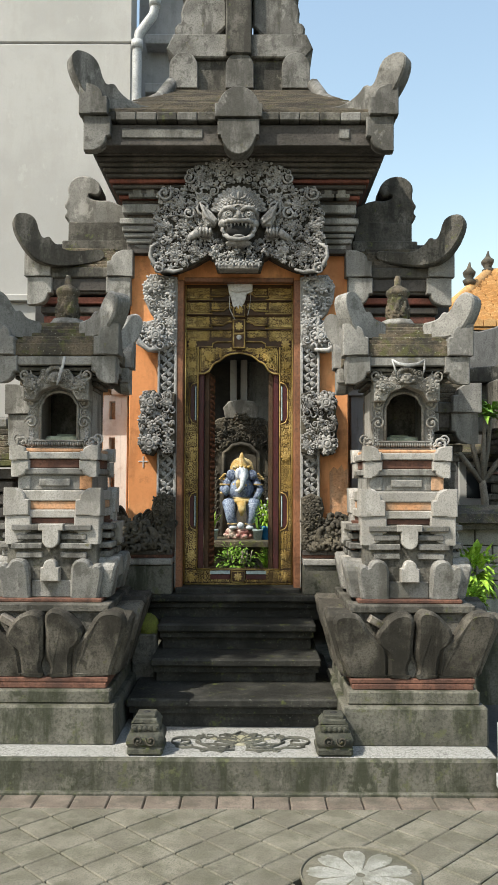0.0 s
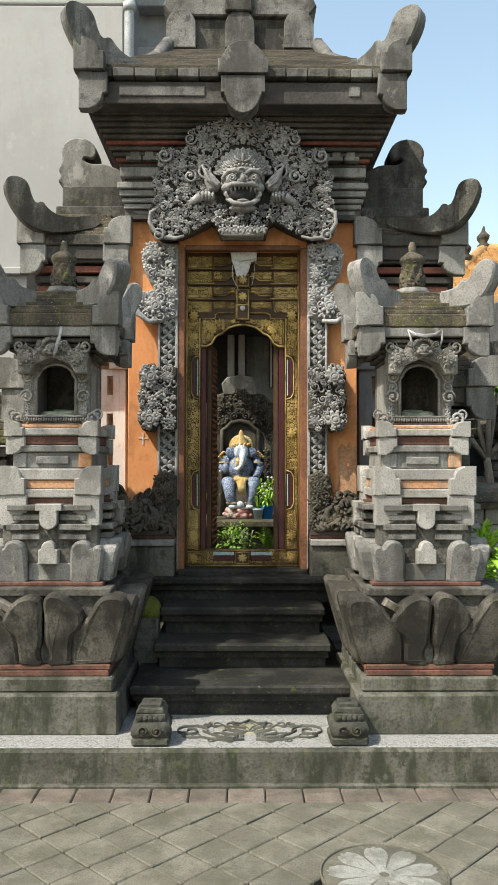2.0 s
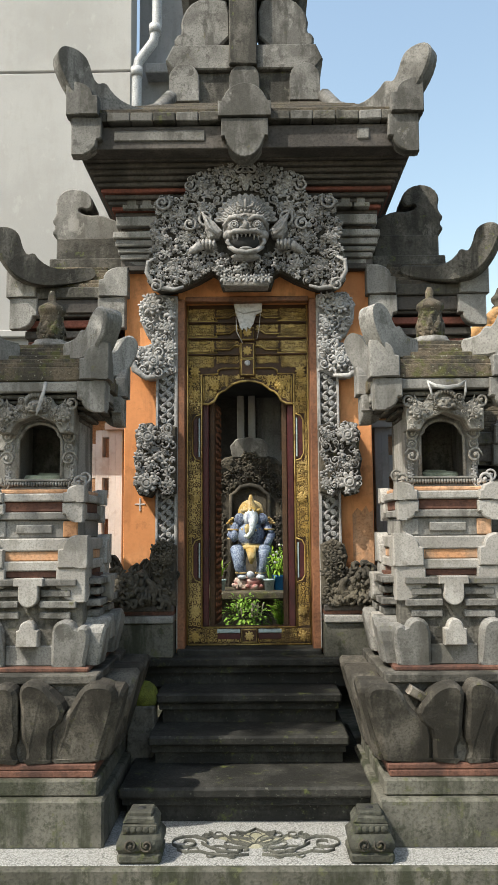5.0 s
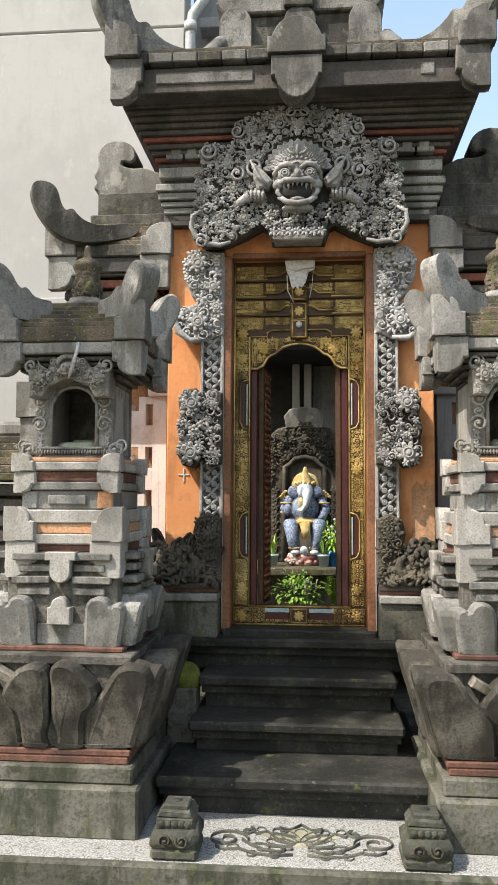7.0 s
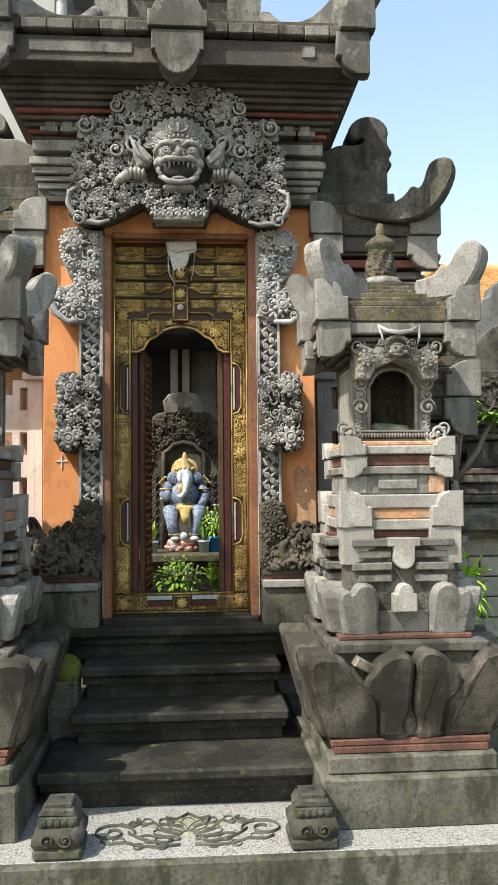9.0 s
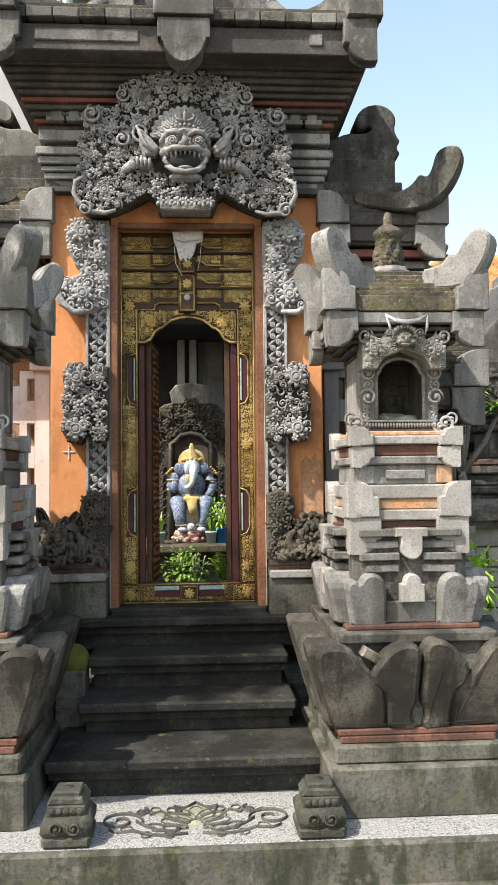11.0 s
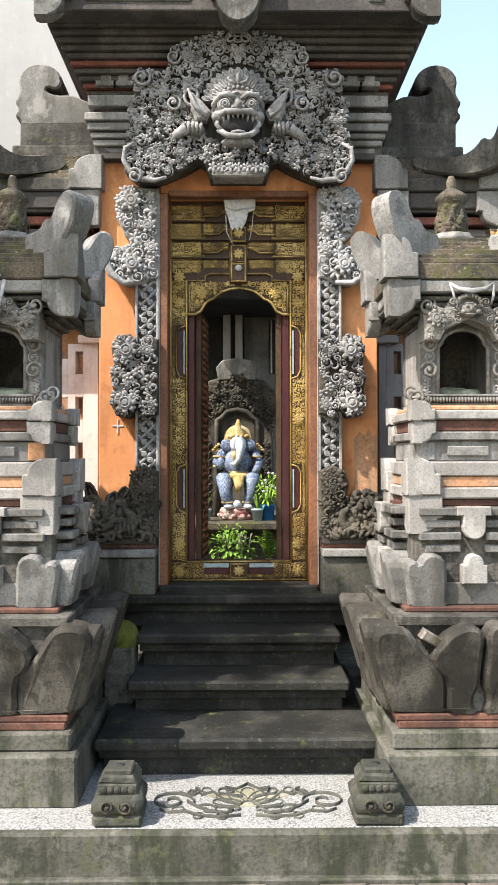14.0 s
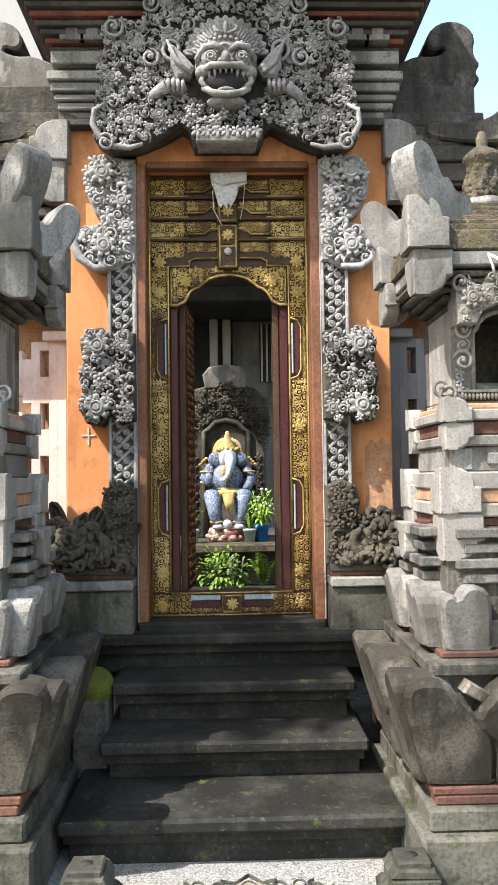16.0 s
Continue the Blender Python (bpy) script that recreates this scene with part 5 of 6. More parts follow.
# ---- gilded door ----
door = thing("door_gilded", "open dark wooden temple door with gilded carved frame", "door", kind="structure")
DY = 6.08
ARCH = [(0.31, 2.52), (0.262, 2.52), (0.225, 2.54), (0.20, 2.585), (0.175, 2.605), (0.155, 2.61), (0.10, 2.655), (0.05, 2.672), (0.0, 2.677)]
part("frame_head", Mesh().prism([(-0.41, 3.2), (-0.41, 2.5), (-0.31, 2.5)] + [(-u, v) for u, v in ARCH] + [(u, v) for u, v in ARCH[-2::-1]] + [(0.31, 2.5), (0.41, 2.5), (0.41, 3.2)], DY, DY + 0.06, c=0.003), WOOD_DARK, door)
for s in (-1, 1):
    a, b = sorted((s * 0.305, s * 0.41))
    part("frame_stile", Mesh().box(a, b, DY, DY + 0.06, 0.925, 2.5, 0.003), WOOD_DARK, door)
    a, b = sorted((s * 0.265, s * 0.305))
    part("inner_stile", Mesh().box(a, b, DY + 0.02, DY + 0.08, 1.04, 2.52, 0.004), MAROON, door)
    # leaf, swung inwards
    lf = part("door_leaf", Mesh().box(0, 0.035, 0, 0.27, 0, 1.5, 0.004), WOOD_DARK, door, "inward open carved leaf")
    lf.matrix_local = Matrix.Translation((s * 0.262, DY + 0.07, 1.04)) @ Matrix.Diagonal((-s, 1, 1, 1)) @ Matrix.Rotation(radians(-7 if s < 0 else 3), 4, "Z")
    g = Mesh()
    rng = random.Random(77)
    for k in range(34):
        z = 0.04 + 0.043 * k
        for y in (0.06, 0.105, 0.15, 0.195, 0.235):
            g.ball((0.036, y + rng.uniform(-0.008, 0.008), z + rng.uniform(-0.008, 0.008)), (0.006, 0.013, 0.011 + 0.008 * rng.random()), 6, 4)
    if s < 0:
        part("leaf_carving", g, WOOD, lf)
part("frame_sill", Mesh().box(-0.31, 0.31, DY, DY + 0.08, 0.925, 1.045, 0.003), WOOD_DARK, door)
part("sill_stripe", Mesh().box(-0.21, -0.06, DY - 0.012, DY + 0.01, 1.005, 1.03, 0.003), CELADON, door)
part("sill_stripe", Mesh().box(0.06, 0.21, DY - 0.012, DY + 0.01, 1.005, 1.03, 0.003), CELADON, door)
part("sill_stripe", Mesh().box(-0.21, -0.06, DY - 0.01, DY + 0.01, 0.965, 1.0, 0.003), MAROON, door)
part("sill_stripe", Mesh().box(0.06, 0.21, DY - 0.01, DY + 0.01, 0.965, 1.0, 0.003), MAROON, door)


def gold_line(pts, r=0.006):
    part("gold_line", Mesh().tube([(u, DY - 0.012, v) for u, v in pts], r, 4), GOLD, door)


for s in (-1, 1):
    gold_line([(s * 0.405, 0.93), (s * 0.405, 3.19)])
    gold_line([(s * 0.31, 1.04), (s * 0.31, 2.72), (s * 0.20, 2.72), (s * 0.20, 2.745), (s * 0.17, 2.76), (s * 0.05, 2.76)])
    gold_line([(s * 0.295, 2.70), (s * 0.295, 2.525)], 0.005)
    for z in (3.085, 2.975, 2.865):
        gold_line([(s * 0.40, z), (s * 0.20, z), (s * 0.22, z + 0.022), (s * 0.12, z + 0.022), (s * 0.085, z + 0.05), (s * 0.03, z + 0.05)])
        part("band_shelf", Mesh().box(min(s * 0.05, s * 0.40), max(s * 0.05, s * 0.40), DY - 0.022, DY, z - 0.016, z - 0.006, 0.002), WOOD_DARK, door)
gold_line([(-0.40, 0.932), (0.40, 0.932)])
gold_line([(-0.31, 1.042), (0.31, 1.042)], 0.005)
gold_line([(-u, v - 0.004) for u, v in ARCH] + [(u, v - 0.004) for u, v in ARCH[-2::-1]], 0.008)
for z, h in ((2.745, 0.095), (2.85, 0.085), (2.985, 0.06)):
    part("center_panel", Mesh().box(-0.052, 0.052, DY - 0.03, DY, z - 0.045, z + h, 0.005), WOOD_DARK, door)
    gold_line([(-0.05, z - 0.04), (0.05, z - 0.04), (0.05, z + h - 0.005), (-0.05, z + h - 0.005), (-0.05, z - 0.04)], 0.005)
    part("panel_edge", Mesh().tube([(-0.042, DY - 0.032, z - 0.034), (0.042, DY - 0.032, z - 0.034), (0.042, DY - 0.032, z + h - 0.012), (-0.042, DY - 0.032, z + h - 0.012), (-0.042, DY - 0.032, z - 0.034)], 0.007, 4), GOLD, door)
part("boss", Mesh().ball((0, DY - 0.035, 2.79), (0.02, 0.012, 0.02), 12, 7), PIPE, door, "round pale boss")
part("center_panel", Mesh().box(-0.055, 0.055, DY - 0.022, DY, 0.94, 1.035, 0.004), WOOD_DARK, door)
part("panel_edge", Mesh().tube([(u, DY - 0.024, v) for u, v in ((-0.048, 0.947), (0.048, 0.947), (0.048, 1.028), (-0.048, 1.028), (-0.048, 0.947))], 0.006, 4), GOLD, door)

gold_scroll = scroll_mesh(GOLD, 0.62)
gold_leaf = leaf_mesh(GOLD)
gold_ros = rosette_mesh(GOLD)
rng = random.Random(31)


def arch_at(x):
    """Height of the door arch over x."""
    for (u0, v0), (u1, v1) in zip(ARCH, ARCH[1:]):
        if u1 <= x <= u0:
            return v1 + (v0 - v1) * (x - u1) / (u0 - u1)
    return 2.52


def gild(x0, x1, z0, z1, size, mirror=True, keep=None):
    """Small gilded scrollwork over one panel."""
    nx, nz = max(1, round((x1 - x0) / (size * 1.38))), max(1, round((z1 - z0) / (size * 1.38)))
    for i in range(nx):
        for j in range(nz):
            x, z = x0 + (i + 0.5) * (x1 - x0) / nx, z0 + (j + 0.5) * (z1 - z0) / nz
            if keep and not keep(x, z):
                continue
            d, nm = ((gold_scroll, "scroll"), (gold_scroll, "scroll"), (gold_leaf, "leaf"))[rng.randrange(3)]
            t, h = rng.uniform(0, 6.28), rng.choice((1, -1))
            for f in ((1, -1) if mirror else (1,)):
                piece(nm, d, door, place(f * x, DY - 0.004, z, size * rng.uniform(0.85, 1.05), t, f * h, 0.7))


for z0, z1 in ((2.45, 2.72), (1.62, 2.13), (1.05, 1.33)):
    gild(0.316, 0.400, z0, z1, 0.020)
for z0, z1 in ((2.13, 2.45), (1.33, 1.62)):
    gild(0.374, 0.400, z0, z1, 0.013)
    for s in (-1, 1):
        for u, v, mt, d in ((0.338, 0.366, MAROON, 0.008), (0.322, 0.331, CELADON, 0.011)):
            part("stile_stripe", Mesh().box(min(s * u, s * v), max(s * u, s * v), DY - d, DY + 0.002, z0 + 0.03, z1 - 0.03, 0.002), mt, door)
        gold_line([(s * 0.312, z1), (s * 0.352, z1 - 0.015), (s * 0.370, z1 - 0.05), (s * 0.370, z0 + 0.05), (s * 0.352, z0 + 0.015), (s * 0.312, z0)], 0.0045)
gild(0.06, 0.40, 0.942, 1.035, 0.02, keep=lambda x, z: x > 0.215 or z < 0.96)
for z in (3.09, 2.98, 2.87, 2.765):
    gild(0.225, 0.398, z, z + 0.082, 0.0185)
    gild(0.06, 0.21, z + 0.03, z + 0.08, 0.016)
gild(0.02, 0.29, 2.535, 2.712, 0.019, keep=lambda x, z: z > arch_at(x) + 0.022)
for z in (2.875, 3.0, 0.988):
    piece("rosette", gold_ros, door, place(0, DY - 0.034, z, 0.032, 0.3))
for f in (-1, 1):
    for x, z in ((0.355, 1.885), (0.355, 1.15), (0.355, 2.58), (0.355, 0.985), (0.355, 2.74), (0.22, 2.64)):
        piece("rosette", gold_ros, door, place(f * x, DY - 0.012, z, 0.036, 0.3, f))
# torn cloth over the door
ct = thing("cloth_offering", "torn white cloth hung at the door head", "cloth")
part("cloth", Mesh().prism([(-0.085, 3.19), (0.10, 3.19), (0.10, 3.13), (0.06, 3.115), (0.045, 3.06), (0.02, 3.02), (0.005, 3.035), (0.0, 3.0), (-0.02, 3.03), (-0.03, 3.01), (-0.045, 3.03), (-0.06, 3.08), (-0.075, 3.13)], DY - 0.055, DY - 0.045, c=0.004).rough(0.008, 14), CLOTH, ct)
part("cloth_fold", Mesh().prism([(-0.088, 3.195), (0.105, 3.195), (0.10, 3.145), (0.03, 3.13), (-0.02, 3.12), (-0.07, 3.14)], DY - 0.07, DY - 0.056, c=0.005).rough(0.01, 16), CLOTH, ct)
part("string", Mesh().tube([(-0.075, DY - 0.05, 3.1), (-0.07, DY - 0.05, 3.0), (-0.03, DY - 0.05, 2.92)], 0.003, 4), CLOTH, ct)
part("string", Mesh().tube([(0.09, DY - 0.05, 3.13), (0.08, DY - 0.05, 3.02), (0.065, DY - 0.05, 2.95)], 0.002, 4), CLOTH, ct)

# ---- inside: throne, statue, plants ----
TY = 7.35
inner = thing("inner_wall", "courtyard wall seen through the door, near black in place of shade", "wall", kind="structure")
# wall coloured near black to carry the courtyard's shade
part("wall", Mesh().box(-2.2, 2.2, 8.6, 8.7, 0, 4.2, 0.01), SHADE_BLACK, inner)
# panel's shade is part of its plaster colour
part("plastered_panel", Mesh().box(0.06, 0.9, 8.53, 8.6, 0, 4.2, 0.01), PLASTER_SHADE, inner)
for x in (-0.13, -0.02):
    part("column", Mesh().box(x, x + 0.07, 8.4, 8.5, 0.9, 2.98, 0.008), PLASTER_GREY, inner)
# black slab stands for the unlit opening
part("window_opening", Mesh().box(0.30, 0.5, 8.50, 8.56, 2.45, 2.95, 0.006), SHADE_BLACK, inner)
for k in range(4):
    part("window_bar", Mesh().box(0.31 + 0.045 * k, 0.325 + 0.045 * k, 8.49, 8.5, 2.45, 2.95, 0.002), PLASTER, inner)
part("floor", Mesh().box(-2.0, 2.0, 6.2, 8.6, 0.7, 0.90, 0.01), STEP, inner)
# roof coloured near black for the shade beneath it
part("roof", Mesh().box(-2.0, 2.0, 7.7, 8.7, 2.98, 3.1, 0.01), SHADE_BLACK, inner)
# dark screen added above the roof to black out the bright gap
part("shade_screen", Mesh().box(-2.0, 2.0, 7.70, 7.76, 3.10, 4.0, 0.01), SHADE_BLACK, inner)
bench = thing("stone_bench", "dark stone bench with mossy green edge", "bench")
part("top", Mesh().box(-0.42, 0.45, TY - 0.42, TY + 0.4, 1.13, 1.19, 0.01).rough(0.004), ROOF_MOSS, bench)
part("block", Mesh().box(-0.38, 0.40, TY - 0.3, TY + 0.4, 0.9, 1.13, 0.01), CARVED_DARK, bench)
th = thing("carved_throne", "dark carved stone throne with scrolled arched back", "throne", at=(0.0, TY + 0.12, 1.19))
AR = [(0.16, 0.0), (0.16, 0.78), (0.12, 0.80), (0.08, 0.845), (0.0, 0.86)]
part("back_board", Mesh().prism([(-0.29, 0), (-0.29, 0.75), (-0.33, 0.86), (-0.31, 1.02), (-0.22, 1.10), (-0.1, 1.13), (0.1, 1.13), (0.22, 1.10), (0.31, 1.02), (0.33, 0.86), (0.29, 0.75), (0.29, 0)], 0.05, 0.16, c=0.012), CARVED_DARK, th)
part("arch_moulding", Mesh().tube([(u, 0.03, v) for u, v in AR] + [(-u, 0.03, v) for u, v in AR[-2::-1]], 0.02, 8), CARVED_DARK, th)
part("top_stone", Mesh().prism([(-0.15, 1.1), (-0.17, 1.20), (-0.12, 1.26), (0, 1.28), (0.12, 1.26), (0.17, 1.20), (0.15, 1.1)], 0.03, 0.14, c=0.01), GREY, th)
fill(th, [(0.0, 0.88), (0.10, 0.87), (0.18, 0.80), (0.27, 0.62), (0.32, 0.66), (0.335, 0.88), (0.30, 1.03), (0.2, 1.09), (0.08, 1.15), (0.0, 1.16)], 0.05, "dark", 0.042, random.Random(8), [(0.27, 0.90, 0.05)], mirror=True, spacing=1.05)
for f in (-1, 1):
    for k in range(9):
        piece("leaf", KIT["dark"]["leaf"], th, place(f * 0.235, 0.045, 0.06 + 0.065 * k, 0.035, 0.2, f))

g = Mesh()
SX, SY, SZ = 0.01, TY - 0.08, 1.19
g.slot = 3
g.lathe([(0.16, 0), (0.17, 0.02), (0.15, 0.05), (0.165, 0.07), (0.15, 0.10)], (SX, SY, SZ), 18)
for k in range(14):
    a = 2 * math.pi * k / 14
    g.ball((SX + 0.16 * math.cos(a), SY + 0.16 * math.sin(a), SZ + 0.035), (0.03, 0.03, 0.022), 7, 5)
for f in (-1, 1):
    g.slot = 0
    g.tube([(SX + f * 0.07, SY + 0.04, SZ + 0.36), (SX + f * 0.12, SY - 0.10, SZ + 0.36), (SX + f * 0.105, SY - 0.10, SZ + 0.22), (SX + f * 0.085, SY - 0.09, SZ + 0.13)], [0.075, 0.075, 0.055, 0.045], 12)
    g.slot = 1
    g.ball((SX + f * 0.085, SY - 0.13, SZ + 0.118), (0.042, 0.06, 0.022), 10, 6)
    g.slot = 0
    g.tube([(SX + f * 0.13, SY - 0.0, SZ + 0.60), (SX + f * 0.185, SY - 0.03, SZ + 0.50), (SX + f * 0.15, SY - 0.12, SZ + (0.42 if f > 0 else 0.47))], [0.048, 0.042, 0.032], 10)
    g.ball((SX + f * 0.145, SY - 0.0, SZ + 0.59), (0.05, 0.05, 0.045), 10, 7)
    g.slot = 1
    g.slot = 0
    g.ball((SX + f * 0.105, SY - 0.05, SZ + 0.655), (0.052, 0.016, 0.055), 12, 7)
    g.slot = 1
    g.slot = 2
    g.tube([(SX + f * 0.11, SY + 0.02, SZ + 0.60), (SX + f * 0.19, SY - 0.02, SZ + 0.615), (SX + f * 0.21, SY - 0.01, SZ + 0.64)], [0.02, 0.018, 0.01], 7)
    g.slot = 1
g.slot = 0
g.ball((SX, SY, SZ + 0.50), (0.135, 0.12, 0.14), 16, 10)
g.ball((SX - 0.15, SY - 0.15, SZ + 0.50), (0.034, 0.022, 0.05), 10, 7)
g.slot = 1
g.ball((SX, SY - 0.05, SZ + 0.665), (0.072, 0.08, 0.085), 16, 10)
g.tube([(SX + 0.01, SY - 0.11, SZ + 0.67), (SX + 0.015, SY - 0.15, SZ + 0.60), (SX + 0.005, SY - 0.155, SZ + 0.53), (SX - 0.03, SY - 0.15, SZ + 0.485), (SX - 0.06, SY - 0.15, SZ + 0.50)], [0.042, 0.033, 0.027, 0.023, 0.017], 10)
g.ball((SX - 0.005, SY - 0.15, SZ + 0.14), (0.035, 0.03, 0.035), 10, 7)
g.slot = 2
g.lathe([(0.082, 0.715), (0.088, 0.735), (0.066, 0.75), (0.068, 0.765), (0.046, 0.785), (0.048, 0.80), (0.028, 0.825), (0.028, 0.84), (0.01, 0.885)], (SX, SY, SZ), 16)
g.ball((SX, SY + 0.06, SZ + 0.72), (0.125, 0.02, 0.12), 16, 9)
for k in range(9):
    a = radians(-10 + 25 * k)
    g.ball((SX + 0.085 * math.cos(a), SY - 0.09 * abs(math.sin(a)) * 0.8 - 0.02, SZ + 0.735), (0.014, 0.014, 0.018), 7, 5)
    g.ball((SX + 0.10 * math.cos(a), SY - 0.11 * abs(math.sin(a)), SZ + 0.575 - 0.03 * math.sin(a)), (0.014, 0.014, 0.014), 7, 5)
for f in (-1, 1):
    for z, r in ((0.555, 0.05), (0.47, 0.044)):
        g.tube([(SX + f * 0.165 + 0.05 * math.cos(radians(q)), SY - 0.02 + 0.055 * math.sin(radians(q)), SZ + z) for q in range(0, 361, 45)], 0.009, 5)
    g.tube([(SX + f * 0.09 + 0.05 * math.cos(radians(q)), SY - 0.09 + 0.05 * math.sin(radians(q)), SZ + 0.155) for q in range(0, 361, 45)], 0.009, 5)
    for k in range(4):
        g.ball((SX + f * (0.17 + 0.016 * k), SY - 0.03, SZ + 0.665 - 0.016 * k), (0.016, 0.016, 0.012), 7, 5)
g.ball((SX, SY - 0.06, SZ + 0.385), (0.15, 0.10, 0.045), 14, 8)
g.tube([(SX, SY - 0.15, SZ + 0.38), (SX + 0.01, SY - 0.165, SZ + 0.30), (SX, SY - 0.16, SZ + 0.24)], [0.05, 0.04, 0.015], 8, 0.5)
g.ball((SX - 0.03, SY - 0.14, SZ + 0.56), (0.03, 0.03, 0.05), 8, 6)
statue = tagged(part("seated_statue", g.rough(0.006, 22), (S_BLUE, S_WHITE, S_GOLD, S_PINK)), "painted blue and gold seated stone statue on a lotus base", "statue")


def push_back(obs, k):
    """Sets what lies beyond the door farther off, grown in step."""
    eye = Vector((0.10, 0, EYE))
    m = Matrix.Translation(eye) @ Matrix.Scale(k, 4) @ Matrix.Translation(-eye)
    for ob in obs:
        ob.matrix_basis = m @ ob.matrix_basis


# the wing pillars stand a little proud of the gate wall
push_back(WINGS, 0.977)
# the tower stands on the ridge, well behind the eave
push_back([tower], 1.258)
tower.location.z -= 0.13

# ---- surroundings ----
bld = thing("house_left", "tall pale plastered building with a grey downpipe", "building", kind="structure")
part("wall", Mesh().box(-14, -1.30, 9.0, 9.4, -0.03, 6.72, 0.01), PLASTER, bld)
part("upper_wall", Mesh().box(-14, -1.30, 9.03, 9.4, 6.76, 13.0, 0.01), PLASTER, bld)
part("ledge", Mesh().box(-14, -1.60, 8.94, 9.02, 3.72, 3.80, 0.01), PLASTER, bld)
part("side_wall", Mesh().box(-1.30, -0.1, 9.6, 9.9, -0.03, 13.0, 0.01), PLASTER_GREY, bld)
for z in (5.9, 6.35, 6.95):
    part("slab_edge", Mesh().box(-1.2, -0.1, 9.4, 9.62, z, z + 0.12, 0.01), PLASTER_GREY, bld)
pipe = thing("downpipe", "grey plastic rain downpipe with an elbow on the building", "pipe")
part("pipe", Mesh().tube([(-1.22, 8.9, 0.3), (-1.22, 8.9, 6.62), (-1.20, 8.9, 6.78), (-1.04, 8.9, 7.0), (-1.0, 8.9, 7.2), (-1.0, 8.9, 11)], 0.055, 12), PIPE, pipe)
for z in (5.5, 6.6, 7.1):
    part("collar", Mesh().tube([(-1.22 if z < 6.7 else -1.02, 8.9, z), (-1.22 if z < 6.7 else -1.02, 8.9, z + 0.1)], 0.068, 12), PIPE, pipe)

push_back([inner, bench, th, statue, bld, pipe], 1.235)
statue.matrix_basis = statue.matrix_basis @ Matrix.Translation((SX, SY, SZ)) @ Matrix.Diagonal((0.88, 0.94, 0.87, 1)) @ Matrix.Translation((-SX, -SY, -SZ))


# ---- plants ----
def leaf_quad(g, base, way, length, width, droop=0.3):
    way = Vector(way).normalized()
    side = way.cross(Vector((0, 0, 1)))
    side = side.normalized() if side.length > 0.05 else Vector((1, 0, 0))
    b = Vector(base)
    up = side.cross(way)
    p1 = b + way * length * 0.45 + up * 0.04 * length
    p2 = b + way * length - Vector((0, 0, droop * length))
    w = side * width / 2
    g.add([b, p1 - w, p1 + up * -0.12 * width, p1 + w, p2], [(0, 2, 1), (0, 3, 2), (1, 2, 4), (2, 3, 4)])


def shrub(g, ctr, r, n, rng, size=0.06, width=0.5):
    for _ in range(n):
        d = Vector((rng.gauss(0, 1), rng.gauss(0, 1), rng.gauss(0, 1))).normalized()
        p = Vector(ctr) + Vector((d.x * r[0], d.y * r[1], d.z * r[2])) * rng.uniform(0.35, 1.0)
        way = d + Vector((rng.uniform(-0.7, 0.7), rng.uniform(-0.7, 0.7), rng.uniform(-0.4, 0.6)))
        s = size * rng.uniform(0.6, 1.3)
        leaf_quad(g, p, way, s, s * width, rng.uniform(0.0, 0.5))


def frond(g, base, way, length, n=14, width=0.07):
    """A fern frond: leaflets both sides of a bending rib."""
    way = Vector(way).normalized()
    side = way.cross(Vector((0, 0, 1))).normalized()
    pts = []
    for k in range(n):
        f = k / (n - 1)
        p = Vector(base) + way * length * f + Vector((0, 0, 0.35 * length * f - 0.65 * length * f * f))
        pts.append(p)
        w = width * (1 - f) ** 0.6 * (0.5 + f if f < 0.5 else 1)
        for s in (-1, 1):
            leaf_quad(g, p, side * s + way * 0.4, w, 0.018, 0.15)
    g.tube(pts, 0.003, 4)


def pot(parent, x, y, z, r, h, mat):
    part("pot", Mesh().lathe([(r * 0.75, 0), (r * 0.95, h * 0.85), (r * 1.05, h * 0.86), (r * 1.05, h), (r * 0.9, h), (r * 0.88, h * 0.9)], (x, y, z), 20), mat, parent)


rng = random.Random(4)
fl = thing("flowering_pot", "bright green flowering plant in a blue plastic pot", "potted plant")
pot(fl, 0.235, 7.13, 1.19, 0.055, 0.12, BLUE)
g = Mesh()
shrub(g, (0.235, 7.13, 1.42), (0.08, 0.07, 0.12), 160, rng, 0.055, 0.3)
for k in range(9):
    g.tube([(0.235, 7.13, 1.30), (0.235 + 0.02 * (k - 4), 7.13 + rng.uniform(-0.04, 0.04), 1.42 + rng.uniform(0, 0.08))], 0.004, 4)
part("foliage", g, LEAF_BRIGHT, fl)
g = Mesh()
for k in range(16):
    g.ball((0.235 + rng.gauss(0, 0.05), 7.1 + rng.gauss(0, 0.04), 1.48 + rng.gauss(0, 0.045)), 0.011, 6, 4)
part("blossom", g, CLOTH, fl, "small white blossoms")
for x, y, n in ((0.155, 7.1, 14), (-0.235, 7.08, 22)):
    gp = thing("grass_pot", "long-leaved green plant in a pale glazed pot", "potted plant", group="grassy pots on the bench")
    pot(gp, x, y, 1.19, 0.045, 0.09, CELADON)
    g = Mesh()
    for k in range(n):
        a = rng.uniform(0, 6.28)
        leaf_quad(g, (x, y, 1.26), (0.45 * math.cos(a), 0.45 * math.sin(a), 1.1), rng.uniform(0.14, 0.28), 0.016, 0.25)
    part("foliage", g, LEAF_BRIGHT if x < 0 else LEAF, gp)
sh = thing("leafy_shrub", "leafy green shrub growing behind the door sill", "shrub")
g = Mesh()
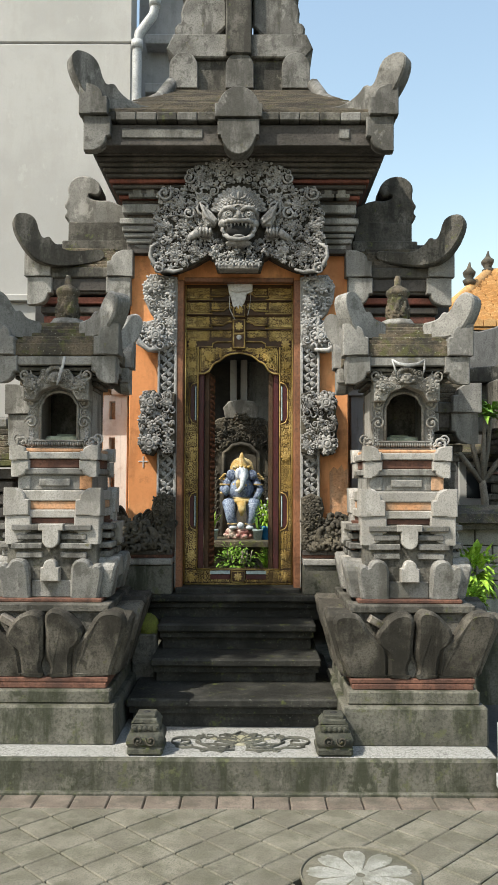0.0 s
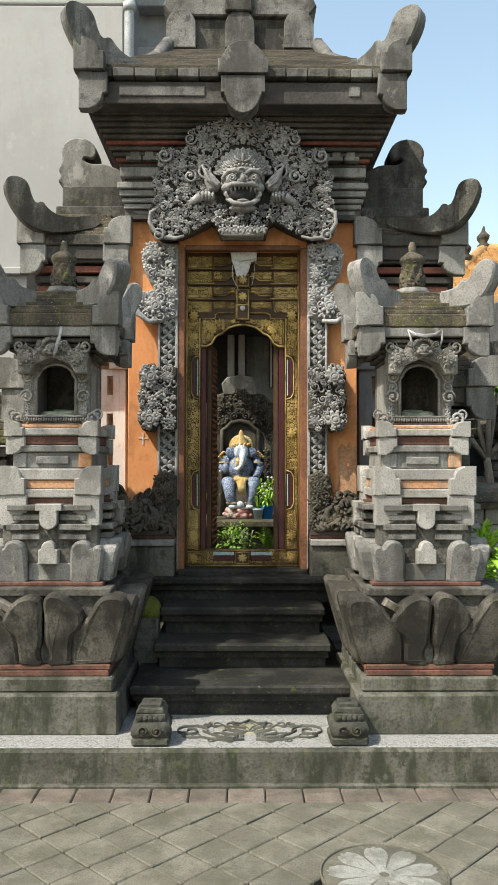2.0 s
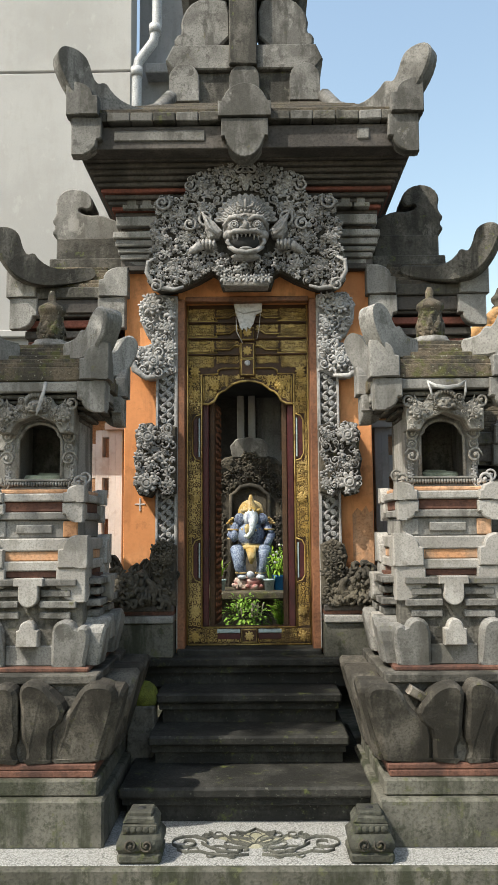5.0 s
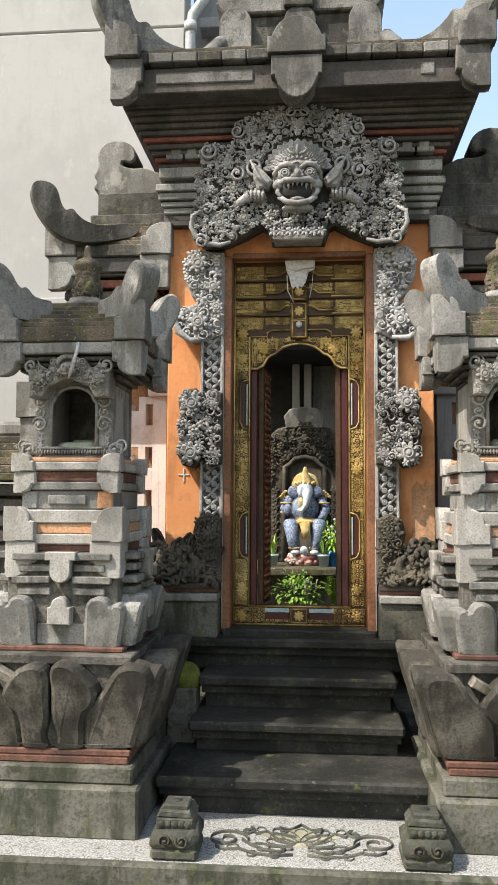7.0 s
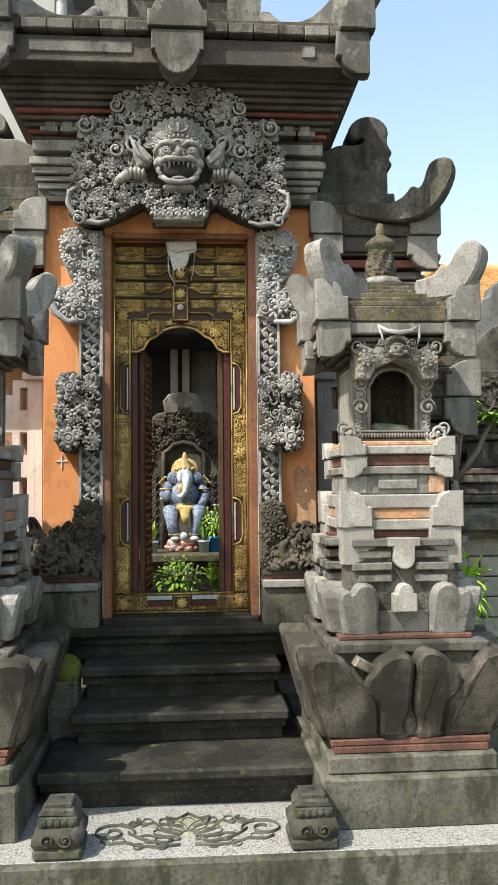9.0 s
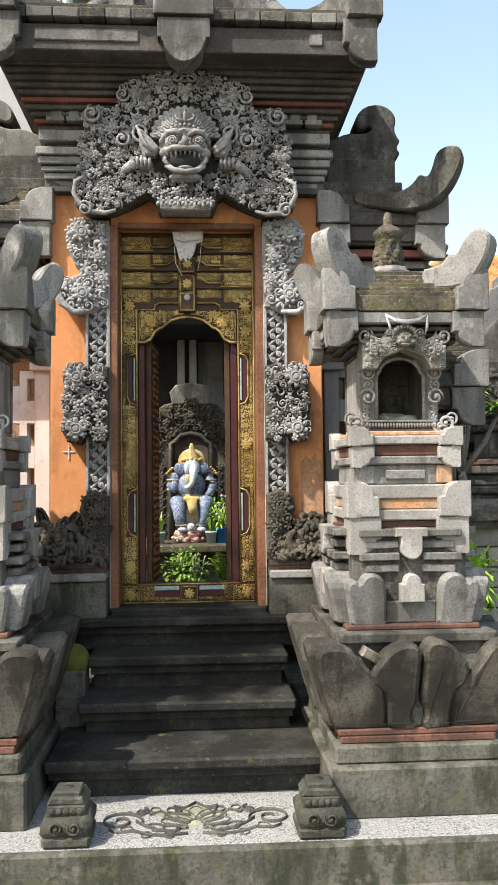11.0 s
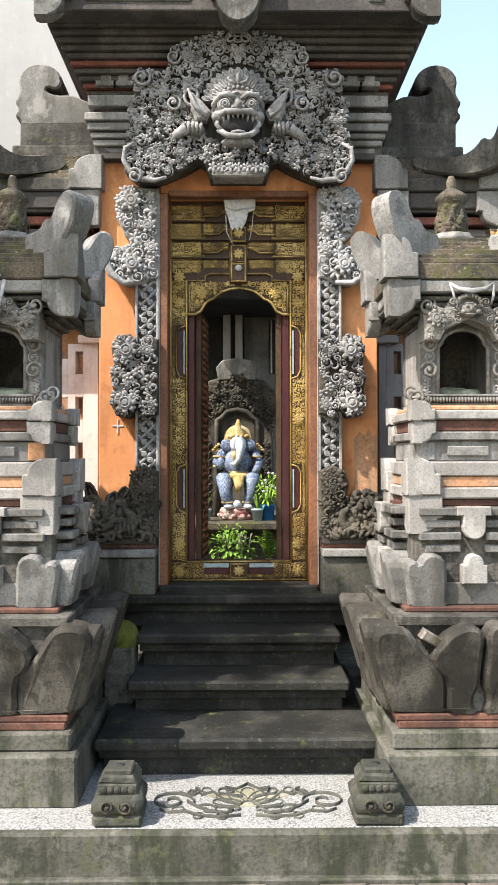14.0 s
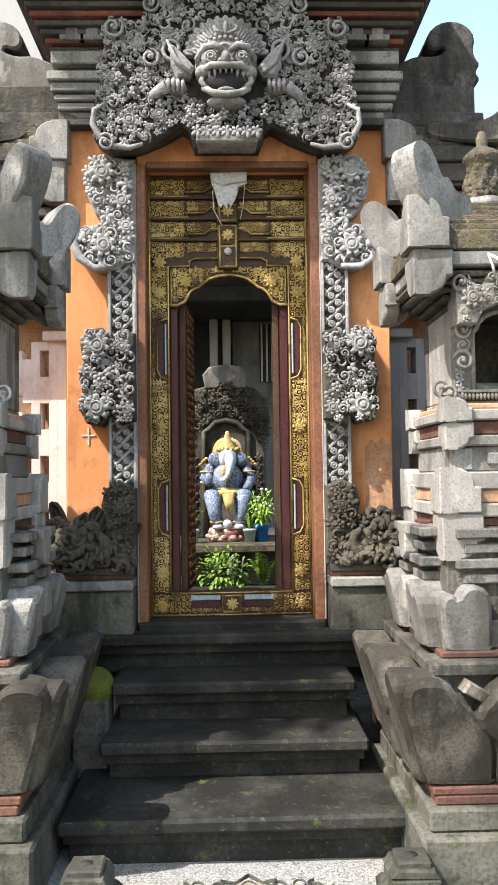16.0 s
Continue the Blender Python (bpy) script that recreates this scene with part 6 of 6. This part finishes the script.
for k in range(9):
    x = rng.uniform(-0.18, 0.12)
    g.tube([(x * 0.6, 6.75, 0.9), (x, 6.75, 1.03), (x * 1.2, 6.78, 1.12)], 0.005, 5)
part("stem", g, BARK, sh)
g = Mesh()
shrub(g, (-0.03, 6.78, 1.03), (0.20, 0.10, 0.11), 300, rng, 0.045, 0.55)
shrub(g, (-0.05, 6.78, 1.13), (0.12, 0.08, 0.05), 60, rng, 0.04, 0.55)
part("foliage", g, LEAF, sh)
fe = thing("fern", "bright green fern with arching fronds", "fern")
g = Mesh()
for k in range(11):
    a = rng.uniform(-2.6, -0.5)
    frond(g, (0.235, 6.85, 0.93), (math.cos(a) * 0.6, math.sin(a) * 0.6, rng.uniform(0.7, 1.4)), rng.uniform(0.22, 0.38))
part("frond", g, LEAF_BRIGHT, fe)

push_back([fl, sh, fe] + [o for o in bpy.data.objects if o.name.startswith("grass_pot")], 1.235)

mossy = thing("mossy_stone", "round mossy stone beside the steps", "stone", at=(-0.62, 5.60, 0.72))
part("stone", Mesh().ball((0, 0, -0.02), (0.085, 0.09, 0.09), 14, 9).rough(0.012, 14), MOSS, mossy)
part("foot", Mesh().box(-0.09, 0.07, -0.09, 0.1, -0.53, -0.06, 0.01).rough(0.004), GREY_DARK, mossy)

# ---- yard to the right ----
gw = thing("garden_wall", "low grey block garden wall with mossy stone coping", "wall", kind="structure")
part("core", Mesh().box(1.72, 6.0, 7.05, 7.25, -0.03, 1.30, 0.01), GREY_DARK, gw)
blk = Mesh().box(0.006, 0.294, 0, 0.05, 0.005, 0.145, 0.006).data("wall_block", PALE)
for r in range(9):
    for c in range(8):
        piece("wall_block", blk, gw, Matrix.Translation((1.74 + 0.3 * c + (0.15 if r % 2 else 0), 7.02, 0.0 + 0.15 * r - 0.05)))
part("coping", Mesh().prism([(6.85, 1.36), (7.45, 1.36), (7.4, 1.43), (7.15, 1.50), (6.9, 1.43)], 1.62, 6.0, "yz", c=0.01).rough(0.01, 5), ROOF_MOSS, gw)
part("coping_under", Mesh().box(1.68, 6.0, 6.93, 7.35, 1.29, 1.36, 0.01).rough(0.005), GREY_DARK, gw)
part("ledge", Mesh().box(1.70, 6.0, 6.6, 7.05, -0.03, 0.55, 0.02).rough(0.01, 5), MOSS, gw)
g = Mesh()
sp = thing("yard_shrub", "bright leafy shrub in front of the garden wall", "shrub")
shrub(g, (1.95, 6.75, 0.95), (0.2, 0.15, 0.2), 220, rng, 0.12, 0.45)
shrub(g, (1.78, 6.5, 0.75), (0.22, 0.15, 0.16), 220, rng, 0.10, 0.5)
part("foliage", g, LEAF_BRIGHT, sp)
gj = thing("glass_jar", "ribbed pale glass jar standing by the shrubs", "jar", at=(1.93, 6.35, 0.55))
part("body", Mesh().lathe([(0.05, 0), (0.055, 0.02), (0.05, 0.04), (0.055, 0.06), (0.05, 0.08), (0.055, 0.10), (0.045, 0.14)], seg=18), CELADON, gj)
part("stand", Mesh().box(-0.12, 0.12, -0.1, 0.1, -0.56, 0.0, 0.01), CONCRETE, gj)
# dark carved garden shrine beyond the wall
ds = thing("garden_shrine", "dark carved stone garden shrine in shade behind the wall", "shrine", at=(4.0, 11.4, 0))
for z0, z1, w in ((0, 1.45, 0.45), (1.45, 1.55, 0.5), (1.55, 1.7, 0.4), (1.7, 1.82, 0.46), (1.82, 1.9, 0.36), (1.9, 2.25, 0.28), (2.25, 2.33, 0.42), (2.33, 2.42, 0.48), (2.42, 3.1, 0.62)):
    part("tier", Mesh().box(-w, w, -w, w, z0, z1 - 0.004, 0.02).rough(0.008, 5), GREY_DARK, ds)
part("lozenge", Mesh().prism([(-0.09, 2.08), (0, 1.98), (0.09, 2.08), (0, 2.18)], -0.31, -0.27), GREY, ds)
part("red_course", Mesh().box(-0.47, 0.47, -0.47, 0.47, 1.82, 1.85, 0.004), RED, ds)
fill(ds, [(-0.6, 2.45), (0.6, 2.45), (0.6, 3.05), (-0.6, 3.05)], -0.62, "dark", 0.09, random.Random(2), [(0.0, 2.75, 0.12)], spacing=1.15)
part("ridge", Mesh().prism([(-1.1, 3.1), (1.1, 3.1), (1.0, 3.3), (0.4, 3.35), (0.2, 3.6), (0.0, 3.75), (-0.2, 3.6), (-0.4, 3.35), (-1.0, 3.3)], -0.2, 0.2, c=0.02).rough(0.02, 5), GREY_DARK, ds)
# far house: white framed window, tiled roof
fh = thing("far_house", "white house with orange tiled roof behind the yard", "house")
# house wall darkened by colour to look shaded
part("wall", Mesh().box(2.0, 9.0, 12.0, 12.3, -0.03, 4.0, 0.02), PLASTER_SHADE, fh)
part("roof_body", Mesh().prism([(2.8, 4.0), (10.5, 4.0), (9.0, 5.15), (4.1, 5.15)], 13.6, 17.0, c=0.02), TILE, fh)
g = Mesh()
for r in range(16):
    f = r / 16
    z = 4.0 + 1.2 * f
    y = 11.75 + 1.75 * f
    x0 = 2.75 + 1.35 * f
    for c in range(22):
        x = x0 + 0.19 * c + (0.09 if r % 2 else 0)
        g.prism([(x, z), (x + 0.18, z), (x + 0.18, z + 0.10), (x + 0.09, z + 0.13), (x, z + 0.10)], y, y + 0.12, c=0.006)
tagged(part("roof_tiles", g, TILE, fh, "orange roof tiles"), kind="stuff")
part("roof_slope", Mesh().prism([(11.7, 3.95), (13.6, 5.18), (13.8, 5.1), (11.9, 3.85)], 4.1, 9.0, "yz", c=0.01), TILE, fh)
part("hip_ridge", Mesh().tube([(2.75, 11.75, 4.05), (4.1, 13.5, 5.25)], 0.09, 8), TILE, fh)
part("hip_ridge", Mesh().tube([(4.1, 13.5, 5.25), (9.0, 13.5, 5.25)], 0.09, 8), TILE, fh)
for x, y, z in ((3.62, 12.9, 4.9), (4.1, 13.5, 5.25)):
    part("roof_finial", Mesh().lathe([(0.09, 0), (0.11, 0.06), (0.06, 0.10), (0.10, 0.16), (0.11, 0.21), (0.05, 0.27), (0.03, 0.30), (0.012, 0.38)], (x, y, z), 10).rough(0.02, 9), CARVED_DARK, fh)
push_back([fh], 1.9)
yw = thing("yard_wall", "grey plaster yard wall darkened in place of shade, with scrolled top and white window", "wall", kind="structure")
top = [(3.05, 3.95), (3.3, 4.05), (3.6, 4.03), (3.85, 4.10), (4.05, 4.22), (4.18, 4.20), (4.22, 4.34), (4.34, 4.40), (4.36, 4.52), (4.46, 4.60), (4.56, 4.68), (4.66, 4.60), (4.76, 4.52), (4.78, 4.40), (4.90, 4.34), (4.94, 4.20), (5.1, 4.24), (5.5, 4.15), (9.0, 4.15)]
# sun reaches this wall; its shade is put into the plaster colour
part("wall", Mesh().prism([(3.05, -0.03)] + top + [(9.0, -0.03)], 12.30, 12.55, c=0.02), PLASTER_SHADE, yw)
wd = part("window", Mesh().box(3.25, 4.9, 12.24, 12.31, 1.30, 2.02, 0.01), PLASTER, yw, "white window frame")
part("pane", Mesh().box(3.36, 4.8, 12.22, 12.25, 1.47, 1.94, 0.005), PANE, wd, "dark reflecting glass")
part("canopy", Mesh().prism([(11.85, 2.06), (12.31, 2.20), (12.31, 2.30), (11.85, 2.12)], 3.1, 7.0, "yz", c=0.01), ROOF_MOSS, yw)
# bare-limbed tree with leaf tufts
tr = thing("frangipani_tree", "small frangipani tree with bare forked limbs and leaf tufts", "tree", at=(2.56, 9.2, 0))
g, lv = Mesh(), Mesh()
g.tube([(0.2, 0, -0.03), (0.22, 0, 0.9), (0.2, 0, 1.5), (0.16, 0, 1.8)], [0.06, 0.05, 0.045, 0.04], 8)
for dx, dz in ((-0.45, 0.65), (-0.2, 0.85), (0.15, 0.8), (0.45, 0.6), (0.0, 0.7)):
    tip = (0.16 + dx, rng.uniform(-0.2, 0.2), 1.75 + dz)
    g.tube([(0.17, 0, 1.7), (0.16 + dx * 0.6, tip[1] * 0.5, 1.75 + dz * 0.45), tip], [0.035, 0.028, 0.018], 7)
    for k in range(38):
        a = rng.uniform(0, 6.28)
        leaf_quad(lv, tip, (math.cos(a), math.sin(a), rng.uniform(-0.2, 0.9)), rng.uniform(0.2, 0.34), 0.07, 0.3)
part("trunk", g, BARK, tr)
part("crown", lv, LEAF, tr)
# unseen tree, added so its crown throws shade on the left shrine
st = thing("shade_tree", "slim leafy tree added out of view to shade the left shrine", "tree", at=(-4.7, 3.7, 0))
g, lv = Mesh(), Mesh()
g.tube([(0, 0, -0.03), (0.06, -0.02, 1.2), (0.16, -0.06, 2.8), (0.36, -0.16, 4.4), (0.66, -0.32, 5.5)], [0.10, 0.085, 0.07, 0.055, 0.04], 9)
for k in range(9):
    a = 2 * math.pi * k / 9
    tip = (1.18 + 0.25 * math.cos(a), -0.58 + 0.18 * math.sin(a), 6.58 + 0.26 * math.sin(2.3 * k))
    g.tube([(0.62, -0.30, 5.4), (0.92 + 0.12 * math.cos(a), -0.45 + 0.08 * math.sin(a), 6.0), tip], [0.03, 0.022, 0.012], 6)
    for q in range(40):
        b, c = rng.uniform(0, 6.28), rng.uniform(0.02, 0.2)
        leaf_quad(lv, (tip[0] + c * math.cos(b), tip[1] + c * math.sin(b), tip[2] + rng.uniform(-0.22, 0.2)), (math.cos(b), math.sin(b), rng.uniform(-0.5, 0.6)), rng.uniform(0.12, 0.2), 0.07, 0.3)
part("trunk", g, BARK, st)
part("crown", lv, LEAF, st)

sp = thing("standpipe", "short grey standpipe with an elbow at the platform corner", "pipe", at=(1.452, 4.415, 0))
part("pipe", Mesh().tube([(0, 0, -0.03), (0, 0, 0.36), (0.0, 0.0, 0.40)], 0.022, 10), PIPE, sp)
part("elbow", Mesh().tube([(0, -0.05, 0.06), (0, 0, 0.07), (0, 0.0, 0.13)], 0.03, 10), PIPE, sp)

# ---- left side: neighbouring mossy wall with small roof, bamboo pole ----
lw = thing("side_wall", "dark mossy stone wall with layered roof courses", "wall", kind="structure")
part("body", Mesh().box(-5.0, -1.62, 5.75, 6.1, 0.18, 1.75, 0.01).rough(0.005), GREY_DARK, lw)
for k in range(5):
    part("body_course", Mesh().box(-5.0, -1.58, 5.70 - 0.012 * k, 6.1, 1.35 + 0.09 * k, 1.35 + 0.09 * k + 0.07, 0.006).rough(0.004), CORNICE, lw)
for k in range(6):
    part("roof_course", Mesh().box(-5.0, -1.52 - 0.02 * k, 5.58 + 0.035 * k, 6.2 - 0.035 * k, 1.80 + 0.045 * k, 1.80 + 0.045 * k + 0.043, 0.005).rough(0.006), ROOF_MOSS, lw)
part("cap", Mesh().box(-5.0, -1.66, 5.80, 5.98, 2.07, 2.16, 0.02).rough(0.006), GREY, lw)
bp = thing("bamboo_pole", "leaning pale bamboo pole beside the wall", "pole")
g = Mesh()
a, b = Vector((-1.93, 6.3, 0.18)), Vector((-2.2, 6.3, 3.16))
g.tube([a + (b - a) * (k / 12) for k in range(13)], 0.024, 10)
for k in range(1, 9):
    c = a + (b - a) * (k / 9)
    g.tube([c, c + (b - a).normalized() * 0.02], 0.028, 10)
part("pole", g, BAMBOO, bp)

# ---- pebble scroll on the platform ----
mo = thing("pebble_scroll", "dark pebble scroll pattern set in the white platform floor", "inlay", kind="structure")


def ribbon(pts, r, mat, parent, name="scroll_line"):
    part(name, Mesh().tube([(u, v, P_TOP + 0.0005) for u, v in pts], r, 6, 0.12), mat, parent)


for f in (-1, 1):
    c0 = 0.04
    sp = []
    for k in range(26):
        t = k / 25
        a = radians(200 - 520 * t)
        r = 0.018 + 0.075 * (1 - t)
        sp.append((c0 + f * (0.33 + r * 1.1 * math.cos(a)), 4.74 + r * math.sin(a)))
    ribbon(sp, 0.015, PEBBLE_DARK, mo)
    ribbon([(c0 + f * u, v) for u, v in ((0.26, 4.74), (0.22, 4.69), (0.16, 4.64), (0.09, 4.62), (0.06, 4.65), (0.09, 4.68), (0.14, 4.68))], 0.015, PEBBLE_DARK, mo)
    ribbon([(c0 + f * u, v) for u, v in ((0.04, 4.70), (0.10, 4.75), (0.15, 4.83), (0.20, 4.80), (0.22, 4.86), (0.26, 4.80), (0.30, 4.83))], 0.014, PEBBLE_DARK, mo)
    ribbon([(c0 + f * u, v) for u, v in ((0.03, 4.60), (0.12, 4.585), (0.20, 4.60), (0.26, 4.64), (0.33, 4.63), (0.37, 4.66))], 0.014, PEBBLE_DARK, mo)
    ribbon([(c0 + f * u, v) for u, v in ((0.0, 4.92), (0.05, 4.86), (0.10, 4.88), (0.08, 4.80), (0.02, 4.78))], 0.014, PEBBLE_DARK, mo)
    for u0, v0, rr, a0 in ((0.17, 4.66, 0.05, 40), (0.10, 4.85, 0.045, 200), (0.24, 4.84, 0.04, 100), (0.05, 4.66, 0.035, 300)):
        ribbon([(c0 + f * (u0 + rr * (1 - q / 18) * math.cos(radians(a0 + 26 * q))), v0 + rr * (1 - q / 18) * math.sin(radians(a0 + 26 * q))) for q in range(16)], 0.011, PEBBLE_DARK, mo)
    part("leaf_inlay", Mesh().prism([(c0 + f * u, v) for u, v in ((0.14, 4.78), (0.18, 4.81), (0.17, 4.86), (0.13, 4.84))], P_TOP + 0.003, P_TOP - 0.01, "xy", c=0.001), PEBBLE_TAN, mo)
    part("leaf_inlay", Mesh().prism([(c0 + f * u, v) for u, v in ((0.03, 4.80), (0.07, 4.82), (0.06, 4.87), (0.02, 4.88))], P_TOP + 0.003, P_TOP - 0.01, "xy", c=0.001), PEBBLE_TAN, mo)
for a in (-75, -50, -25, 0, 25, 50, 75):
    t = radians(90 - a)
    reach = 0.17 - 0.0006 * abs(a)
    edge = []
    for q in range(13):
        b = radians(-165 + 27.5 * q)
        d, w = 0.57 + 0.43 * math.cos(b), 0.034 * math.sin(b)
        edge.append((0.04 + reach * d * math.cos(t) * 1.25 - w * math.sin(t), 4.71 + reach * d * math.sin(t) + w * math.cos(t)))
    ribbon(edge + edge[:1], 0.008, PEBBLE_DARK, mo, "petal_line")
    if a in (-50, 0, 50):
        part("leaf_inlay", Mesh().prism(edge, P_TOP + 0.002, P_TOP - 0.01, "xy", c=0.001), PEBBLE_TAN, mo)
for f in (-1, 1):
    for u, v, turn in ((0.17, 4.83, 20), (0.25, 4.80, -15), (0.12, 4.62, 200), (0.20, 4.63, 170), (0.27, 4.68, 120)):
        t = radians(90 - turn)
        edge = [(0.04 + f * (u + 0.055 * (0.5 + 0.5 * math.cos(radians(b))) * math.cos(t) - 0.022 * math.sin(radians(b)) * math.sin(t)), v + 0.055 * (0.5 + 0.5 * math.cos(radians(b))) * math.sin(t) + 0.022 * math.sin(radians(b)) * math.cos(t)) for b in range(-180, 181, 30)]
        ribbon(edge, 0.008, PEBBLE_DARK, mo, "leaf_line")
part("flower_inlay", Mesh().lathe([(0.045, -0.005), (0.045, 0.003)], (0.04, 4.73, P_TOP), 16), PEBBLE_TAN, mo)

# ---- pavers ----
pave = thing("pavement", "worn grey concrete paving laid diagonally with a border row", "pavement", kind="structure")
MED = (0.575, 3.555)
SIDE = 0.1867
sq = Mesh().box(-SIDE / 2 + 0.003, SIDE / 2 - 0.003, -SIDE / 2 + 0.003, SIDE / 2 - 0.003, -0.04, 0.0, 0.005).data("paver", PAVER)
bd = Mesh().box(-0.094, 0.094, -0.085, 0.085, -0.04, 0.0, 0.007).data("border_paver", PAVER_RED)
EDGE = P_FRONT - 0.032
for k in range(-25, 26):
    piece("border_paver", bd, pave, pose(0.02 + 0.193 * k, EDGE - 0.088, random.uniform(-0.003, 0.001), random.uniform(-0.6, 0.6), random.uniform(-0.6, 0.6), random.uniform(-0.8, 0.8)))
rest = Mesh()
limit = EDGE - 0.176
HOP = SIDE * 0.70711
for i in range(-48, 24):
    for j in range(-48, 24):
        x, y = 0.545 + (i - j) * HOP, 4.03 + (i + j + 1) * HOP
        if y > limit + 0.10 or y < -3 or abs(x - 0.1) > 5:
            continue
        if (x - MED[0]) ** 2 + (y - MED[1]) ** 2 < 0.20 ** 2:
            continue
        tilt = pose(x, y, random.uniform(-0.003, 0.001), random.uniform(-0.5, 0.5), random.uniform(-0.5, 0.5), 45 + random.uniform(-0.7, 0.7))
        if y > limit - 0.14:
            if y + HOP <= limit:
                piece("paver", sq, pave, tilt)
            elif limit - (y - HOP) > 0.02:
                if y < limit:
                    w = HOP - (limit - y)
                    poly = [(x, y - (HOP - 0.005)), (x + (HOP - 0.005), y), (x + w, limit - 0.004), (x - w, limit - 0.004), (x - (HOP - 0.005), y)]
                else:
                    w = limit - (y - HOP)
                    poly = [(x, y - (HOP - 0.005)), (x + w - 0.004, limit - 0.004), (x - w + 0.004, limit - 0.004)]
                part("paver", Mesh().prism(poly, 0.0, -0.04, "xy", c=0.004), PAVER, pave)
        elif y > 3.0 and -1.5 < x < 1.9:
            piece("paver", sq, pave, tilt)
        else:
            rest.m = tilt
            rest.box(-SIDE / 2 + 0.003, SIDE / 2 - 0.003, -SIDE / 2 + 0.003, SIDE / 2 - 0.003, -0.04, 0.0, 0.005)
rest.m = None
tagged(part("outer_pavers", rest, PAVER, pave), kind="stuff")
med = thing("flower_medallion", "round pebble medallion with white flower in the paving", "inlay", kind="structure")
part("disc", Mesh().lathe([(0.255, -0.04), (0.255, 0.001), (0.25, 0.003)], (MED[0], MED[1], 0), 40), PAVER, med)
part("rim", Mesh().tube([(MED[0] + 0.258 * math.cos(radians(a)), MED[1] + 0.258 * math.sin(radians(a)), 0.002) for a in range(0, 361, 10)], 0.012, 6, 0.4), PAVER, med)
for k in range(9):
    a = radians(40 * k + 12)
    pts = []
    for u, w in ((0.02, 0.009), (0.09, 0.028), (0.15, 0.048), (0.18, 0.05), (0.205, 0.042), (0.225, 0.03), (0.22, 0.012), (0.235, 0.0)):
        pts.append((u, w))
    poly = [(u, w) for u, w in pts] + [(u, -w) for u, w in pts[-2::-1]]
    poly = [(MED[0] + u * math.cos(a) - w * math.sin(a), MED[1] + u * math.sin(a) + w * math.cos(a)) for u, w in poly]
    part("petal", Mesh().prism(poly, 0.006, -0.005, "xy", c=0.001), PEBBLE_WORN, med)
